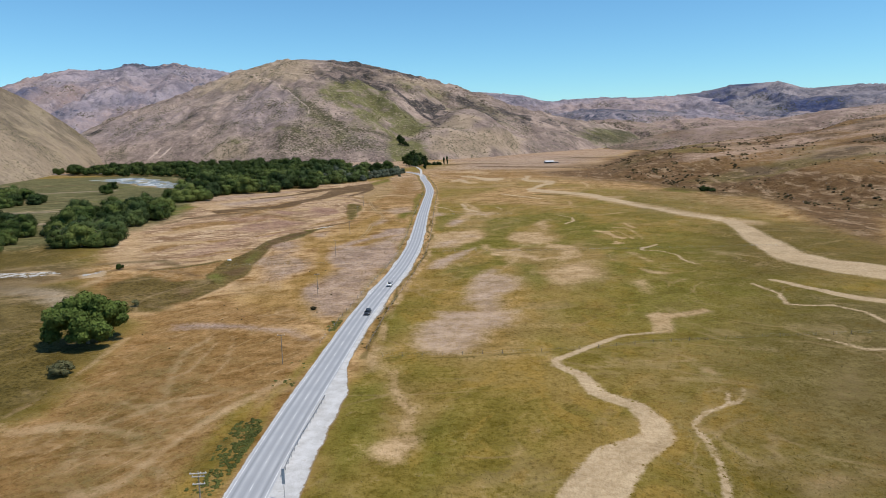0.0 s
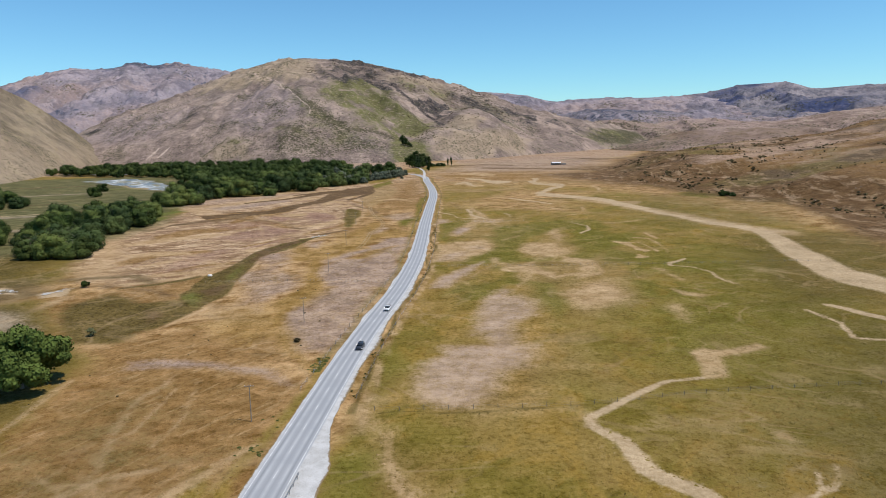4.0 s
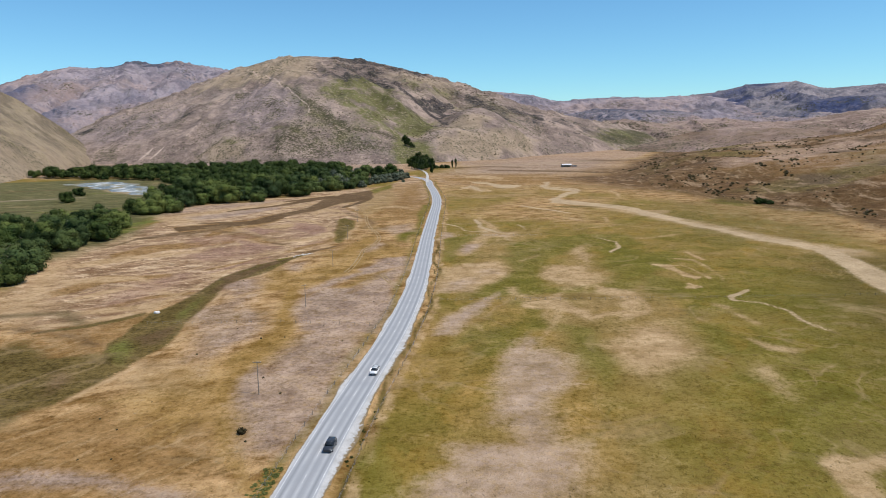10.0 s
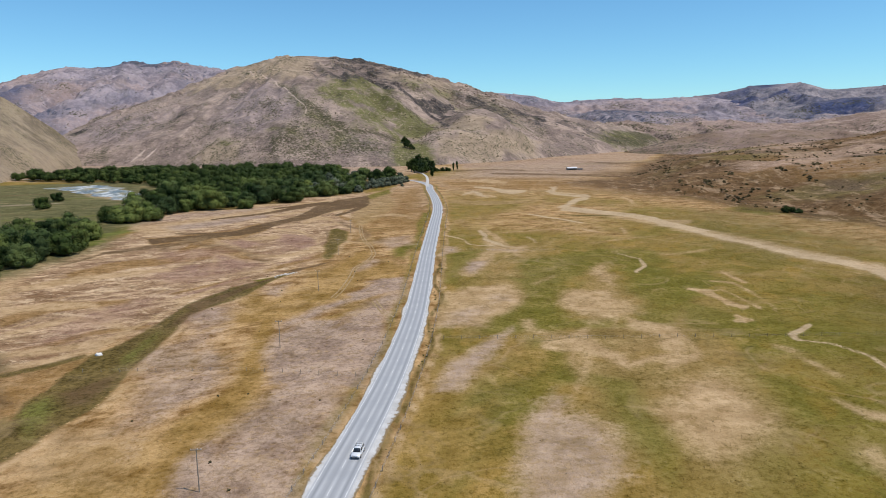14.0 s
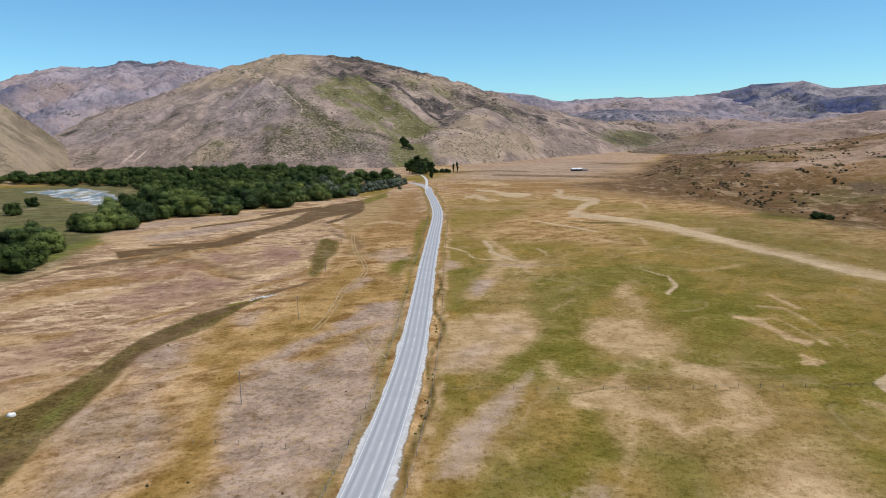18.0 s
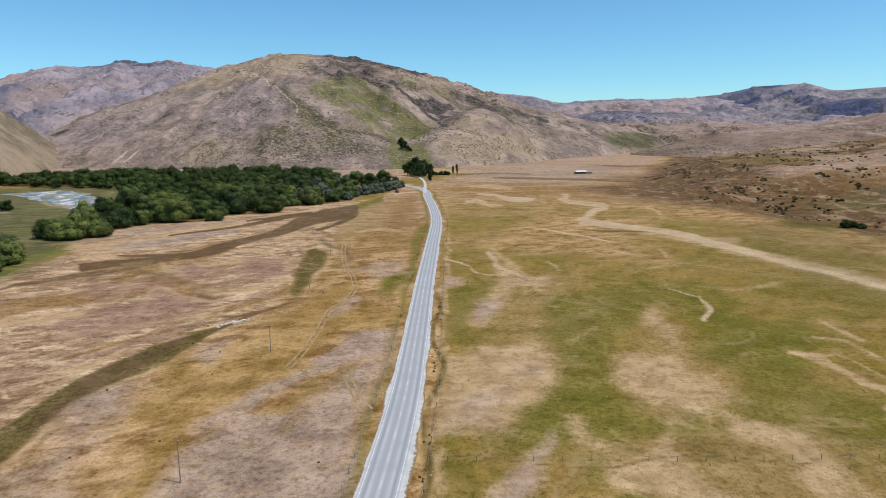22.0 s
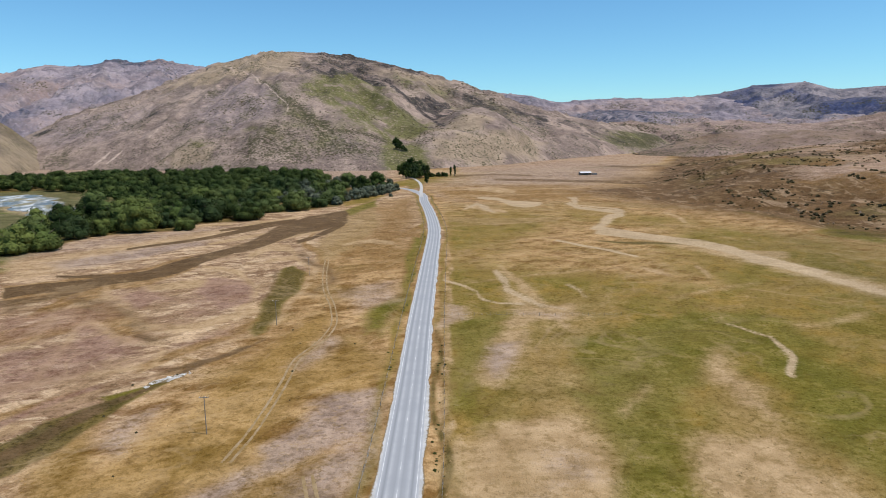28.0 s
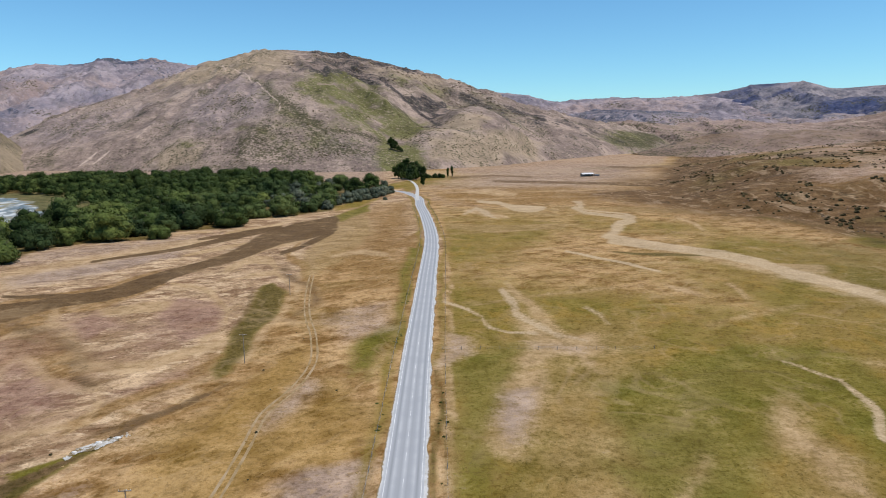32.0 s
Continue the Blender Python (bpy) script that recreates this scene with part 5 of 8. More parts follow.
patch("green", [(-203, 518), (-229, 581), (-224, 627), (-208, 603), (-203, 552), (-195, 508)], 4, 1.0)
patch("lush", [(-203, 518), (-229, 581), (-224, 627), (-208, 603), (-203, 552), (-195, 508)], 4, 1.0)
patch("tan", [(8, 305), (29, 346), (40, 333), (22, 296), (8, 260), (1, 249)], 4, 0.75)
patch("pale", [(32, 329), (45, 321), (54, 307), (56, 315), (48, 334), (34, 339)], 1.8, 0.76)
patch("pale", [(63, 350), (74, 334), (74, 324), (64, 313), (63, 305), (74, 315), (79, 351), (66, 361)], 1.8, 0.81)
patch("pale", [(23, 469), (35, 482), (52, 494), (53, 508), (36, 504), (24, 483)], 2.4, 0.76)
patch("pale", [(31, 565), (39, 503), (45, 469), (47, 479), (43, 521), (33, 581)], 1.8, 0.76)
patch("tan", [(6, 426), (36, 436), (65, 481), (65, 520), (24, 503), (4, 469)], 8, 0.6)
patch("tan", [(17, 432), (49, 456), (85, 482), (50, 402), (22, 346), (7, 331)], 8, 0.7)
patch("tan", [(45, 169), (66, 177), (71, 163), (54, 145), (44, 149)], 6, 0.45)
patch("dark", [(40, 85), (190, 90), (235, 220), (130, 260), (70, 170)], 40, 0.66)
patch("lilac", [(20, 1060), (60, 1400), (300, 1700), (420, 1500), (300, 1180), (200, 1040)], 60, 0.72)
patch("dark", [(100, 235), (240, 250), (270, 430), (170, 430), (125, 330)], 30, 0.60)
patch("dark", [(-68, 430), (-73, 397), (-79, 380), (-85, 368), (-83, 351), (-81, 334), (-81, 309), (-80, 288), (-83, 277), (-84, 263), (-86, 253), (-89, 245), (-108, 276), (-103, 277), (-95, 281), (-99, 292), (-98, 302), (-100, 310), (-100, 330), (-94, 344), (-92, 360), (-92, 381), (-85, 409)], 1.6, 0.9)
patch("dark", [(-125, 303), (-117, 308), (-110, 315), (-100, 328), (-102, 332), (-112, 320), (-119, 312), (-127, 306)], 1.2, 0.75)
patch("rust", [(-123, 300), (-114, 306), (-104, 313), (-99, 302), (-98, 289), (-96, 281), (-108, 276)], 3, 0.8)
patch("wet", [(-94, 298), (-87, 311), (-86, 323), (-82, 304), (-82, 290), (-88, 287)], 3, 0.62)
patch("wet", [(-88, 351), (-88, 377), (-82, 401), (-78, 390), (-83, 368), (-84, 354)], 2, 0.62)
patch("wet", [(-103, 269), (-99, 270), (-92, 264), (-90, 255), (-93, 252)], 3, 0.6)
patch("moss", [(-98, 289), (-95, 298), (-88, 289), (-86, 273), (-92, 277)], 3, 0.6)
patch("moss", [(-90, 330), (-89, 351), (-85, 343), (-83, 319), (-86, 313)], 3, 0.58)
patch("pale", [(-83, 355), (-80, 324), (-79, 297), (-81, 279), (-84, 266), (-87, 250), (-85, 248), (-82, 263), (-80, 276), (-78, 294), (-78, 321), (-81, 352)], 1.0, 0.86)
patch("pale", [(-129, 310), (-118, 314), (-108, 324), (-100, 336), (-95, 364), (-90, 408), (-93, 413), (-96, 367), (-102, 340), (-111, 328), (-121, 319), (-132, 315)], 1.0, 0.81)
patch("gold", [(-74, 388), (-59, 354), (-55, 342), (-53, 312), (-54, 292), (-58, 275), (-55, 255), (-47, 237), (-43, 228), (-40, 230), (-43, 239), (-49, 252), (-48, 262), (-47, 281), (-45, 299), (-48, 335), (-56, 366), (-73, 415)], 2.4, 1.0)
patch("rust", [(-59, 358), (-53, 338), (-52, 311), (-52, 289), (-54, 270), (-52, 252), (-45, 234), (-43, 235), (-50, 251), (-51, 267), (-49, 284), (-47, 304), (-48, 334), (-56, 362)], 1.5, 0.86)
patch("lilac", [(-73, 288), (-66, 310), (-68, 340), (-56, 325), (-56, 293), (-63, 276)], 5, 0.72)
patch("pale", [(-74, 294), (-67, 307), (-63, 300), (-66, 282)], 3, 0.62)
patch("rust", [(-83, 243), (-73, 246), (-65, 236), (-72, 229), (-80, 233)], 4, 0.8)
patch("rust", [(-70, 267), (-66, 272), (-61, 262), (-64, 256)], 3, 0.7)
patch("wet", [(-108, 645), (-119, 614), (-131, 576), (-148, 560), (-166, 554), (-176, 545), (-164, 528), (-157, 538), (-140, 544), (-121, 555), (-110, 591), (-101, 624)], 1.1, 0.97)
patch("rust", [(-122, 622), (-134, 583), (-151, 566), (-179, 549), (-157, 516), (-135, 534), (-117, 545), (-107, 584)], 1.8, 0.76)
patch("pale", [(-105, 584), (-93, 579), (-79, 559), (-71, 534), (-69, 512), (-69, 485), (-68, 482), (-66, 507), (-69, 533), (-80, 565), (-95, 587), (-107, 590)], 1.0, 0.92)
patch("pale", [(-137, 515), (-128, 498), (-122, 478), (-121, 467), (-119, 463), (-119, 474), (-124, 494), (-135, 514)], 1.1, 0.92)
patch("pale", [(-117, 495), (-109, 470), (-105, 453), (-102, 440), (-98, 436), (-101, 448), (-105, 465), (-113, 491)], 1.2, 0.92)
patch("pale", [(-135, 547), (-116, 513), (-96, 487), (-83, 474), (-78, 463), (-76, 449), (-74, 446), (-76, 461), (-84, 478), (-98, 492), (-117, 519), (-134, 550)], 1.1, 0.92)
patch("pale", [(-79, 595), (-66, 602), (-54, 575), (-51, 550), (-49, 549), (-53, 581), (-68, 615), (-81, 604)], 1.1, 0.86)
patch("rust", [(-124, 510), (-110, 497), (-93, 478), (-82, 469), (-83, 473), (-95, 484), (-113, 508), (-132, 530)], 1.2, 0.97)
patch("dark", [(-127, 514), (-116, 505), (-118, 511), (-132, 525)], 3, 0.62)
patch("wet", [(-94, 480), (-86, 472), (-82, 471), (-82, 473), (-87, 476), (-95, 483)], 0.7, 0.71)
patch("rust", [(-140, 530), (-147, 547), (-142, 523), (-142, 511), (-139, 508), (-138, 518), (-141, 538), (-144, 535)], 0.9, 0.97)
patch("mauve", [(-95, 535), (-95, 563), (-80, 559), (-66, 515), (-75, 500)], 3, 0.95)
patch("mauve", [(-108, 470), (-99, 477), (-84, 458), (-92, 448)], 3, 0.95)
patch("mauve", [(-123, 460), (-115, 465), (-102, 439), (-109, 437)], 3, 0.9)
patch("mauve", [(-120, 525), (-118, 544), (-103, 524), (-104, 504)], 3, 0.8)
patch("tan", [(-68, 812), (-48, 869), (-33, 737), (-40, 628), (-51, 597), (-61, 630)], 4, 0.9)
patch("rust", [(-37, 625), (-23, 634), (-14, 665), (-2, 688), (-4, 724), (-16, 692), (-26, 659), (-40, 644)], 1.2, 1.0)
patch("rust", [(-53, 630), (-38, 608), (-28, 611), (-29, 621), (-39, 621), (-54, 642)], 1.2, 0.97)
patch("rust", [(-12, 715), (-1, 688), (-2, 592), (-12, 554), (-13, 626)], 3, 0.95)
patch("rust", [(-44, 475), (-35, 497), (-31, 483), (-35, 451), (-42, 436), (-50, 432), (-51, 448)], 4, 0.95)
patch("lush", [(-20, 487), (-16, 511), (-9, 536), (-8, 511), (-15, 471)], 4, 0.9)
patch("pale", [(-210, 601), (-183, 652), (-153, 704), (-123, 728), (-128, 670), (-161, 628), (-171, 569), (-182, 556)], 4, 0.66)
patch("rust", [(-73, 788), (-74, 711), (-71, 648), (-67, 639), (-71, 697), (-67, 761)], 0.9, 0.92)
patch("lush", [(82, 383), (107, 392), (77, 347), (58, 348), (67, 361)], 6, 0.85)
patch("lush", [(90, 425), (107, 430), (122, 413), (107, 392), (82, 383), (83, 397)], 5, 0.85)
patch("lush", [(9, 449), (19, 488), (25, 478), (13, 436), (10, 414), (6, 415)], 4, 0.85)
patch("lush", [(54, 468), (89, 493), (117, 481), (113, 456), (91, 444), (71, 452)], 4, 0.8)
patch("pink", [(56, 1719), (249, 1934), (553, 2090), (618, 1965), (446, 1544), (225, 1426), (50, 1325)], 12, 0.62)
patch("brown", [(87, 1143), (177, 1100), (244, 1053), (291, 1012), (305, 1050), (259, 1104), (187, 1148), (92, 1187)], 5, 0.7)
patch("brown", [(37, 1224), (99, 1261), (153, 1226), (158, 1256), (103, 1305), (38, 1255)], 4, 0.62)
patch("brown", [(293, 1504), (346, 1396), (455, 1450), (485, 1530), (368, 1469), (309, 1573)], 6, 0.62)
patch("pale", [(45, 1001), (70, 967), (90, 956), (93, 981), (74, 1006), (46, 1029)], 1.8, 0.86)
patch("pale", [(32, 833), (47, 798), (62, 786), (64, 800), (50, 828), (34, 854)], 1.8, 0.86)
patch("pale", [(209, 1000), (240, 960), (256, 905), (262, 921), (249, 985), (214, 1021)], 1.8, 0.65)
patch("rust", [(-98, 222), (-70, 240), (-52, 214), (-47, 180), (-46, 140), (-80, 140), (-92, 180)], 12, 0.78)
patch("lush", [(52, 175), (60, 262), (100, 300), (150, 280), (160, 200), (95, 150)], 25, 0.78)
patch("lush", [(95, 300), (84, 345), (112, 372), (160, 350), (150, 300)], 18, 0.75)
patch("pale", [(-88, 133), (-76, 137), (-60, 132), (-61, 135), (-79, 141), (-91, 137)], 1.0, 0.86)
patch("pale", [(-99, 152), (-93, 155), (-95, 158), (-102, 156)], 1.0, 0.81)
patch("pale", [(-57, 119), (-51, 133), (-40, 147), (-35, 160), (-36, 162), (-42, 150), (-52, 136), (-58, 121)], 1.0, 0.81)
patch("pale", [(-68, 124), (-54, 120), (-47, 113), (-47, 114), (-55, 122), (-69, 126)], 1.0, 0.76)
patch("rust", [(-75, 119), (-64, 128), (-54, 143), (-58, 151), (-68, 134), (-81, 127)], 2.4, 0.92)
patch("rust", [(-83, 155), (-69, 167), (-53, 182), (-57, 193), (-76, 183), (-91, 168)], 2.4, 0.86)

GZ = ground_z(gx_all, gy_all)
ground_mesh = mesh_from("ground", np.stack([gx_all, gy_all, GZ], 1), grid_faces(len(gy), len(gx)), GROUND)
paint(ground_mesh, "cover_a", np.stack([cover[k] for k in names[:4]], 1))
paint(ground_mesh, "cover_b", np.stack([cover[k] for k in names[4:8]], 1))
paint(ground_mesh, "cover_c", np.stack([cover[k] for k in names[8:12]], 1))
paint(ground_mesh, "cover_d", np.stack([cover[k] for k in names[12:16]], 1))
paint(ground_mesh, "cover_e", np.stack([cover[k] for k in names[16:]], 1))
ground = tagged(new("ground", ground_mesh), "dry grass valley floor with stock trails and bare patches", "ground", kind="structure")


def floor_at(x, y):
    return float(ground_z(np.array([float(x)]), np.array([float(y)]))[0])


def wheel_track(points, label):
    """A pair of worn wheel ruts along a line."""
    q, w = smooth_line(points, 1.2)
    n = np.stack([w[:, 1], -w[:, 0]], 1)
    k = np.arange(len(q))
    top = tagged(new("wheel_track"), label, "track", kind="structure")
    for side in (-0.85, 0.85):
        half = 0.30 + 0.22 * (fbm(k / 3.0, k * 0.0 + side, 2, 57) - 0.5)
        xy = q[:, None] + n[:, None] * np.stack([side - half, side + 0 * half, side + half], 1)[..., None]
        z = ground_z(xy[..., 0].ravel(), xy[..., 1].ravel()).reshape(-1, 3) + (0.03, 0.045, 0.03)
        v = np.concatenate([xy, z[..., None]], -1).reshape(-1, 3)
        part("rut", mesh_from("rut", v, grid_faces(len(q), 3), TRACK), TRACK, top)
    return top


wheel_track([(-39, 392), (-37.5, 404), (-36.8, 416), (-36.5, 435), (-36.5, 450), (-32.5, 466), (-31, 482), (-34, 504), (-41, 534), (-46, 565), (-50, 600)], "worn pair of pale wheel ruts through dry grass")
wheel_track([(-22.5, 386), (-20, 377), (-16.8, 367), (-13.8, 361.5)], "short pale wheel ruts leaving the road verge")

# ---- the road ----
def strip(a, b, z, seed=0, ragged=(0.0, 0.0), first=None, last=None):
    """A band along the road between two offsets from its middle (numbers or arrays)."""
    sel = slice(first, last)
    q, n = LINE[sel], SIDE[sel]
    k = np.arange(len(q))
    a = np.broadcast_to(a, len(LINE))[sel] + ragged[0] * (fbm(k / 3.0, k * 0.0, 4, seed) - 0.5)
    b = np.broadcast_to(b, len(LINE))[sel] + ragged[1] * (fbm(k / 3.0, k * 0.0 + 9, 4, seed + 5) - 0.5)
    t = np.linspace(0, 1, 13)
    off = a[:, None] * (1 - t) + b[:, None] * t
    xy = q[:, None] + n[:, None] * off[..., None]
    zz = np.full(off.shape, z)
    return np.concatenate([xy, zz[..., None]], -1).reshape(-1, 3), grid_faces(len(q), 13), off


road = tagged(new("road"), "pale grey chip-sealed two-lane country road", "road", kind="structure")
v, f, off = strip(-3.75, 3.75, 0.07)
road_mesh = mesh_from("seal", v, f, ROAD)
wheel = np.exp(-((np.abs(np.abs(off) - 1.75) - 0.85) / 0.44) ** 2).ravel()
paint(road_mesh, "wear", np.stack([wheel, wheel, wheel, np.ones_like(wheel)], 1))
part("seal", road_mesh, ROAD, road)
LY = LINE[:, 1]
wide = 0.42 + 3.9 * (1 - sstep(150, 176, LY)) * sstep(60, 90, LY) + 0.9 * (1 - sstep(350, 400, LY))
wide = wide + 1.2 * np.exp(-((LY - 226) / 14) ** 2) + 1.0 * np.exp(-((LY - 285) / 12) ** 2) + 0.8 * np.exp(-((LY - 405) / 10) ** 2)
v, f, _ = strip(3.7, 3.9 + wide, 0.05, 4, (0.0, 1.3))
shoulder = mesh_from("gravel_shoulder", v, f, GRAVEL)
outer = (np.linspace(0, 1, 13)[None] ** np.where(LY < 180, 7.0, 1.2)[:, None]).ravel()
paint(shoulder, "wear", np.stack([outer, outer, outer, np.ones_like(outer)], 1))
part("gravel_shoulder", shoulder, GRAVEL, road, "pale loose gravel shoulder")
wide = 0.40 + 0.9 * np.exp(-((LY - 255) / 8) ** 2) + 1.1 * np.exp(-((LY - 372) / 8) ** 2) + 0.8 * np.exp(-((LY - 308) / 9) ** 2)
v, f, _ = strip(-3.9 - wide, -3.7, 0.05, 14, (0.6, 0.0))
shoulder = mesh_from("gravel_shoulder", v, f, GRAVEL)
outer = np.tile(np.linspace(1, 0, 13), len(v) // 13)
paint(shoulder, "wear", np.stack([outer, outer, outer, np.ones_like(outer)], 1))
part("gravel_shoulder", shoulder, GRAVEL, road, "pale loose gravel shoulder")
for side in (-3.3, 3.3):
    v, f, _ = strip(side - 0.07, side + 0.07, 0.078)
    part("edge_line", mesh_from("edge_line", v, f, WHITE_LINE), WHITE_LINE, road, "white painted edge line")
dash = bmesh.new()
box(dash, -0.045, 0.045, -1.5, 1.5, 0, 0.008)
dash_mesh = bpy.data.meshes.new("lane_mark")
dash.to_mesh(dash_mesh)
dash.free()
dash_mesh.materials.append(WHITE_LINE)
for k in range(0, len(LINE), 5):
    if 60 < LINE[k, 1] < 1000:
        ob = part("lane_mark", dash_mesh, WHITE_LINE, road)
        ob.matrix_basis = pose(*LINE[k], 0.0725, rz=math.degrees(math.atan2(-WAY[k, 0], WAY[k, 1])))
LINE2, WAY2 = smooth_line([(-5, 930), (-6, 975), (-6, 1040), (-8, 1110), (-14, 1180), (-24, 1245)], 3.0)
track = tagged(new("side_road"), "narrow pale gravel side road to the farm trees", "road", kind="structure")
side2 = np.stack([WAY2[:, 1], -WAY2[:, 0]], 1)
t5 = np.linspace(-1.8, 1.8, 5)
xy = LINE2[:, None] + side2[:, None] * t5[None, :, None] * (1 + 0.2 * (fbm(np.arange(len(LINE2)) / 3.0, np.zeros(len(LINE2)), 3, 77)[:, None, None] - 0.5))
v = np.concatenate([xy, np.full((*xy.shape[:2], 1), 0.09) + ground_z(xy[..., 0].ravel(), xy[..., 1].ravel()).reshape(*xy.shape[:2], 1).clip(0)], -1).reshape(-1, 3)
part("gravel", mesh_from("gravel", v, grid_faces(len(LINE2), 5), GRAVEL), GRAVEL, track)


# ---- hills ----
def hill(name, label, crest, foot, material, nu, nv, power, rough, crag, back, seed, covers, carve=None, gully=(170, 420)):
    """A hillside from its foot line up to its crest line and down behind it."""
    c, f = np.array(crest, float), np.array(foot, float)
    u = np.linspace(0, 1, nu)

    def along(p):
        s = (p[:, 0] - p[0, 0]) / (p[-1, 0] - p[0, 0]) if abs(p[-1, 0] - p[0, 0]) > abs(p[-1, 1] - p[0, 1]) else (p[:, 1] - p[0, 1]) / (p[-1, 1] - p[0, 1])
        return np.stack([np.interp(u, s, p[:, i]) for i in range(3)], 1)

    c, f = along(c), along(f)
    vv = np.r_[np.linspace(0, 1, nv), np.linspace(1, 2, max(6, nv // 8))[1:]][:, None]
    front = np.clip(vv, 0, 1)
    ahead = c[:, :2] - f[:, :2]
    xy = f[None, :, :2] + np.where(vv > 1, 1 + 0.25 * (vv - 1), vv)[..., None] * ahead[None]
    z = f[None, :, 2] + (c[:, 2] - f[:, 2])[None] * np.where(vv <= 1, front**power, 1 - back * np.clip(vv - 1, 0, 1) ** 1.3)
    x, y = xy[..., 0], xy[..., 1]
    shape = np.sin(np.pi * front**0.8) * (vv <= 1)
    tall = np.clip((c[:, 2] - f[:, 2]) / max(1.0, c[:, 2].max()), 0.1, 1)[None]
    z = z + rough * tall * shape * (ridged(x / gully[0] + 0.25 * y / gully[1], y / gully[1], 4, seed) - 0.66)
    z = z + 0.42 * rough * tall * np.clip(shape * 2, 0, 1) * (fbm(x / 45, y / 60, 4, seed + 7) - 0.5)
    knob = sstep(0.55, 0.95, front) * (vv < 1.15)
    z = z + crag * knob * (sstep(0.5, 0.75, fbm(x / 40, y / 50, 4, seed + 9)) + 0.4 * fbm(x / 12, y / 14, 2, seed + 3) - 0.45)
    if carve:
        z = z + carve(x, y, front)
    masks = [np.clip(m, 0, 1) for m in covers(x, y, z, np.broadcast_to(front, x.shape), np.broadcast_to(u[None], x.shape))]
    me = mesh_from(name, np.stack([x, y, z], -1).reshape(-1, 3), grid_faces(len(vv), nu), material)
    paint(me, "cover_a", np.stack([m.ravel() for m in masks[:4]], 1))
    paint(me, "cover_b", np.stack([m.ravel() for m in masks[4:]], 1))
    return tagged(new(name, me), label, "hill", kind="structure")


def strip_mask(x, y, pts, soft):
    return np.clip(0.5 + 0.5 * line_reach(x.ravel(), y.ravel(), pts).reshape(x.shape) / soft, 0, 1)


def main_carve(x, y, v):
    """Gullies that fan out from the summit, the wooded gully and the smooth spurs."""
    far, turn = np.hypot(x + 420, y - 2560), np.arctan2(x + 420, 2560 - y)
    fan = ridged(turn * 5.2 + 0.35 * fbm(x / 160, y / 160, 3, 311), far / 900, 3, 313)
    z = 46 * (fan - 0.62) * np.sin(np.pi * np.clip(v, 0, 1) ** 0.9)
    z = z + 9 * (ridged(turn * 15 + 0.5 * fbm(x / 90, y / 90, 2, 317), far / 420, 2, 319) - 0.6) * np.sin(np.pi * np.clip(v, 0, 1))
    path = line_reach(x.ravel(), y.ravel(), [(-70, 1400, 0), (-55, 1560, 0), (-20, 1760, 0), (60, 2000, 0), (90, 2200, 0)]).reshape(x.shape)
    z = z - 34 * np.exp(-((path / 70) ** 2)) * np.sin(np.pi * np.clip(v * 1.05, 0, 1))
    z = z + 30 * np.exp(-(((x - 130) / 130) ** 2) - ((y - 1800) / 170) ** 2)
    z = z + 20 * np.exp(-(((x - 110) / 90) ** 2) - ((y - 1600) / 70) ** 2)
    z = z + 14 * np.exp(-(((x + 240) / 90) ** 2) - ((y - 1720) / 260) ** 2)
    return z * sstep(0.0, 0.16, v)


def hill_area(x, y, pts, soft):
    return np.clip(0.5 + 0.5 * area_reach(x.ravel(), y.ravel(), pts).reshape(x.shape) / soft, 0, 1)


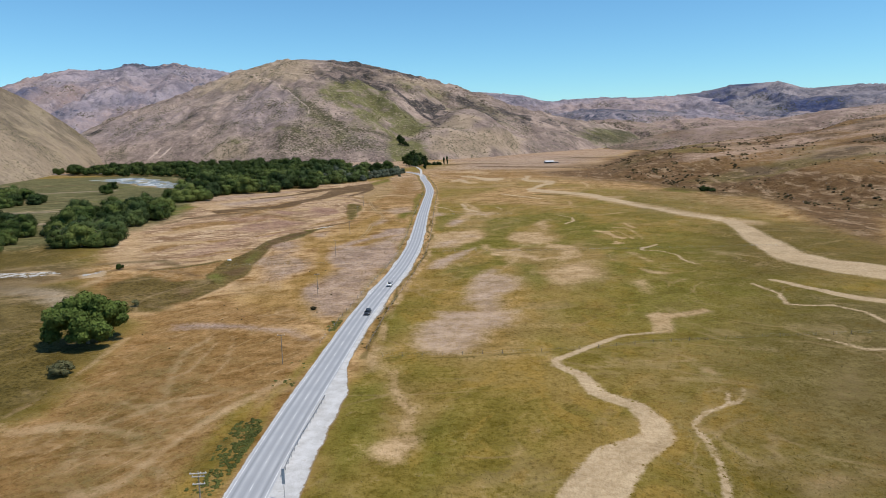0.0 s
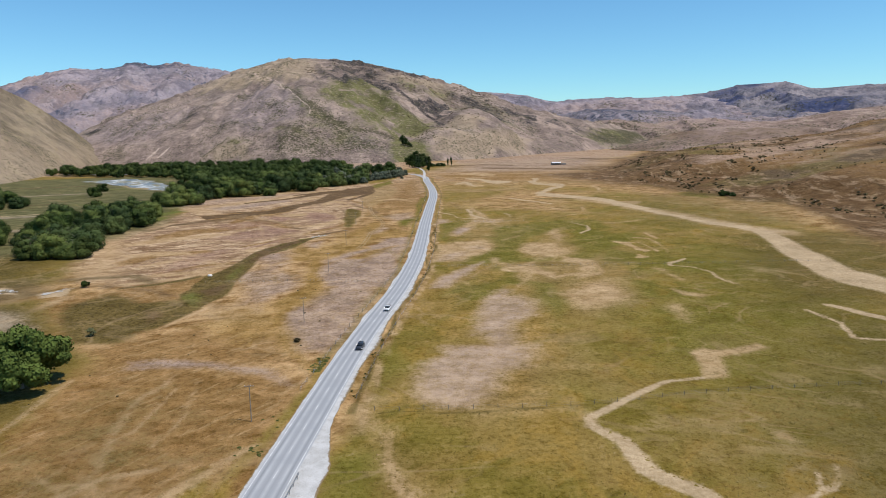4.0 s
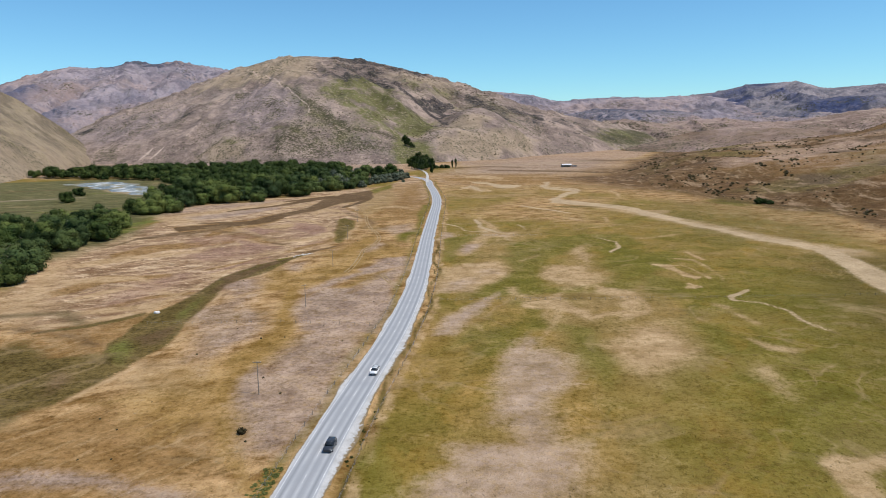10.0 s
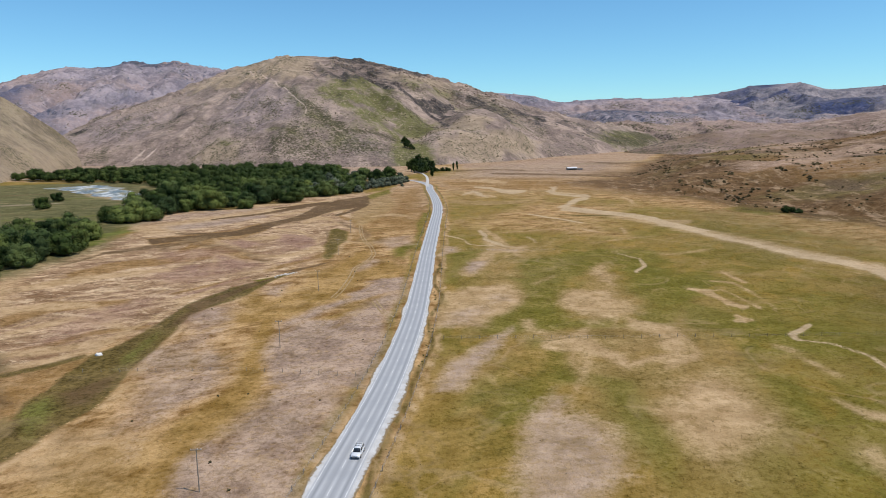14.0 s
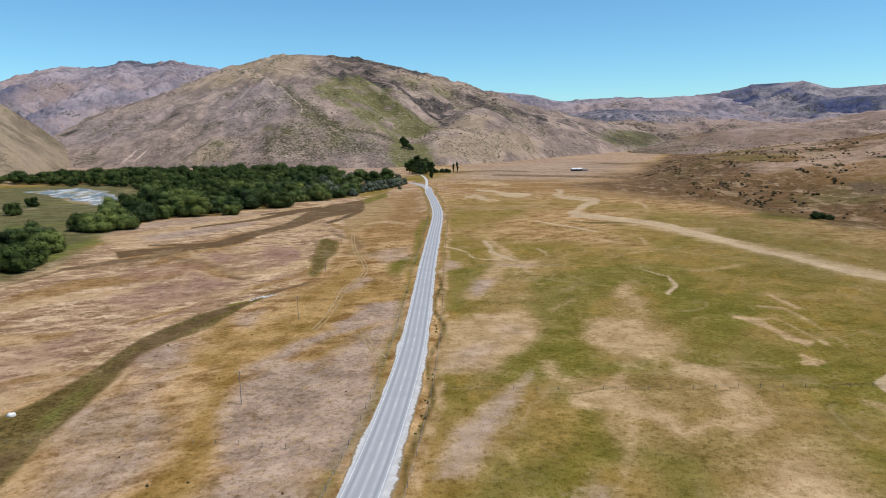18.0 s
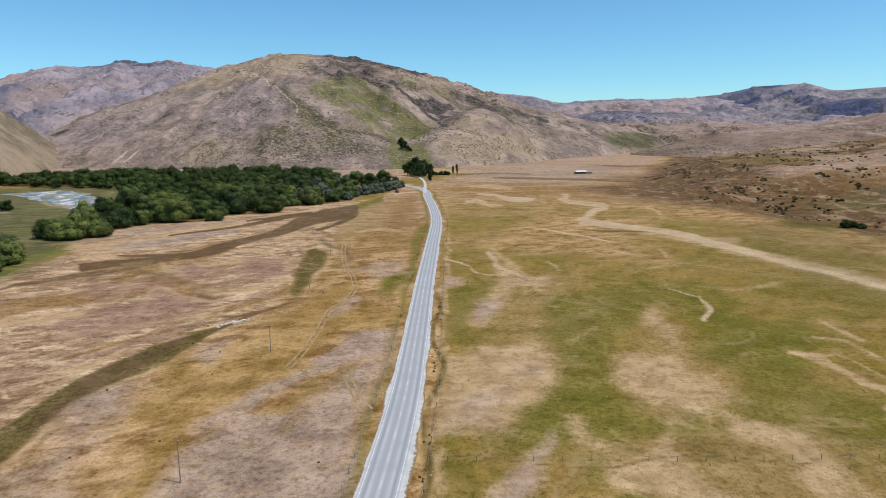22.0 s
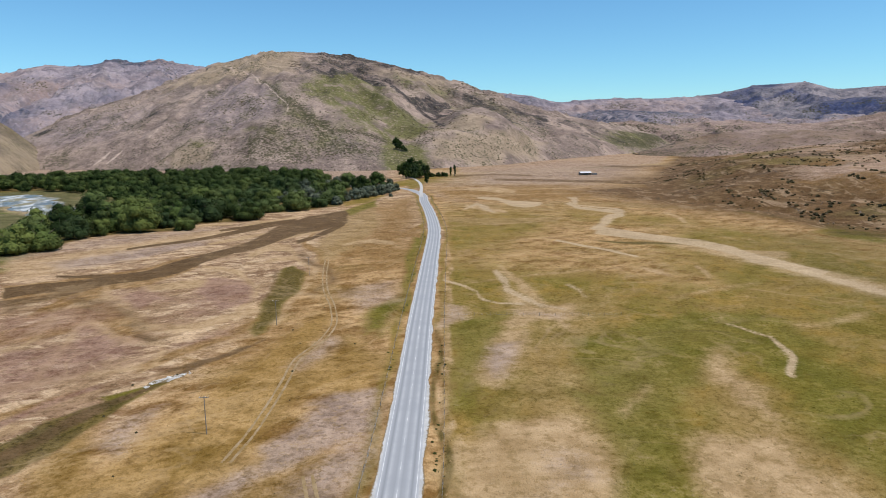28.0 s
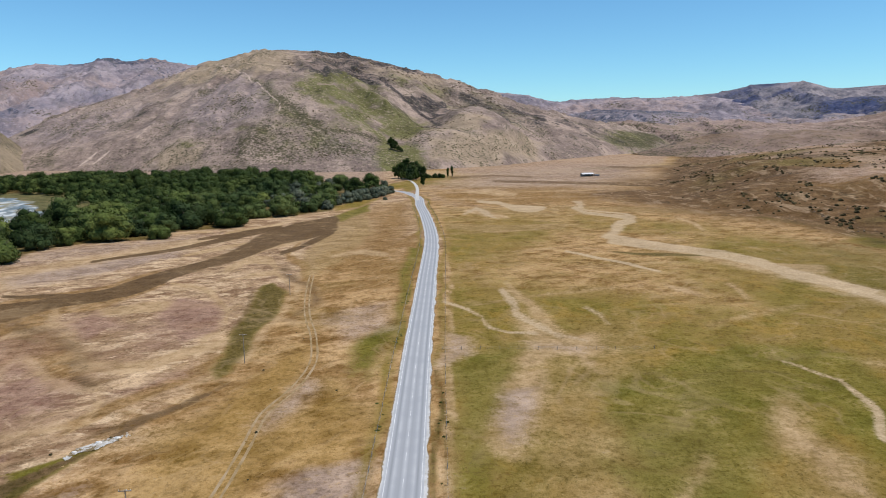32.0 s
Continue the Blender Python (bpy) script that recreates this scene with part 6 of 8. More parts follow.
def main_covers(x, y, z, v, u):
    n, m = fbm(x / 90, y / 120, 4, 205), fbm(x / 45, y / 70, 4, 209)
    xw, yw = x + 50 * (fbm(x / 55, y / 80, 3, 213) - 0.5), y + 90 * (fbm(x / 60, y / 90, 3, 217) - 0.5)
    area = lambda pts, soft: hill_area(xw, yw, pts, soft)
    line = lambda pts, soft: strip_mask(0.6 * x + 0.4 * xw, 0.6 * y + 0.4 * yw, pts, soft)
    top = np.maximum
    g = 1.0 * area([(-275, 1930), (-180, 2150), (-110, 2020), (-60, 1860), (20, 1850), (34, 1726), (-60, 1620), (-140, 1605), (-190, 1700), (-240, 1727)], 45) * (2.4 * m - 0.18)
    g = top(g, 1.0 * area([(-70, 1430), (-80, 1560), (-30, 1600), (15, 1560), (10, 1450)], 20))
    g = top(g, 0.95 * line([(-46, 1435, 60), (-54, 1500, 66), (-65, 1580, 40), (-100, 1640, 24)], 18))
    g = top(g, 0.62 * line([(-390, 1933, 30), (-319, 1763, 36), (-265, 1647, 40), (-200, 1590, 40)], 24))
    g = top(g, 0.60 * area([(-270, 1640), (-90, 1580), (-75, 1470), (-170, 1440), (-260, 1500)], 40) * (0.3 + m))
    g = top(g, 0.75 * area([(-465, 1590), (-415, 1565), (-430, 1545), (-470, 1560)], 16))
    g = top(g, 0.75 * line([(-344, 1595, 16), (-267, 1549, 18)], 12))
    g = top(g, 0.85 * area([(480, 2170), (560, 2330), (660, 2450), (760, 2600), (790, 2450), (713, 2330), (600, 2180)], 40) * (0.5 + n))
    g = top(g, 0.62 * area([(40, 2060), (150, 2300), (320, 2230), (270, 2000), (130, 1930)], 50) * (0.3 + 1.2 * m))
    g = top(g, 0.60 * area([(-130, 2060), (-60, 2280), (120, 2300), (60, 2090), (-40, 2050)], 50) * (0.2 + 1.2 * m))
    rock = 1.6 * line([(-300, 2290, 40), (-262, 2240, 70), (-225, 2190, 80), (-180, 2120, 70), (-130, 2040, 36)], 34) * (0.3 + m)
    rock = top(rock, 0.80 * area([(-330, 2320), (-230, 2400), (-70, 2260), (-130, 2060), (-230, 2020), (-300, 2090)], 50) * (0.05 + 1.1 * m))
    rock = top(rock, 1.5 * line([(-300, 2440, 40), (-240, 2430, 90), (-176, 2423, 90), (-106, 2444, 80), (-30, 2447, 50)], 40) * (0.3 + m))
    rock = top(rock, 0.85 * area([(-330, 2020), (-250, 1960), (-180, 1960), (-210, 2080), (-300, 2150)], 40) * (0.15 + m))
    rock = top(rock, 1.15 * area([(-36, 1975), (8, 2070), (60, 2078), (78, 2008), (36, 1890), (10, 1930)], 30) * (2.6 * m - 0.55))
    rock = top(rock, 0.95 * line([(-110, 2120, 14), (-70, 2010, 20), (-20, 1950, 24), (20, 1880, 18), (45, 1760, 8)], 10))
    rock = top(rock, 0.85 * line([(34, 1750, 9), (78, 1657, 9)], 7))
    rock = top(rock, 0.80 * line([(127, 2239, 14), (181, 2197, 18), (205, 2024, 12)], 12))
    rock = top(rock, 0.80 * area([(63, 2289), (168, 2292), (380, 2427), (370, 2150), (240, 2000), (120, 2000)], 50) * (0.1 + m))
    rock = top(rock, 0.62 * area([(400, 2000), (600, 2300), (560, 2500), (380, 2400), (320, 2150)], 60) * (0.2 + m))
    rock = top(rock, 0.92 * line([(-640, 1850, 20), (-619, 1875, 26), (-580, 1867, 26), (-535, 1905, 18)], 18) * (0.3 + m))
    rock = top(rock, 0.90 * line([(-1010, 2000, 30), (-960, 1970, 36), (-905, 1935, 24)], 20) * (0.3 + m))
    scrub = 0.27 + 0.8 * (m - 0.5)
    for pts in ([(-302, 1734, 20), (-239, 1640, 24), (-182, 1579, 22), (-134, 1577, 18), (-92, 1581, 16)], [(-131, 2018, 12), (-80, 1875, 14), (-33, 1840, 16), (12, 1743, 16)],
                [(-269, 1641, 14), (-206, 1574, 16), (-166, 1529, 16), (-120, 1480, 14)], [(-390, 1933, 10), (-319, 1763, 12), (-265, 1647, 14)],
                [(-335, 1467, 4), (-321, 1502, 8), (-308, 1526, 12), (-265, 1542, 14)], [(-250, 1560, 8), (-225, 1500, 8), (-205, 1450, 8)], [(-310, 1690, 8), (-290, 1620, 8), (-262, 1570, 8)], [(-511, 1541, 8), (-482, 1569, 10), (-460, 1582, 8)]):
        scrub = top(scrub, 0.74 * line([(px, py, 1.6 * w) for px, py, w in pts], 16))
    scrub = top(scrub, 0.64 * area([(-350, 1683), (-261, 1624), (-168, 1580), (-86, 1565), (-71, 1457), (-121, 1431), (-260, 1430), (-340, 1480)], 40) * (0.35 + m))
    scrub = top(scrub, 0.66 * area([(480, 2170), (560, 2330), (660, 2450), (760, 2600), (800, 2450), (720, 2330), (600, 2170)], 40) * (0.45 + m))
    scrub = top(scrub, 0.50 * area([(20, 1589), (173, 1718), (330, 1990), (226, 1711), (105, 1556), (18, 1501)], 20) * (0.3 + m))
    track = line([(-600, 2210, 3), (-564, 2189, 4), (-493, 2103, 4), (-428, 1993, 5), (-389, 1913, 5), (-356, 1824, 5), (-317, 1755, 5), (-284, 1690, 4), (-277, 1644, 3)], 4) * 0.85
    for pts, a in (([(-650, 1606, 5), (-640, 1630, 8), (-634, 1645, 4)], 1.0), ([(-622, 1600, 4), (-612, 1625, 7), (-606, 1640, 4)], 1.0), ([(-690, 1600, 3), (-672, 1650, 4), (-660, 1690, 3)], 0.7),
                   ([(-337, 1465, 4), (-325, 1498, 5)], 0.7), ([(-560, 1667, 3), (-555, 1723, 5)], 0.8), ([(-150, 1660, 4), (-115, 1640, 5), (-85, 1620, 4)], 0.7)):
        track = top(track, a * line(pts, 4))
    one = area([(-516, 1880), (-415, 1950), (-305, 1740), (-340, 1640), (-409, 1600), (-530, 1740)], 50) * 1.1
    one = top(one, 0.75 * area([(-900, 2050), (-761, 2000), (-640, 1890), (-640, 1700), (-760, 1700), (-900, 1850)], 70))
    one = top(one, 0.8 * area([(-170, 1570), (-85, 1555), (-70, 1450), (-130, 1430), (-180, 1500)], 30) * (0.4 + m)) + 0.9 * (n - 0.5)
    two = area([(-730, 2200), (-600, 2330), (-470, 2440), (-380, 2420), (-330, 2000), (-397, 1964), (-450, 2029), (-516, 1960)], 50)
    two = top(two, area([(-70, 1680), (11, 1715), (60, 1760), (101, 1775), (162, 1815), (120, 1690), (31, 1630), (-40, 1615)], 16))
    two = top(two, 0.9 * area([(20, 1595), (61, 1640), (173, 1720), (324, 1996), (226, 1705), (105, 1550), (18, 1500)], 16))
    two = top(two, 0.9 * area([(-150, 2240), (-60, 2400), (60, 2430), (80, 2250), (-60, 2120)], 50))
    two = top(two, 0.9 * area([(-520, 1530), (-485, 1575), (-400, 1545), (-380, 1480)], 16))
    return g, rock, track, scrub, one, two, np.clip(two, 0, 1), 0 * n


MAIN_CREST = [(-1140, 2110, 30), (-1074, 2150, 70), (-954, 2218, 142), (-813, 2292, 197), (-664, 2351, 259), (-590, 2378, 288), (-540, 2396, 305), (-490, 2414, 317), (-439, 2430, 321),
              (-370, 2450, 321), (-299, 2470, 317), (-225, 2474, 309), (-151, 2478, 294), (-77, 2482, 275), (-2, 2486, 257), (73, 2490, 236), (149, 2494, 213), (226, 2498, 188),
              (304, 2510, 161), (385, 2532, 141), (468, 2553, 121), (573, 2579, 101), (682, 2605, 82), (793, 2632, 55), (880, 2655, 5)]
MAIN_FOOT = [(-1000, 1760, -6), (-802, 1640, -4), (-531, 1540, -4), (-396, 1480, -4), (-272, 1420, -4), (-170, 1420, -4), (-66, 1425, -4), (-4, 1450, -4), (63, 1500, -4), (162, 1590, -4), (333, 1850, -4), (549, 2120, -5), (800, 2360, -6)]
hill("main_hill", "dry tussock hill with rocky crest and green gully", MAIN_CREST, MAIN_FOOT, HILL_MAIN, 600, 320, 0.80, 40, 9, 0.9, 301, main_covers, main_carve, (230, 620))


def dry_covers(seed, green=0.0, rock=0.30, scrub=0.33, rosy=0.4, dusk=0.0, patches=()):
    def made(x, y, z, v, u):
        n, m, w = fbm(x / 420, y / 480, 4, seed), fbm(x / 120, y / 160, 4, seed + 4), fbm(x / 600, y / 500, 3, seed + 6)
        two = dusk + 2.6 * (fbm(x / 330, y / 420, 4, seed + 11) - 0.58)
        # patches: shade on the blue ranges put into the slopes' colour
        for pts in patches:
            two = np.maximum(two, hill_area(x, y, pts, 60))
        return green * n * 2, rock + 1.3 * (n - 0.5) + 0.22 * sstep(0.85, 1.0, v), 0.02 + 0.9 * (fbm(x / 140, y / 60, 4, seed + 9) - 0.5), scrub + 0.8 * (m - 0.5), rosy + 2.0 * (w - 0.5), two, 0.5 + 0 * n, 0 * n
    return made


hill("left_hill", "straw-coloured bare hill beside the river flat", [(-620, 560, 4), (-800, 900, 120), (-900, 1300, 175), (-905, 1500, 140), (-895, 1640, 108), (-868, 1745, 60), (-848, 1835, 10), (-840, 1880, -6)],
     [(-560, 520, -4), (-545, 780, -4), (-600, 1080, -4), (-680, 1300, -4), (-745, 1540, -4), (-785, 1690, -4), (-815, 1810, -4), (-830, 1890, -6)], HILL_LEFT, 260, 120, 0.85, 26, 2, -0.35, 331, dry_covers(341, 0.25, 0.05, 0.24, 0.1, 0.4), gully=(150, 260))
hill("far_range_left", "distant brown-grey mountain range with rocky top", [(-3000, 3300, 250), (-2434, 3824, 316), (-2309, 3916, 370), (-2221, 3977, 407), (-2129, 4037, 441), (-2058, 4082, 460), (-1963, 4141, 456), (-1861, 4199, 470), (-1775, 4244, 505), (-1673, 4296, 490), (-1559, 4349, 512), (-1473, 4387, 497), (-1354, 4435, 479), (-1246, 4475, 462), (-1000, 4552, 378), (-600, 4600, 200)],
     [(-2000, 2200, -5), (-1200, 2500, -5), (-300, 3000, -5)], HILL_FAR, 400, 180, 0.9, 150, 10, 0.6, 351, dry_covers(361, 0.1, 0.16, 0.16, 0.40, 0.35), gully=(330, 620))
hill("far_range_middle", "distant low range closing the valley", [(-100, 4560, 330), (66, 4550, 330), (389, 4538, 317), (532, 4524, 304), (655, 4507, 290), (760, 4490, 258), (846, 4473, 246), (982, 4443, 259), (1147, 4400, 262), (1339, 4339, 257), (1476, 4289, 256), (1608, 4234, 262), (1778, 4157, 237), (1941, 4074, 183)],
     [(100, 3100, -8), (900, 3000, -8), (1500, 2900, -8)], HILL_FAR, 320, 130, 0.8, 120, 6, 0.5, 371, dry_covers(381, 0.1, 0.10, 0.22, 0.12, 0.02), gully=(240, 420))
hill("far_range_right", "distant mountain range, haze and slope shade painted blue-grey", [(1300, 4520, 190), (1389, 4489, 223), (1547, 4433, 250), (1668, 4384, 273), (1772, 4340, 282), (1870, 4293, 304), (1952, 4252, 323), (2085, 4182, 327), (2173, 4131, 331), (2236, 4094, 309), (2299, 4057, 281), (2379, 4004, 286), (2504, 3916, 293), (2650, 3806, 284), (2900, 3600, 240)],
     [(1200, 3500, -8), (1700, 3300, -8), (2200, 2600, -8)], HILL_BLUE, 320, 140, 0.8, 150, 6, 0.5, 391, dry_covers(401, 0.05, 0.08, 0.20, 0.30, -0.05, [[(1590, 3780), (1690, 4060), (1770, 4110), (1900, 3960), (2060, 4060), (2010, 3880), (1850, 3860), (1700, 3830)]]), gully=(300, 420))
hill("middle_range_right", "scrubby middle-distance range with shade and haze painted dark blue", [(1450, 3880, 120), (1527, 3859, 137), (1674, 3780, 161), (1811, 3696, 172), (1957, 3594, 196), (2089, 3489, 213), (2172, 3416, 222), (2287, 3306, 227), (2500, 3100, 220)],
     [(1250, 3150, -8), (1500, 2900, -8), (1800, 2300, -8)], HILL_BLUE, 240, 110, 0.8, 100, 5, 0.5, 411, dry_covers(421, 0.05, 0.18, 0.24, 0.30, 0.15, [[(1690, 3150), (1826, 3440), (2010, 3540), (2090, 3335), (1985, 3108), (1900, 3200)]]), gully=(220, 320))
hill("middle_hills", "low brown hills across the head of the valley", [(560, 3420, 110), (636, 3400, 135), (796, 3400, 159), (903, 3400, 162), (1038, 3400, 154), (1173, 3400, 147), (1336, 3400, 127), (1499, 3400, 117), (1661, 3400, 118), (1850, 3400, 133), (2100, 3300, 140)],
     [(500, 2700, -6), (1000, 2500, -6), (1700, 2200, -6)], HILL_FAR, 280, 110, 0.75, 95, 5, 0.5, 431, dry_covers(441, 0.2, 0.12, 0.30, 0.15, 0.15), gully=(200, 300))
hill("near_spurs", "rolling brown spurs at the valley head", [(660, 2920, 70), (719, 2900, 98), (810, 2900, 104), (947, 2900, 82), (1061, 2900, 95), (1197, 2900, 100), (1336, 2900, 88), (1451, 2900, 76), (1700, 2800, 90)],
     [(700, 2450, -5), (950, 2300, -5), (1350, 2000, -5)], HILL_PINK, 240, 100, 0.75, 75, 4, 0.5, 451, dry_covers(461, 0.3, 0.14, 0.34, 0.60, 0.35), gully=(150, 220))

hill("pink_ridge", "long pinkish dry ridge above the foothill", [(560, 2060, 5), (700, 2090, 36), (798, 2100, 52), (890, 2100, 66), (944, 2100, 74), (1060, 2100, 78), (1150, 2100, 90), (1250, 2100, 105), (1340, 2100, 115), (1700, 2050, 150), (2400, 1900, 190)],
     [(560, 1880, -6), (800, 1640, -6), (1200, 1400, -6), (2000, 1000, -6)], HILL_PINK, 360, 150, 0.8, 66, 4, 0.5, 471, dry_covers(481, 0.25, 0.12, 0.32, 0.6, 0.28), gully=(130, 200))


# ---- trees and shrubs ----
def ball(rings=5, sides=8):
    """A rough unit ball: points and triangles."""
    pts, tris = [(0, 0, 1)], []
    for r in range(1, rings):
        a = math.pi * r / rings
        pts += [(math.sin(a) * math.cos(2 * math.pi * (s + 0.5 * (r % 2)) / sides), math.sin(a) * math.sin(2 * math.pi * (s + 0.5 * (r % 2)) / sides), math.cos(a)) for s in range(sides)]
    pts.append((0, 0, -1))
    end = len(pts) - 1
    for s in range(sides):
        n = (s + 1) % sides
        tris.append((0, 1 + s, 1 + n))
        for r in range(rings - 2):
            p, q = 1 + r * sides, 1 + (r + 1) * sides
            tris += [(p + s, q + s, q + n), (p + s, q + n, p + n)]
        tris.append((end, 1 + (rings - 2) * sides + n, 1 + (rings - 2) * sides + s))
    return np.array(pts, float), np.array(tris)


BALL = ball()


def crown_arrays(rng, radius, height, base, lobes, leaves, leaf, flat=0.72, tall=False, puff=0.0):
    """A crown of overlapping lobes, each clothed in leaf clumps: vertices and triangles."""
    cen, rad = [], []
    for k in range(lobes):
        a, r = rng.uniform(0, 2 * math.pi), radius * math.sqrt(rng.uniform(0.03, 1.0)) * 0.80
        top = 1 - (r / radius) ** 2
        z = base + (height - base) * (0.14 + (0.74 * rng.uniform(0.10, 1.0)) * (0.30 + 0.70 * top))
        if tall:
            r, z = r * 0.35, base + (height - base) * rng.uniform(0.05, 0.92)
        cen.append((r * math.cos(a), r * math.sin(a), z))
        rad.append(radius * rng.uniform(0.72, 1.28) * (puff or max(0.26, 1.45 / math.sqrt(lobes))) * (0.9 if tall else 1.0))
    if not tall and base < 1 and radius > 5:
        for k in range(6):
            a = (k + rng.uniform(0, 0.6)) * math.pi / 3
            cen.append((0.62 * radius * math.cos(a), 0.62 * radius * math.sin(a), base + 0.20 * (height - base)))
            rad.append(radius * rng.uniform(0.30, 0.42))
    cen, rad = np.array(cen), np.array(rad)
    lobes = len(cen)
    verts, tris, n = [], [], 0
    for c, r in zip(cen, rad):
        jag = 0.80 + 0.22 * rng.random(len(BALL[0]))
        verts.append(BALL[0] * (r * 0.80 * jag)[:, None] * (1, 1, flat) + c)
        tris.append(BALL[1] + n)
        n += len(BALL[0])
    # unseen inner ball, added to keep light from passing through the crown
    if not tall and 2.5 < radius < 11.5:
        core = BALL[0] * (radius * 0.5, radius * 0.5, (height - base) * 0.24) * (0.8 + 0.35 * rng.random(len(BALL[0])))[:, None] + (0, 0, base + (height - base) * 0.42)
        verts.append(core)
        tris.append(BALL[1] + n)
        n += len(core)
    pick = rng.choice(lobes, leaves, p=rad**2 / (rad**2).sum())
    d = rng.normal(size=(leaves, 3))
    d[:, 2] = np.where(d[:, 2] < 0, d[:, 2] * 0.7, d[:, 2])
    d /= np.linalg.norm(d, axis=1)[:, None]
    p = cen[pick] + d * (rad[pick] * (rng.uniform(0.82, 1.20, leaves) if puff else rng.uniform(0.82, 1.16, leaves)))[:, None] * (1, 1, flat)
    # leave out clumps that lie deep in another lobe
    deep = np.zeros(leaves, bool)
    for c, r in zip(cen, rad):
        deep |= (((p - c) / (1, 1, flat)) ** 2).sum(1) < (0.78 * r) ** 2
    p, d = p[~deep], d[~deep]
    p[:, 2] = np.maximum(p[:, 2], 0.25)
    m = len(p)
    nrm = d + rng.normal(size=(m, 3)) * (0.16 if puff and base < 1.5 else 0.35)
    nrm /= np.linalg.norm(nrm, axis=1)[:, None]
    t1 = np.cross(nrm, rng.normal(size=(m, 3)))
    t1 /= np.linalg.norm(t1, axis=1)[:, None]
    t2 = np.cross(nrm, t1)
    s = leaf * rng.uniform(0.6, 1.4, m)[:, None]
    quad = np.stack([p - t1 * s, p - t2 * s * 0.7, p + t1 * s, p + t2 * s * 0.7], 1).reshape(-1, 3)
    i = np.arange(m)[:, None] * 4 + n
    verts.append(quad)
    tris.append(np.concatenate([i + (0, 1, 2), i + (0, 2, 3)]))
    return np.concatenate(verts), np.concatenate(tris)


def trunk_mesh(rng, height, radius, spread):
    bm = bmesh.new()
    lean = Vector((rng.uniform(-0.6, 0.6), rng.uniform(-0.6, 0.6), height * 0.35))
    rod(bm, (0, 0, -0.4), lean, radius, radius * 0.7, 9)
    for k in range(5):
        a = k * 1.26 + rng.uniform(0, 0.7)
        elbow = lean + Vector((math.cos(a) * spread * 0.3, math.sin(a) * spread * 0.3, height * 0.16))
        tip = elbow + Vector((math.cos(a) * spread * 0.35, math.sin(a) * spread * 0.35, height * 0.2))
        rod(bm, lean * 0.96, elbow, radius * 0.5, radius * 0.3, 6)
        rod(bm, elbow, tip, radius * 0.3, radius * 0.1, 5)
    me = bpy.data.meshes.new("trunk")
    bm.to_mesh(me)
    bm.free()
    me.materials.append(BARK)
    return me


def tree(seed, radius, height, leaves, leaf, material, label, lobes=16, base=0.8, name="willow_tree", tall=False, flat=0.72, puff=0.0):
    rng = np.random.default_rng(seed)
    top = tagged(new(name), label, "tree")
    part("trunk", trunk_mesh(rng, height, 0.035 * height, radius), BARK, top)
    v, f = crown_arrays(rng, radius, height, base, lobes, leaves, leaf, flat, tall, puff)
    part("crown", mesh_from("crown", v, f, material, False), material, top)
    return top


def stand(ob, x, y, turn=0.0, size=1.0, sink=0.05):
    ob.matrix_basis = pose(x, y, floor_at(x, y) - sink, rz=turn) @ Matrix.Diagonal((size, size, size, 1))
    return ob


def copy_stand(ob, x, y, turn, size, group, sink=0.05):
    c = copy_thing(ob, pose(x, y, floor_at(x, y) - sink, rz=turn))
    c.scale = (size, size, size)
    return tagged(c, group=group)


def fill(rng, outline, gap, tries):
    """Points inside an outline, no two nearer than gap."""
    xs, ys = [p[0] for p in outline], [p[1] for p in outline]
    pts = np.stack([rng.uniform(min(xs), max(xs), tries), rng.uniform(min(ys), max(ys), tries)], 1)
    pts = pts[area_reach(pts[:, 0], pts[:, 1], outline) > 0]
    kept = np.zeros((0, 2))
    for p in pts:
        if not len(kept) or ((kept - p) ** 2).sum(1).min() > gap * gap:
            kept = np.vstack([kept, p])
    return kept


big = tree(11, 12.2, 15.5, 26000, 0.42, LEAF_SUN, "large spreading green willow tree on dry grass", lobes=78, base=1.6, puff=0.17, flat=0.85)
stand(big, -101.5, 195.5)
grey = tree(12, 3.2, 3.4, 2200, 0.20, LEAF_PALE, "small pale grey-green bush beside a bare trail", lobes=22, base=0.5, name="bush", puff=0.32)
stand(grey, -95.6, 169)
small_dark = tree(13, 1.5, 3.2, 700, 0.22, LEAF_DARK, "dark scraggy shrub by the bare gravel", lobes=8, base=0.2, name="shrub")
stand(small_dark, -141.5, 307)
s1 = tree(14, 0.9, 1.3, 300, 0.14, SHRUB, "small dark shrub in dry grass", lobes=6, base=0.0, name="shrub")
stand(s1, -40.2, 229)
s2 = tree(15, 1.4, 2.6, 400, 0.18, LEAF_PALE, "thin grey shrub in the damp swale", lobes=6, base=0.1, name="shrub")
stand(s2, -106, 239)
bushes = tree(16, 4.6, 4.6, 2200, 0.35, LEAF_DARK, "dark round bush at the foot of the slope", lobes=14, base=0.0, name="bush")
stand(bushes, 268.5, 638)
copy_stand(bushes, 275, 635, 130, 0.7, "bushes at the foot of the slope")
tagged(bushes, group="bushes at the foot of the slope")

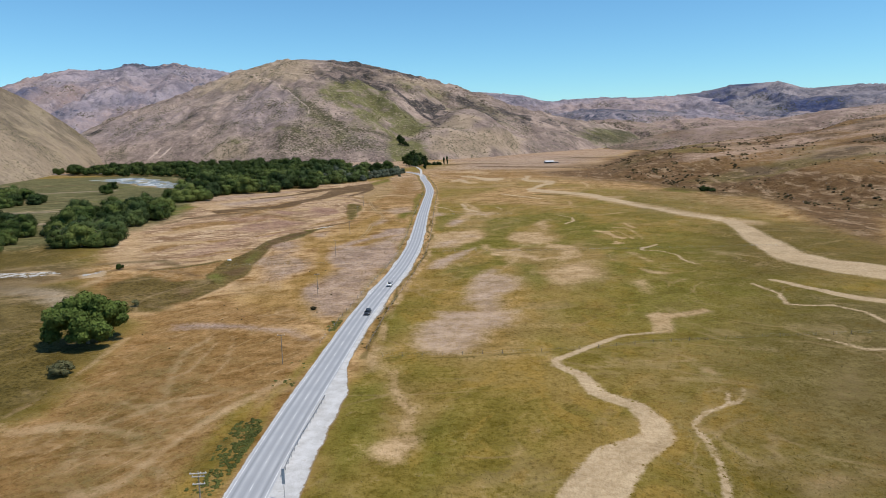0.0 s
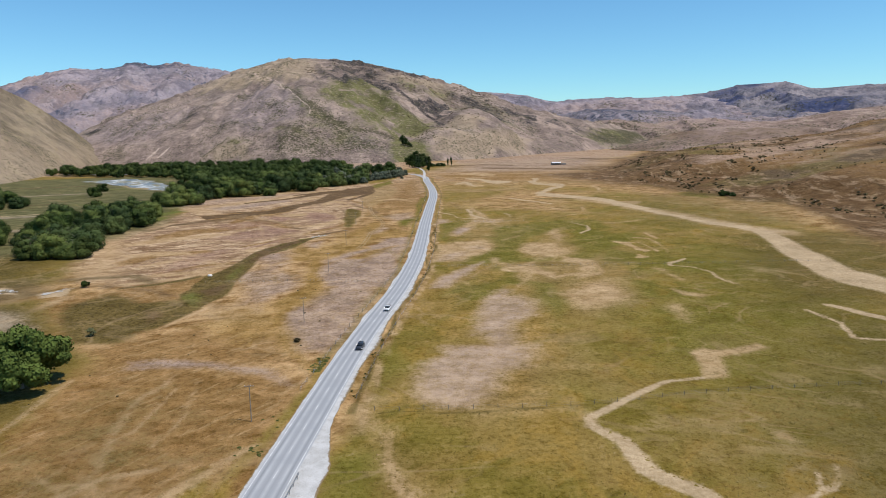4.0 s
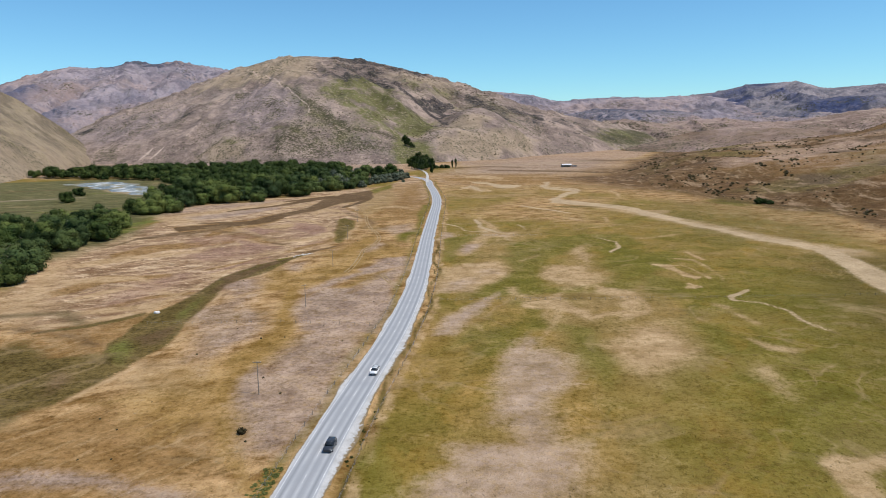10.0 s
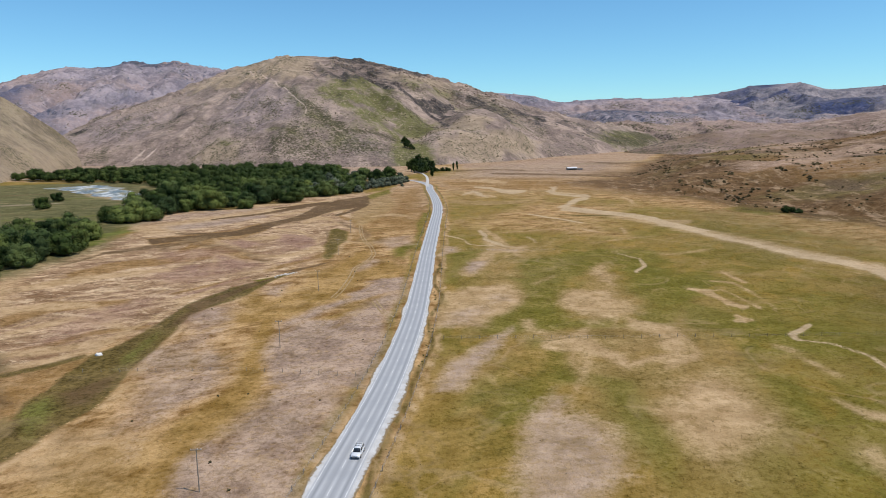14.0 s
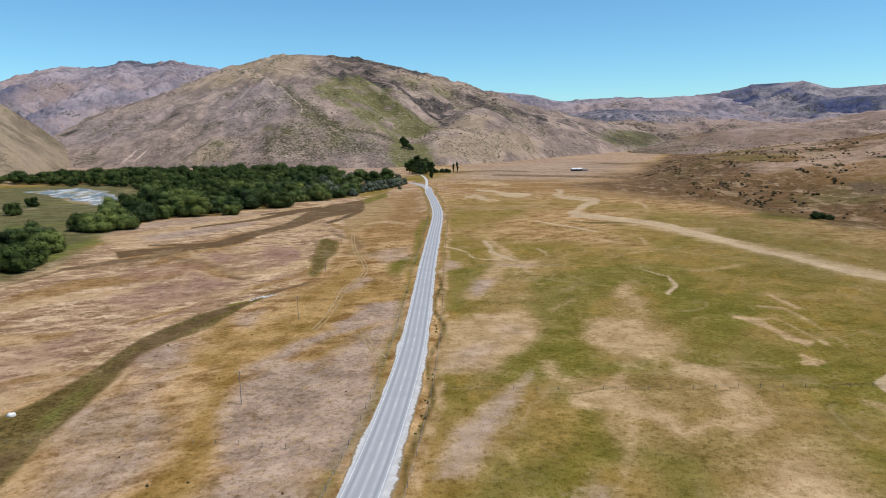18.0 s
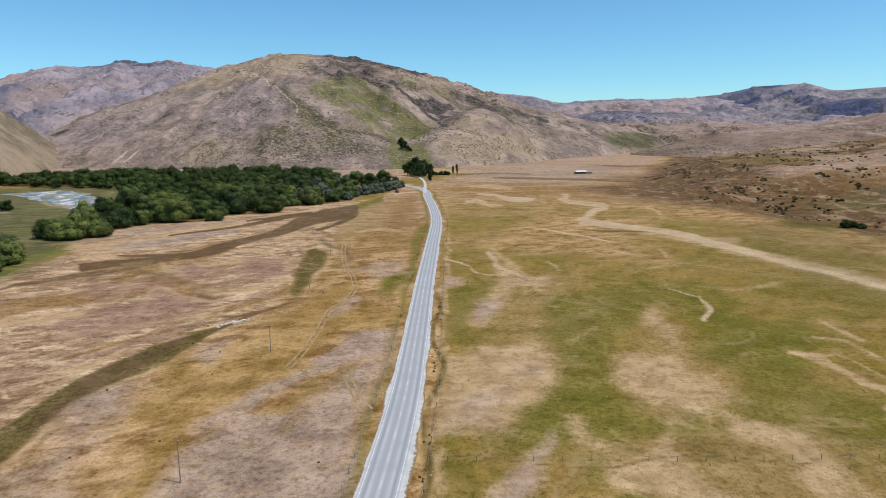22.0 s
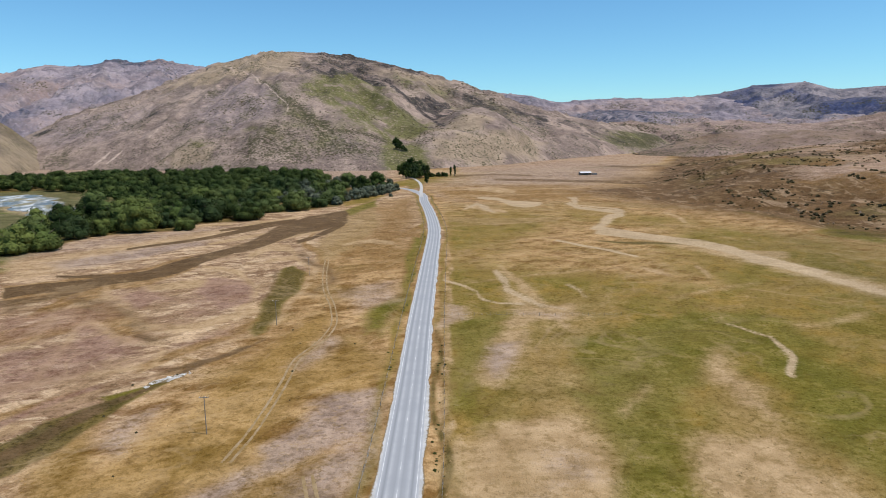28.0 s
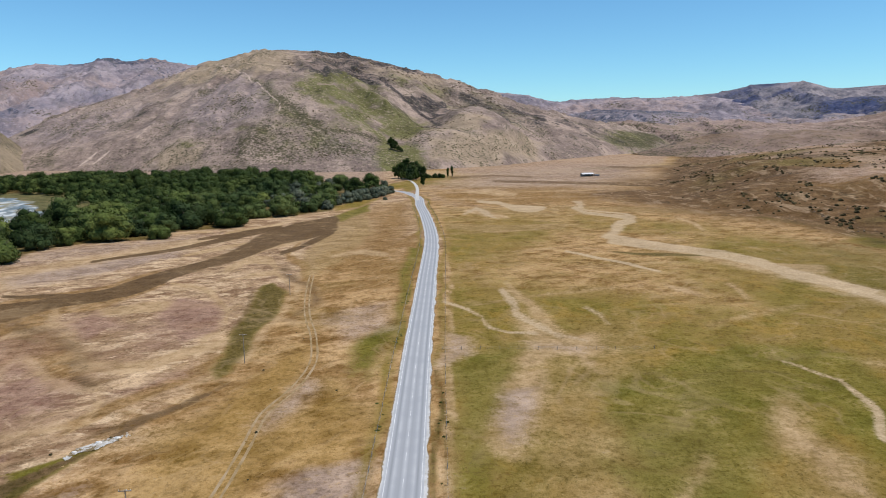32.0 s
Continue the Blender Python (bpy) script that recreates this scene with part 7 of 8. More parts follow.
rng = np.random.default_rng(5)
LOOKS = "dense green willow tree in the riverside wood"
KINDS = [tree(21, 9.2, 15.5, 3600, 0.46, LEAF, LOOKS, 15, 0.2, puff=0.40, flat=0.82), tree(22, 8.2, 17.5, 3400, 0.46, LEAF, LOOKS, 14, 0.2, puff=0.42, flat=0.9), tree(23, 10.0, 14.0, 3600, 0.48, LEAF, LOOKS, 16, 0.2, puff=0.38, flat=0.8),
         tree(24, 7.8, 13.5, 3000, 0.44, LEAF_DARK, "darker green willow tree in the riverside wood", 13, 0.2, puff=0.42, flat=0.9)]
GREYS = [tree(25, 7.2, 12.5, 1800, 0.48, LEAF_GREY, "silvery grey-green willow tree at the wood's edge", 14, 0.1, puff=0.38, flat=0.95), tree(26, 6.2, 10.5, 1600, 0.46, LEAF_GREY, "silvery grey-green willow tree at the wood's edge", 13, 0.1, puff=0.40, flat=0.95)]
CLUMP_A = [(-235, 410), (-196, 366), (-172, 362), (-186, 400), (-199, 438), (-196, 500), (-214, 555), (-240, 600), (-285, 560), (-262, 480)]
CLUMP_B = [(-232, 355), (-252, 430), (-280, 472), (-340, 490), (-340, 350)]
CLUMP_C = [(-378, 604), (-358, 634), (-420, 720), (-490, 760), (-490, 610)]
spots = []
for outline, gap in ((CLUMP_A, 11.0), (CLUMP_B, 11), (CLUMP_C, 12)):
    spots += [(x, y, rng.uniform(0.55, 1.05)) for x, y in fill(rng, outline, gap, 900)]
wood = fill(rng, WOOD, 15.5, 7000)
wood = wood[(np.abs(line_reach(wood[:, 0], wood[:, 1], [(-8, 975, 0), (-30, 1039, 0), (-85, 1078, 0), (-190, 1098, 0), (-420, 1140, 0)])) > np.where(wood[:, 0] > -170, 24, 10))]
wood = wood[~((wood[:, 0] > -165) & (wood[:, 1] > 890) & (rng.random(len(wood)) < 0.12))]
reach = area_reach(wood[:, 0], wood[:, 1], [(-800, 400)] + WOOD[:13] + [(-44, 1400), (-800, 1400)])
front = wood[np.argsort(reach)][: 290 - len(spots)]
rest = wood[np.argsort(reach)][290 - len(spots) :]
spots += [(x, y, rng.uniform(0.70, 1.45)) for x, y in front]
placed = set()
for x, y, size in spots:
    if x > -190 and y > 880:
        size *= 0.86
    silver = x > -140 and y > 860 and rng.random() < 0.6
    pool = GREYS if silver else KINDS
    k = int(rng.integers(len(pool))) if silver else int(rng.choice(4, p=(0.3, 0.25, 0.25, 0.2)))
    if (silver, k) in placed:
        copy_stand(pool[k], x, y, rng.uniform(0, 360), size, "willows of the riverside wood", 0.25)
    else:
        placed.add((silver, k))
        tagged(stand(pool[k], x, y, rng.uniform(0, 360), size, 0.25), group="willows of the riverside wood")
# the deep part of the wood, too dense to count
vs, fs, n = [], [], 0
deep_crowns = [crown_arrays(np.random.default_rng(40 + i), 9.4, (15.0, 17.5, 13.0, 16.0)[i], 1.0, 13, 1200, 0.72, 0.85, puff=0.42) for i in range(4)]
for x, y in rest:
    v, f = deep_crowns[int(rng.integers(4))]
    a, s = rng.uniform(0, 6.28), rng.uniform(0.68, 1.26)
    turn = np.array([[math.cos(a), -math.sin(a), 0], [math.sin(a), math.cos(a), 0], [0, 0, 1]])
    vs.append(v @ turn.T * s + (x, y, floor_at(x, y) - 0.3))
    fs.append(f + n)
    n += len(v)
tagged(new("wood", mesh_from("wood", np.concatenate(vs), np.concatenate(fs), LEAF, False)), "dense green willow wood along the river", "trees", kind="stuff")

LONE = "lone round dark tree on the river flat"
for x, y, s in ((-347, 738, 0.9), (-372, 808, 0.75)):
    tagged(copy_stand(KINDS[3], x, y, rng.uniform(0, 360), s, ""), LONE)["group"] = "lone trees on the river flat"
# trees at the farm
FARM = "dark tall tree in the farm shelter belt"
farm = tree(31, 8.6, 20, 3600, 0.55, LEAF_DARK, FARM, 26, 1.0, "farm_tree", flat=1.0, puff=0.27)
stand(farm, -18, 1216, 0, 1.0, 0.3)
tagged(farm, group="farm shelter trees")
for x, y, s in ((-34, 1246, 1.1), (-22, 1240, 1.5), (-10, 1232, 1.3), (-2, 1226, 0.95), (-28, 1208, 0.8), (-9, 1204, 0.7), (-17, 1190, 0.55), (2, 1212, 0.6), (18, 1262, 0.32)):
    copy_stand(farm, x, y, rng.uniform(0, 360), s, "farm shelter trees", 0.3)
spire = tree(32, 6.4, 24, 2600, 0.5, LEAF_DARK, "tall narrow dark roadside tree", 40, 0.5, "poplar_tree", True, 1.3)
stand(spire, 0.5, 1118, 0, 1.0, 0.2)
poplar = tree(33, 3.3, 18, 1100, 0.5, LEAF_DARK, "slender columnar poplar beside the hedge", 18, 0.5, "poplar_tree", True, 1.5)
stand(poplar, 35.5, 1252, 0, 0.9, 0.2)
tagged(poplar, group="pair of poplars")
copy_stand(poplar, 41.5, 1254, 90, 1.05, "pair of poplars", 0.2)
hedge = tree(34, 3.6, 6.4, 800, 0.45, LEAF_DARK, "low dark hedge shrub by the farm", 9, 0.0, "hedge_shrub")
stand(hedge, 6, 1240)
tagged(hedge, group="hedge at the farm")
for x, s in ((11, 0.8), (16, 0.9), (20, 0.75), (25, 1.1), (29, 0.9)):
    copy_stand(hedge, x, 1241 + rng.uniform(-2, 2), rng.uniform(0, 360), s, "hedge at the farm")
for i, (x, y, s) in enumerate(((-97, 872, 1.0), (-86, 884, 1.05), (-77, 898, 0.95), (-69, 914, 1.1), (-62, 930, 1.0), (-56, 946, 1.1), (-49, 962, 1.05), (-43, 980, 1.0), (-38, 998, 0.9), (-34, 1012, 0.8), (-60, 956, 0.9), (-36, 938, 0.35))):
    copy_stand(GREYS[i % 2], x, y, rng.uniform(0, 360), s, "willows of the riverside wood", 0.25)


def drop(name, x, y):
    """The height of a hill under a place."""
    hit, at, _, _ = bpy.data.objects[name].ray_cast((x, y, 2000), (0, 0, -1))
    return at.z if hit else 0.0


bpy.context.view_layer.update()
for x, y, s in ((-58, 1578, 1.0), (-50, 1572, 0.8), (-53, 1536, 0.95), (-43, 1530, 0.75), (-37, 1528, 0.45)):
    c = copy_thing(farm, pose(x, y, drop("main_hill", x, y) - 0.5, rz=rng.uniform(0, 360)))
    c.scale = (0.8 * s, 0.8 * s, 0.8 * s)
    tagged(c, "dark tree in the green hillside gully", group="trees in the gully")


# ---- scrub, rocks and tufts: too many to count ----
def scatter(name, label, category, places, size, arrays, material, squash=1.0):
    v, f = arrays
    k = len(places)
    a = rng.uniform(0, 6.28, k)
    s = rng.uniform(*size, k)
    ca, sa = (np.cos(a) * s)[:, None], (np.sin(a) * s)[:, None]
    x = v[None, :, 0] * ca - v[None, :, 1] * sa + places[:, 0:1]
    y = v[None, :, 0] * sa + v[None, :, 1] * ca + places[:, 1:2]
    z = v[None, :, 2] * s[:, None] * squash + places[:, 2:3]
    faces = (f[None] + (np.arange(k) * len(v))[:, None, None]).reshape(-1, 3)
    me = mesh_from(name, np.stack([x, y, z], -1).reshape(-1, 3), faces, material, False)
    return tagged(new(name, me), label, category, kind="stuff")


def lump(seed, rings=4, sides=6, rough=0.45):
    v, f = ball(rings, sides)
    r = np.random.default_rng(seed)
    return v * (1 - rough + rough * 2 * r.random(len(v)))[:, None] * (1, 1, 0.8) + (0, 0, 0.35), f


def on_ground(x, y, sink=0.1):
    return np.stack([x, y, ground_z(x, y) - sink], 1)


# scrub on the foothill, in drifts
k = 16000
x, y = rng.uniform(200, 900, k), rng.uniform(420, 1900, k)
d = x - np.interp(y, FOOT_Y, FOOT_X)
keep = (d > -8) & (fbm(x / 60, y / 45, 3, 501) + 0.25 * fbm(x / 200, y / 160, 2, 505) + 0.0002 * d > 0.765 + 0.08 * rng.random(k))
tuft_v, tuft_f = crown_arrays(np.random.default_rng(77), 1.0, 1.1, 0.0, 4, 34, 0.34)
scatter("scrub", "dark matagouri scrub dotted over the foothill", "scrub", on_ground(x[keep], y[keep]), (0.3, 1.1), lump(78), SHRUB)
hx, hy = rng.uniform(230, 760, 520), rng.uniform(430, 1500, 520)
grown = fbm(hx / 120, hy / 100, 2, 509) > 0.46
hx, hy = hx[grown], hy[grown]
close = hx - np.interp(hy, FOOT_Y, FOOT_X)
hx, hy = hx[(close > -4) & (close < 330)], hy[(close > -4) & (close < 330)]
px, py = [np.repeat(h, 16) for h in (hx, hy)]
ax = rng.normal(0, 1, len(px))
px, py = px + 2.0 * rng.normal(0, 1, len(px)) + 3 * ax, py + 11 * ax + 2.5 * rng.normal(0, 1, len(px))
scatter("scrub_clusters", "dark scrub in long clusters on the foothill", "scrub", on_ground(px[::2], py[::2]), (0.3, 1.7), lump(82), SHRUB, 0.75)
px, py = px[1::4], py[1::4]
scatter("rocks", "weathered brown schist rocks on the foothill", "rocks", on_ground(px, py, 0.3), (0.4, 1.1), lump(79, 3, 5, 0.5), ROCK, 0.8)


def on_hill(name, n, x0, x1, y0, y1, test, sink=0.5):
    out = []
    for x, y in zip(rng.uniform(x0, x1, n), rng.uniform(y0, y1, n)):
        if test(x, y):
            hit, at, nor, _ = bpy.data.objects[name].ray_cast((x, y, 2000), (0, 0, -1))
            if hit and nor.z > 0.3:
                out.append((x, y, at.z - sink))
    return np.array(out)


def fbm1(x, y, s, seed):
    return float(fbm(np.array([x / s]), np.array([y / s]), 3, seed)[0])


pts = on_hill("main_hill", 5200, -460, 480, 1450, 2480, lambda x, y: fbm1(x, y, 90, 521) > 0.52 and (y < 1800 or x > 60))
scatter("hill_scrub", "dark scrub scattered over the dry hill", "scrub", pts, (0.7, 1.8), lump(80), SHRUB)
pts = on_hill("main_hill", 2600, -380, 300, 2080, 2490, lambda x, y: fbm1(x, y, 60, 531) > 0.53)
scatter("hill_rocks", "dark schist outcrops along the hill crest", "rocks", pts, (1.0, 3.4), lump(81, 4, 6, 0.5), ROCK, 0.7)

# grass tufts near the camera's way, coloured by the cover that they stand in
k = 90000
y = 95 + 560 * rng.random(k) ** 1.25
x = rng.uniform(-1, 1, k) * (70 + 0.32 * y) + 8
ix, iy = np.clip(np.searchsorted(gx, x), 0, len(gx) - 1), np.clip(np.searchsorted(gy, y), 0, len(gy) - 1)
at = iy * len(gx) + ix
clear = (np.abs(x - road_x(y)) > 7.5) & ~((x - road_x(y) > 0) & (x - road_x(y) < 10.5) & (y < 180))
clear &= (cover["sand"][at] < 0.4) & (rng.random(k) > 0.75 * cover["lilac"][at]) & (rng.random(k) > 0.5 * cover["pale"][at])
x, y, at = x[clear], y[clear], at[clear]
k = len(x)
s, h, a = rng.uniform(0.25, 0.70, k), rng.uniform(0.05, 0.17, k), rng.uniform(0, 6.28, k)
z = ground_z(x, y)
corner = [np.stack([x + s * np.cos(a + i * 2.094), y + s * np.sin(a + i * 2.094), z - 0.03], 1) for i in range(3)]
tip = np.stack([x + 0.3 * s * np.cos(a * 7), y + 0.3 * s * np.sin(a * 7), z + h], 1)
v = np.stack([*corner, tip], 1).reshape(-1, 3)
i = np.arange(k)[:, None] * 4
tufts = mesh_from("grass_tufts", v, np.concatenate([i + (0, 1, 3), i + (1, 2, 3), i + (2, 0, 3)]), GROUND, False)
paint(tufts, "cover_a", np.repeat(np.stack([cover[n][at] for n in names[:4]], 1), 4, 0))
paint(tufts, "cover_b", np.repeat(np.stack([cover[n][at] for n in names[4:8]], 1), 4, 0))
paint(tufts, "cover_c", np.repeat(np.stack([cover[n][at] for n in names[8:12]], 1), 4, 0))
paint(tufts, "cover_d", np.repeat(np.stack([cover[n][at] for n in names[12:16]], 1), 4, 0))
paint(tufts, "cover_e", np.repeat(np.stack([cover[n][at] for n in names[16:]], 1), 4, 0))
tagged(new("grass_tufts", tufts), "dry tussock grass tufts on the valley floor", "grass", kind="stuff")

# ---- river ----
def water_material():
    s = Shade("river_water", 0.12, 0.5)
    foam = s.noise(0.09, 5, 0.7, stretch=(1.0, 0.35, 0.6))
    s.link(s.ramp(foam, 0.40, 0.54, 0.3, 0.8), s.b.inputs["Roughness"])
    col = s.mix(s.ramp(foam, 0.47, 0.58), (0.13, 0.15, 0.14), (0.52, 0.54, 0.53))
    col = s.mix(s.ramp(s.noise(0.045, 5, 0.65, stretch=(1.0, 0.5, 0.6)), 0.52, 0.57), col, s.mix(foam, (0.16, 0.15, 0.075), (0.27, 0.235, 0.14)))
    return s.done(col, s.noise(0.8, 3), 0.15, 0.5)


WATER = water_material()


def flat_area(name, outline, z, material, label, category, step=6.0, seed=0):
    """A flat irregular sheet inside an outline."""
    xs, ys = [p[0] for p in outline], [p[1] for p in outline]
    ax, ay = np.arange(min(xs) - step, max(xs) + step, step), np.arange(min(ys) - step, max(ys) + step, step)
    X, Y = np.meshgrid(ax, ay)
    inside = (area_reach(X.ravel(), Y.ravel(), outline).reshape(X.shape) + (8.0 * step) * (fbm(X / (7 * step), Y / (7 * step), 3, seed) - 0.5)) > 0
    f = grid_faces(*X.shape)
    f = f[inside.ravel()[f].all(1)]
    used, inv = np.unique(f, return_inverse=True)
    v = np.stack([X.ravel(), Y.ravel(), ground_z(X.ravel(), Y.ravel()) + z], 1)[used]
    return tagged(new(name, mesh_from(name, v, inv.reshape(-1, 4), material)), label, category, kind="structure")


flat_area("river", [(-480, 975), (-440, 1018), (-390, 985), (-340, 908), (-292, 856), (-276, 792), (-304, 796), (-364, 860), (-424, 926)], 0.25, WATER, "braided shallow river, white with riffles", "water", 3.0, 9)
flat_area("gravel_bar", [(-232, 296), (-200, 303), (-174, 307), (-162, 302), (-187, 294), (-228, 286)], 0.15, RIVER_GRAVEL, "white gravel bar beside the river bend", "gravel", 1.2, 10)
flat_area("gravel_bar", [(-158, 300), (-149, 306), (-146, 300), (-152, 295)], 0.12, RIVER_GRAVEL, "pale gravel bar beside the river", "gravel", 1.0, 11)
k = 90
rx, ry = rng.normal(0, 2.2, k), rng.normal(0, 1.3, k)
RUBBLE = (-66.2 + rx + 0.4 * ry, 438 + ry + 0.9 * rx)
flat_area("gravel_heap", [(-71.5, 431), (-70.5, 435), (-68, 439), (-64.5, 441.5), (-62.5, 441), (-64.5, 437), (-67.5, 434), (-70, 430.5)], 0.12, RIVER_GRAVEL, "pale gravel spill in the swale", "gravel", 0.3, 12)
scatter("rubble", "loose pale stones spilled in the swale", "stones", on_ground(*RUBBLE, 0.05), (0.08, 0.30), lump(95, 4, 6, 0.3), PALE_STONE, 0.7)


# ---- power poles ----
PALE_ARM = plain("bleached_crossarm", (0.52, 0.50, 0.47), 0.85, spread=0.15)


def power_pole(x, y, height, arms, label, arm_wood=POLE_WOOD):
    top = tagged(new("power_pole"), label, "pole", "power poles along the road")
    top.matrix_basis = pose(x, y, floor_at(x, y), rz=3)
    part("pole", rod(bmesh.new(), (0, 0, -0.3), (0, 0, height), 0.12, 0.08, 10), POLE_WOOD, top)
    for z, w in arms:
        arm = part("crossarm", box(bmesh.new(), -w / 2, w / 2, -0.16, -0.04, z - 0.07, z + 0.07, 0.01), arm_wood, top, "pale weathered wooden crossarm")
        for i in range(3):
            px = (i - 1) * w * 0.44 if i != 1 else 0.16 * w
            part("insulator", rod(bmesh.new(), (px, -0.1, z + 0.07), (px, -0.1, z + 0.27), 0.05, 0.035, 8), PORCELAIN, arm)
    return top


power_pole(-35.0, 95, 11.2, ((10.9, 2.5), (10.4, 1.9), (9.2, 1.9)), "tall wooden power pole with three crossarms", PALE_ARM)
for x, y in ((-39.3, 173.2), (-41.9, 250.0), (-45.6, 330.6), (-46.6, 404.5), (-49.5, 484), (-52.5, 563)):
    power_pole(x, y, 8.3, ((8.1, 2.0),), "slim grey wooden power pole in dry grass")


# ---- fences ----
post_bm = rod(bmesh.new(), (0, 0, -0.3), (0, 0, 1.15), 0.075, 0.06, 7)
POST_MESH = bpy.data.meshes.new("post")
post_bm.to_mesh(POST_MESH)
post_bm.free()
POST_MESH.materials.append(POST_WOOD)


def fence(points, gap, label):
    """A post and wire fence along points."""
    top = tagged(new("fence"), label, "fence")
    line, way = smooth_line(points, gap)
    tops = []
    for (x, y), w in zip(line, way):
        z = floor_at(x, y)
        ob = part("post", POST_MESH, POST_WOOD, top)
        ob.matrix_basis = pose(x, y, z, rng.uniform(-3, 3), rng.uniform(-3, 3), rng.uniform(0, 360))
        tops.append((x, y, z))
    for h in (0.35, 0.65, 0.95):
        bm = bmesh.new()
        prev = None
        for x, y, z in tops:
            ring = [bm.verts.new((x, y, z + h + dz)) for dz in (-0.008, 0.008)] + [bm.verts.new((x + 0.012, y + 0.012, z + h))]
            if prev:
                for i in range(3):
                    bm.faces.new((prev[i], prev[(i + 1) % 3], ring[(i + 1) % 3], ring[i]))
            prev = ring
        part("wire", bm, GALV, top)
    return top


fence([(-13, 177.2), (30, 177.4), (62, 182), (140, 188), (220, 194)], 5.5, "post and wire fence across the green paddock")
fence([(3, 337), (34, 336), (82, 335), (180, 333)], 5.5, "post and wire fence across the pale paddock")
fence([(-95, 313.5), (-78, 313), (-63, 312), (-45, 310), (-20, 306)], 5.0, "post and wire fence across the dry field")
fence([(4.5, 492.5), (33, 491), (70, 489)], 5.5, "post and wire fence across the green paddock")
fence([(float(road_x(y)) + 7.9, y) for y in range(185, 940, 50)], 6.0, "roadside post and wire fence by the drain")
fence([(float(road_x(y)) - 6.6, y) for y in range(190, 940, 50)], 6.0, "roadside post and wire fence beside dry grass")

# ---- roadside weeds and field clumps ----
WEED = leaf_material("weed_leaves", (0.052, 0.062, 0.015), (0.082, 0.092, 0.024), (0.130, 0.135, 0.042))
y = np.r_[rng.normal(131, 13, 900), rng.uniform(202, 214, 110), rng.uniform(440, 700, 160)]
x = road_x(y) - np.r_[5.4 + 6.0 * rng.random(900) ** 1.6, 5.2 + 3.5 * rng.random(110) ** 2, rng.uniform(5.5, 8, 160)]
grown = fbm(x / 5, y / 9, 3, 541) > 0.52
scatter("roadside_weeds", "bright green weeds along the road verge", "weeds", on_ground(x[grown], y[grown], 0.05), (0.16, 0.44), (tuft_v, tuft_f), WEED, 0.55)
k = 130
y = rng.uniform(180, 640, k)
x = road_x(y) - rng.uniform(10, 75, k)
keep = rng.random(k) > 0.68
scatter("thistle_clumps", "small dark thistle clumps in dry grass", "weeds", on_ground(x[keep], y[keep], 0.05), (0.14, 0.32), (tuft_v, tuft_f), SHRUB)
y = np.concatenate([rng.normal(m, 9, 9) for m in rng.uniform(178, 465, 9)])
scatter("drain_rushes", "dark rushes in the roadside drain", "weeds", on_ground(road_x(y) + 6.9 + rng.normal(0, 0.5, len(y)), y, 0.05), (0.12, 0.38), (tuft_v, tuft_f), WEED, 0.8)


def stone(name, x, y, r, seed, label):
    v, f = lump(seed, 6, 9, 0.18)
    me = mesh_from(name, v * (r * 1.3, r * 0.9, r * 0.8), f, STONE_WHITE)
    ob = tagged(new(name, me), label, "stone")
    ob.matrix_basis = pose(x, y, floor_at(x, y) - 0.1)
    return ob


stone("boulder", -97.5, 327.5, 0.9, 91, "pale white boulder in the dark swale")
for i, (x, y, r) in enumerate(((-67, 438, 0.6), (-64, 440, 0.5), (-70, 434, 0.45))):
    tagged(stone("boulder", x, y, r, 92 + i, "pale boulder on the gravel spill"), group="boulders on the gravel spill")

# ---- road sign ----
sign = tagged(new("road_sign"), "tall grey road sign seen from behind", "sign")
sign.matrix_basis = pose(-24.9, 105.5, floor_at(-24.9, 105.5), rz=-12)
part("post", rod(bmesh.new(), (0, 0, -0.3), (0, 0, 5.6), 0.055, 0.05, 8), GALV, sign)
part("panel", box(bmesh.new(), -0.28, 0.28, -0.09, -0.06, 2.9, 5.7, 0.01), plain("sign_back", (0.30, 0.34, 0.38), 0.5, 0.3), sign, "blank grey sign back")
part("bracket", box(bmesh.new(), -0.25, 0.25, -0.06, -0.04, 3.4, 3.46), GALV, sign)
part("bracket", box(bmesh.new(), -0.25, 0.25, -0.06, -0.04, 5.1, 5.16), GALV, sign)

# ---- guard rail ----
def guard_rail(points, label):
    """A beam of two swells on steel posts, flaring away from the lane at its far end."""
    top = tagged(new("guard_rail"), label, "guard rail")
    line, way = smooth_line(points, 0.5)
    n = np.stack([way[:, 1], -way[:, 0]], 1)
    rows = [(0.46, 0.0), (0.52, -0.07), (0.58, -0.07), (0.63, 0.0), (0.68, -0.07), (0.74, -0.07), (0.80, 0.0), (0.80, 0.02), (0.46, 0.02)]
    z = np.array([floor_at(*p) for p in line])
    v = np.stack([np.concatenate([line + n * o, (z + h)[:, None]], 1) for h, o in rows], 1).reshape(-1, 3)
    part("beam", mesh_from("beam", v, grid_faces(len(line), len(rows)), STEEL), STEEL, top, "dull galvanised steel beam")
    for k in range(0, len(line), 5):
        post = part("post", box(bmesh.new(), -0.06, 0.06, -0.05, 0.05, -0.3, 0.78, 0.01), STEEL, top)
        post.matrix_basis = pose(*(line[k] + n[k] * 0.14), z[k])
    part("end_piece", box(bmesh.new(), -0.12, 0.12, -0.25, 0.1, 0.42, 0.84, 0.04), STEEL, top).matrix_basis = pose(*line[-1], z[-1])
    return top


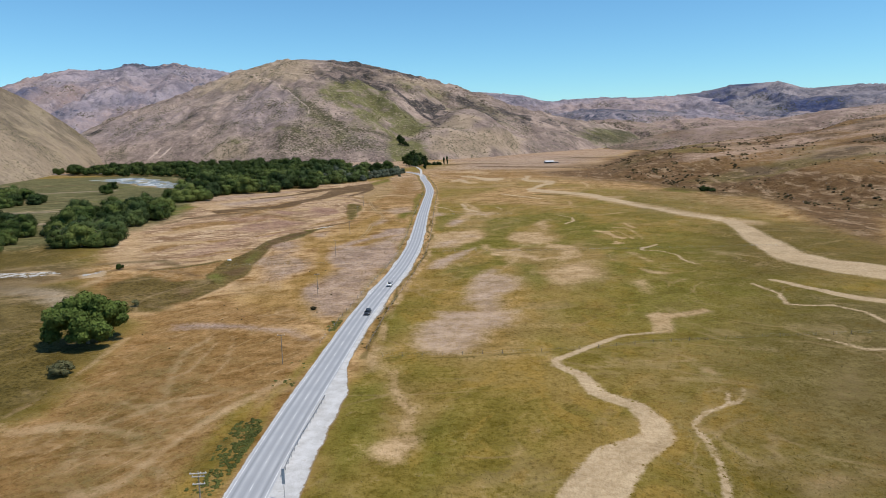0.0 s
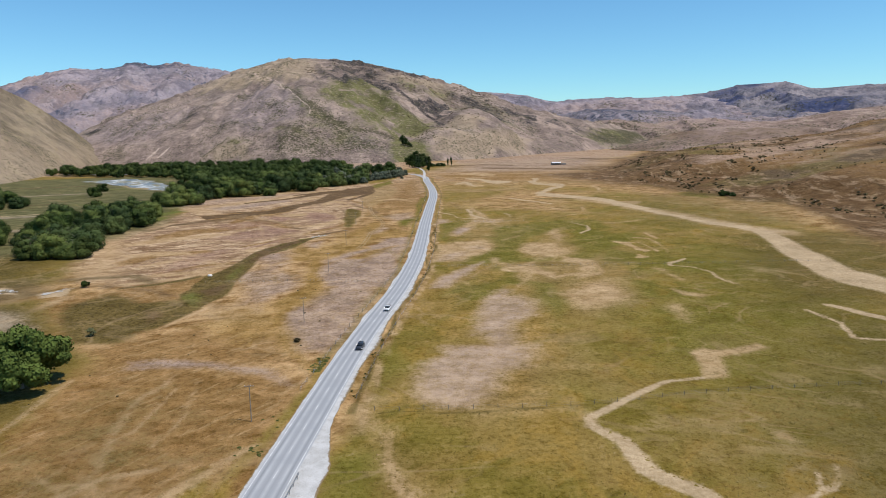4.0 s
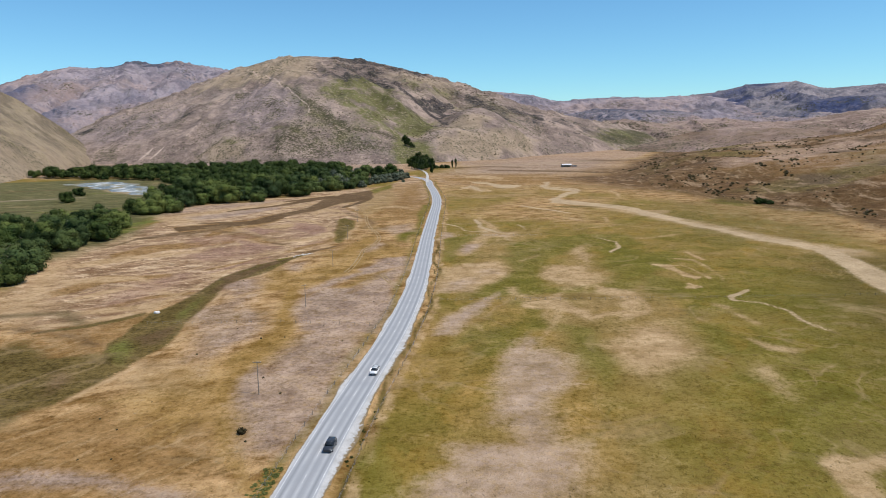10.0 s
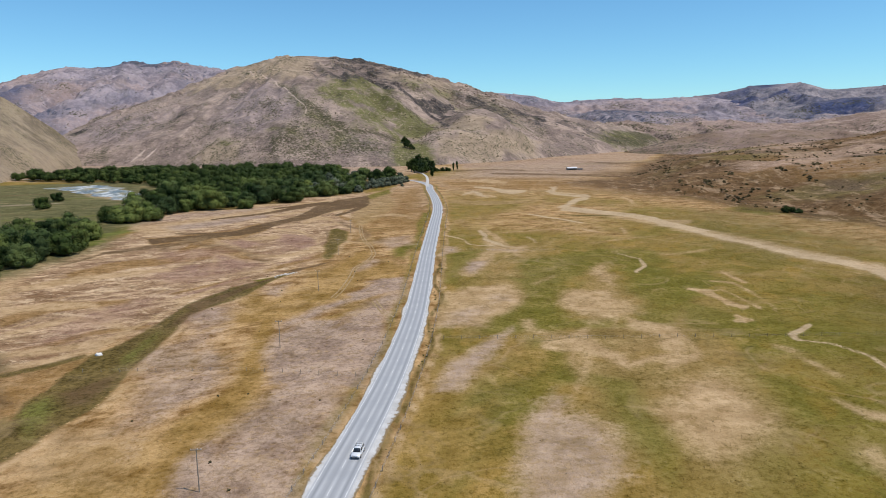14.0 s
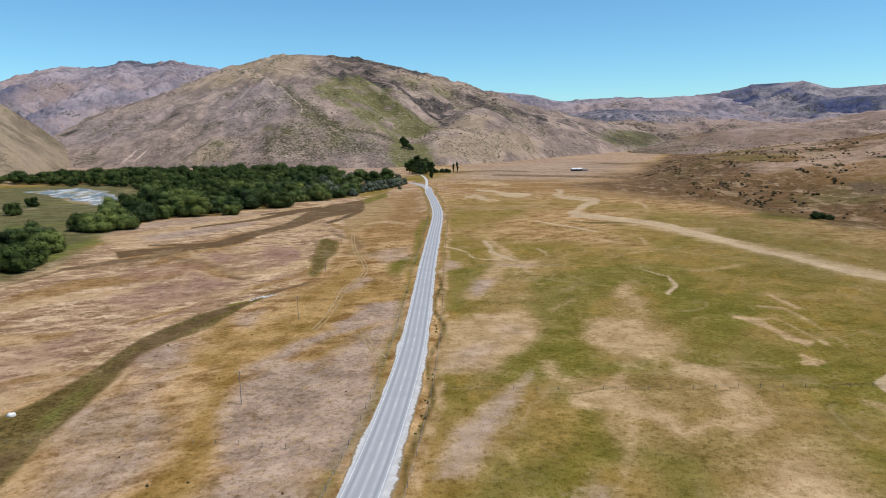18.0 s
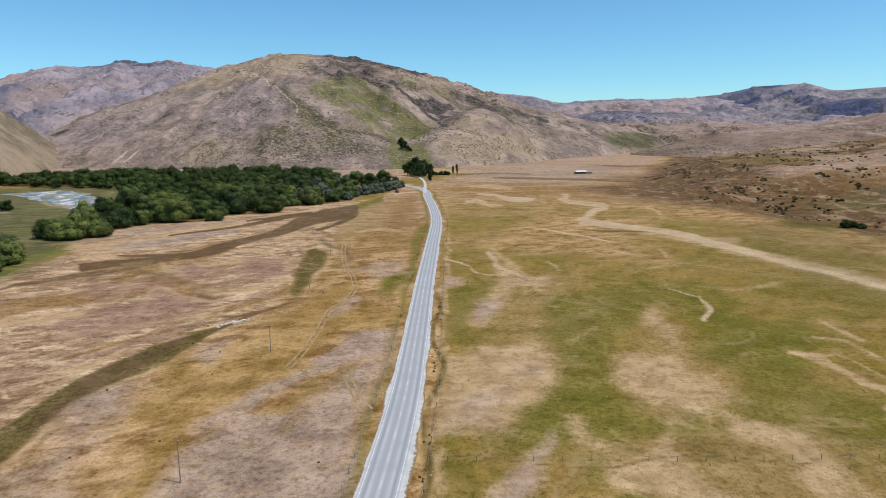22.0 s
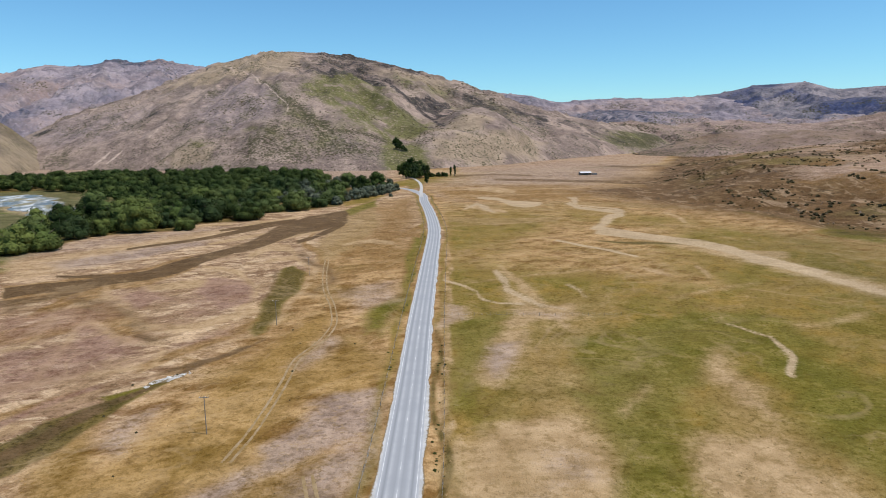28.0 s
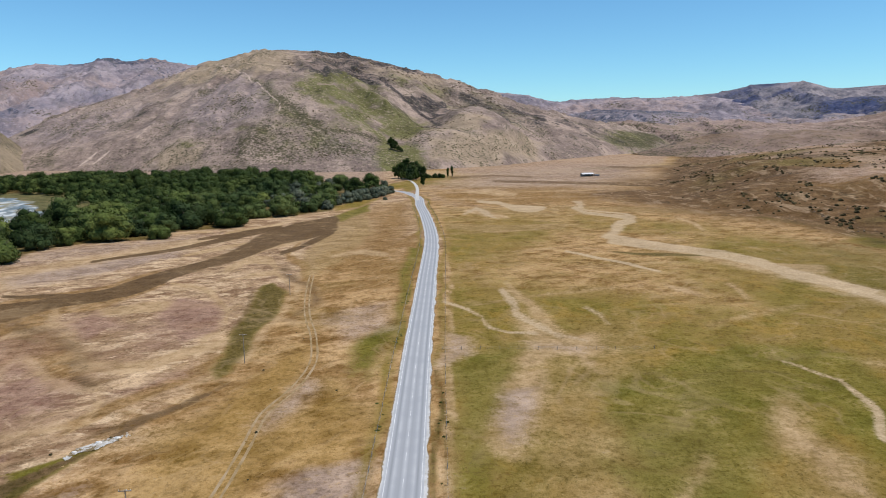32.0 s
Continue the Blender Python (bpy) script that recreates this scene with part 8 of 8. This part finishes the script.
STEEL = plain("weathered_rail_steel", (0.30, 0.305, 0.31), 0.6, 0.5, 0.25, 1.5)
guard_rail([(-27.0, 113), (-26.8, 122), (-26.2, 131), (-25.5, 138), (-24.6, 149)], "low steel guard rail along the gravel lay-by")

# ---- farm shed ----
WALL_IRON = plain("grey_iron_wall", (0.22, 0.21, 0.20), 0.6, 0.2)
ROOF_IRON = plain("white_iron_roof", (0.66, 0.66, 0.65), 0.45, 0.1, 0.06)
shed = tagged(new("farm_shed"), "long low farm shed with white iron roof", "shed")
shed.matrix_basis = pose(229, 1236, floor_at(229, 1236) - 0.1, rz=8)
bm = bmesh.new()
box(bm, -8, 8, 3.7, 3.9, 0, 3.6)
box(bm, -8, -7.8, -4, 3.7, 0, 3.4)
box(bm, 7.8, 8, -4, 3.7, 0, 3.4)
part("wall", bm, WALL_IRON, shed)
for i in range(5):
    part("post", box(bmesh.new(), -7.8 + i * 3.85, -7.6 + i * 3.85, -4, -3.8, 0, 3.0), POST_WOOD, shed)
bm = bmesh.new()
for sgn in (-1, 1):
    q = [(-8.5, sgn * 4.8, 3.1), (8.5, sgn * 4.8, 3.1), (8.5, 0, 4.9), (-8.5, 0, 4.9)]
    lo = [bm.verts.new(p) for p in q]
    hi = [bm.verts.new((p[0], p[1], p[2] + 0.12)) for p in q]
    for a in range(4):
        bm.faces.new((lo[a], lo[(a + 1) % 4], hi[(a + 1) % 4], hi[a]))
    bm.faces.new(lo)
    bm.faces.new(hi)
bmesh.ops.recalc_face_normals(bm, faces=bm.faces)
part("roof", bm, ROOF_IRON, shed, "white corrugated iron roof")
lean = tagged(new("lean_to"), "small dark lean-to with grey roof beside the shed", "shed")
lean.matrix_basis = pose(243, 1237, floor_at(243, 1237) - 0.1, rz=8)
part("wall", box(bmesh.new(), -3.5, 3.5, -2, 2, 0, 2.4, 0.05), WALL_IRON, lean)
part("roof", box(bmesh.new(), -3.8, 3.8, -2.4, 2.4, 2.4, 2.6, 0.03), plain("grey_iron_roof", (0.35, 0.36, 0.37), 0.5, 0.2), lean)
fence([(250, 1236), (262, 1238), (276, 1240), (290, 1238)], 4.0, "wooden stockyard fence beside the shed")

# ---- cars on the road ----
GLASS = plain("tinted_glass", (0.02, 0.024, 0.03), 0.08, 0.0, 0.05)
TYRE = plain("tyre_rubber", (0.025, 0.025, 0.026), 0.85)
RIM = plain("alloy_rim", (0.45, 0.45, 0.46), 0.3, 0.9)
LAMP = plain("headlamp_lens", (0.75, 0.77, 0.78), 0.12)
TAIL = plain("tail_lamp_lens", (0.35, 0.02, 0.02), 0.2)
TRIM = plain("black_trim", (0.03, 0.03, 0.032), 0.6)


def loft(bm, sections):
    """A closed skin through outlines that have as many points."""
    rings = [[bm.verts.new(p) for p in s] for s in sections]
    for a, b in zip(rings, rings[1:]):
        for i in range(len(a)):
            j = (i + 1) % len(a)
            bm.faces.new((a[i], a[j], b[j], b[i]))
    bm.faces.new(rings[0])
    bm.faces.new(rings[-1])
    bmesh.ops.recalc_face_normals(bm, faces=bm.faces)
    for f in bm.faces:
        f.smooth = True
    return bm


def car(label, paint_colour, x, y, turn, rack):
    top = tagged(new("car"), label, "car")
    top.matrix_basis = pose(x, y, 0.07, rz=turn)
    PAINT = plain("car_paint", paint_colour, 0.25, 0.2, 0.05, 1.0)

    def ring(yy, w, z0, z1):
        return [(-w, yy, z0 + 0.12), (-w * 0.94, yy, z0), (w * 0.94, yy, z0), (w, yy, z0 + 0.12), (w, yy, z1 - 0.12), (w * 0.9, yy, z1), (-w * 0.9, yy, z1), (-w, yy, z1 - 0.12)]

    part("body", loft(bmesh.new(), [ring(-2.32, 0.80, 0.42, 0.92), ring(-2.2, 0.89, 0.30, 1.02), ring(-1.2, 0.93, 0.26, 1.05), ring(0.6, 0.93, 0.26, 1.04), ring(1.5, 0.92, 0.26, 0.98), ring(2.15, 0.88, 0.30, 0.86), ring(2.32, 0.78, 0.40, 0.74)]), PAINT, top)

    def cab(z, w, y0, y1):
        return [(-w, y0, z), (w, y0, z), (w, y1, z), (-w, y1, z)]

    part("window_band", loft(bmesh.new(), [cab(1.0, 0.86, -2.10, 1.18), cab(1.52, 0.69, -1.86, 0.42)]), GLASS, top, "dark tinted glass")
    part("roof", loft(bmesh.new(), [cab(1.50, 0.71, -1.90, 0.46), cab(1.58, 0.66, -1.80, 0.34)]), PAINT, top)
    for sx in (-1, 1):
        part("pillar", rod(bmesh.new(), (sx * 0.86, 1.14, 1.0), (sx * 0.70, 0.43, 1.52), 0.05, 0.05, 6), PAINT, top)
        part("pillar", rod(bmesh.new(), (sx * 0.87, -0.5, 1.0), (sx * 0.71, -0.55, 1.52), 0.045, 0.045, 6), PAINT, top)
        part("headlight", box(bmesh.new(), sx * 0.72 - 0.16, sx * 0.72 + 0.16, 2.14, 2.30, 0.62, 0.76, 0.03), LAMP, top, "clear headlight")
        part("tail_light", box(bmesh.new(), sx * 0.76 - 0.10, sx * 0.76 + 0.10, -2.33, -2.2, 0.70, 0.95, 0.02), TAIL, top, "red tail light")
        part("mirror", box(bmesh.new(), sx * 1.02 - 0.09, sx * 1.02 + 0.09, 0.85, 0.97, 0.98, 1.12, 0.03), PAINT, top)
        for yy in (-1.42, 1.45):
            wheel = part("wheel", rod(bmesh.new(), (sx * 0.78, yy, 0.34), (sx * 0.95, yy, 0.34), 0.34, 0.34, 18), TYRE, top)
            part("rim", rod(bmesh.new(), (sx * 0.93, yy, 0.34), (sx * 0.962, yy, 0.34), 0.22, 0.20, 12), RIM, wheel, "silver alloy rim")
    part("bumper", box(bmesh.new(), -0.80, 0.80, 2.24, 2.36, 0.34, 0.54, 0.04), TRIM, top, "black bumper")
    part("grille", box(bmesh.new(), -0.48, 0.48, 2.27, 2.33, 0.58, 0.72, 0.02), TRIM, top, "black grille")
    if rack:
        for sx in (-0.58, 0.58):
            part("roof_rail", box(bmesh.new(), sx - 0.025, sx + 0.025, -1.7, 0.2, 1.60, 1.65, 0.01), TRIM, top)
        for yy in (-1.3, -0.3):
            part("roof_bar", box(bmesh.new(), -0.6, 0.6, yy - 0.04, yy + 0.04, 1.64, 1.68, 0.01), TRIM, top)
    return top


def lane(y, shift):
    """A place in a lane and the turn of a car that comes towards the valley mouth."""
    k = int(np.argmin(np.abs(LINE[:, 1] - y) + 1e3 * (~STRAIGHT)))
    p = LINE[k] + SIDE[k] * shift
    return float(p[0]), float(p[1]), 180 + math.degrees(math.atan2(-WAY[k, 0], WAY[k, 1]))


car("dark grey station wagon on the road", (0.045, 0.05, 0.06), *lane(221, 1.7), False)
car("white wagon with roof bars on the road", (0.72, 0.73, 0.73), *lane(263, 1.7), True)
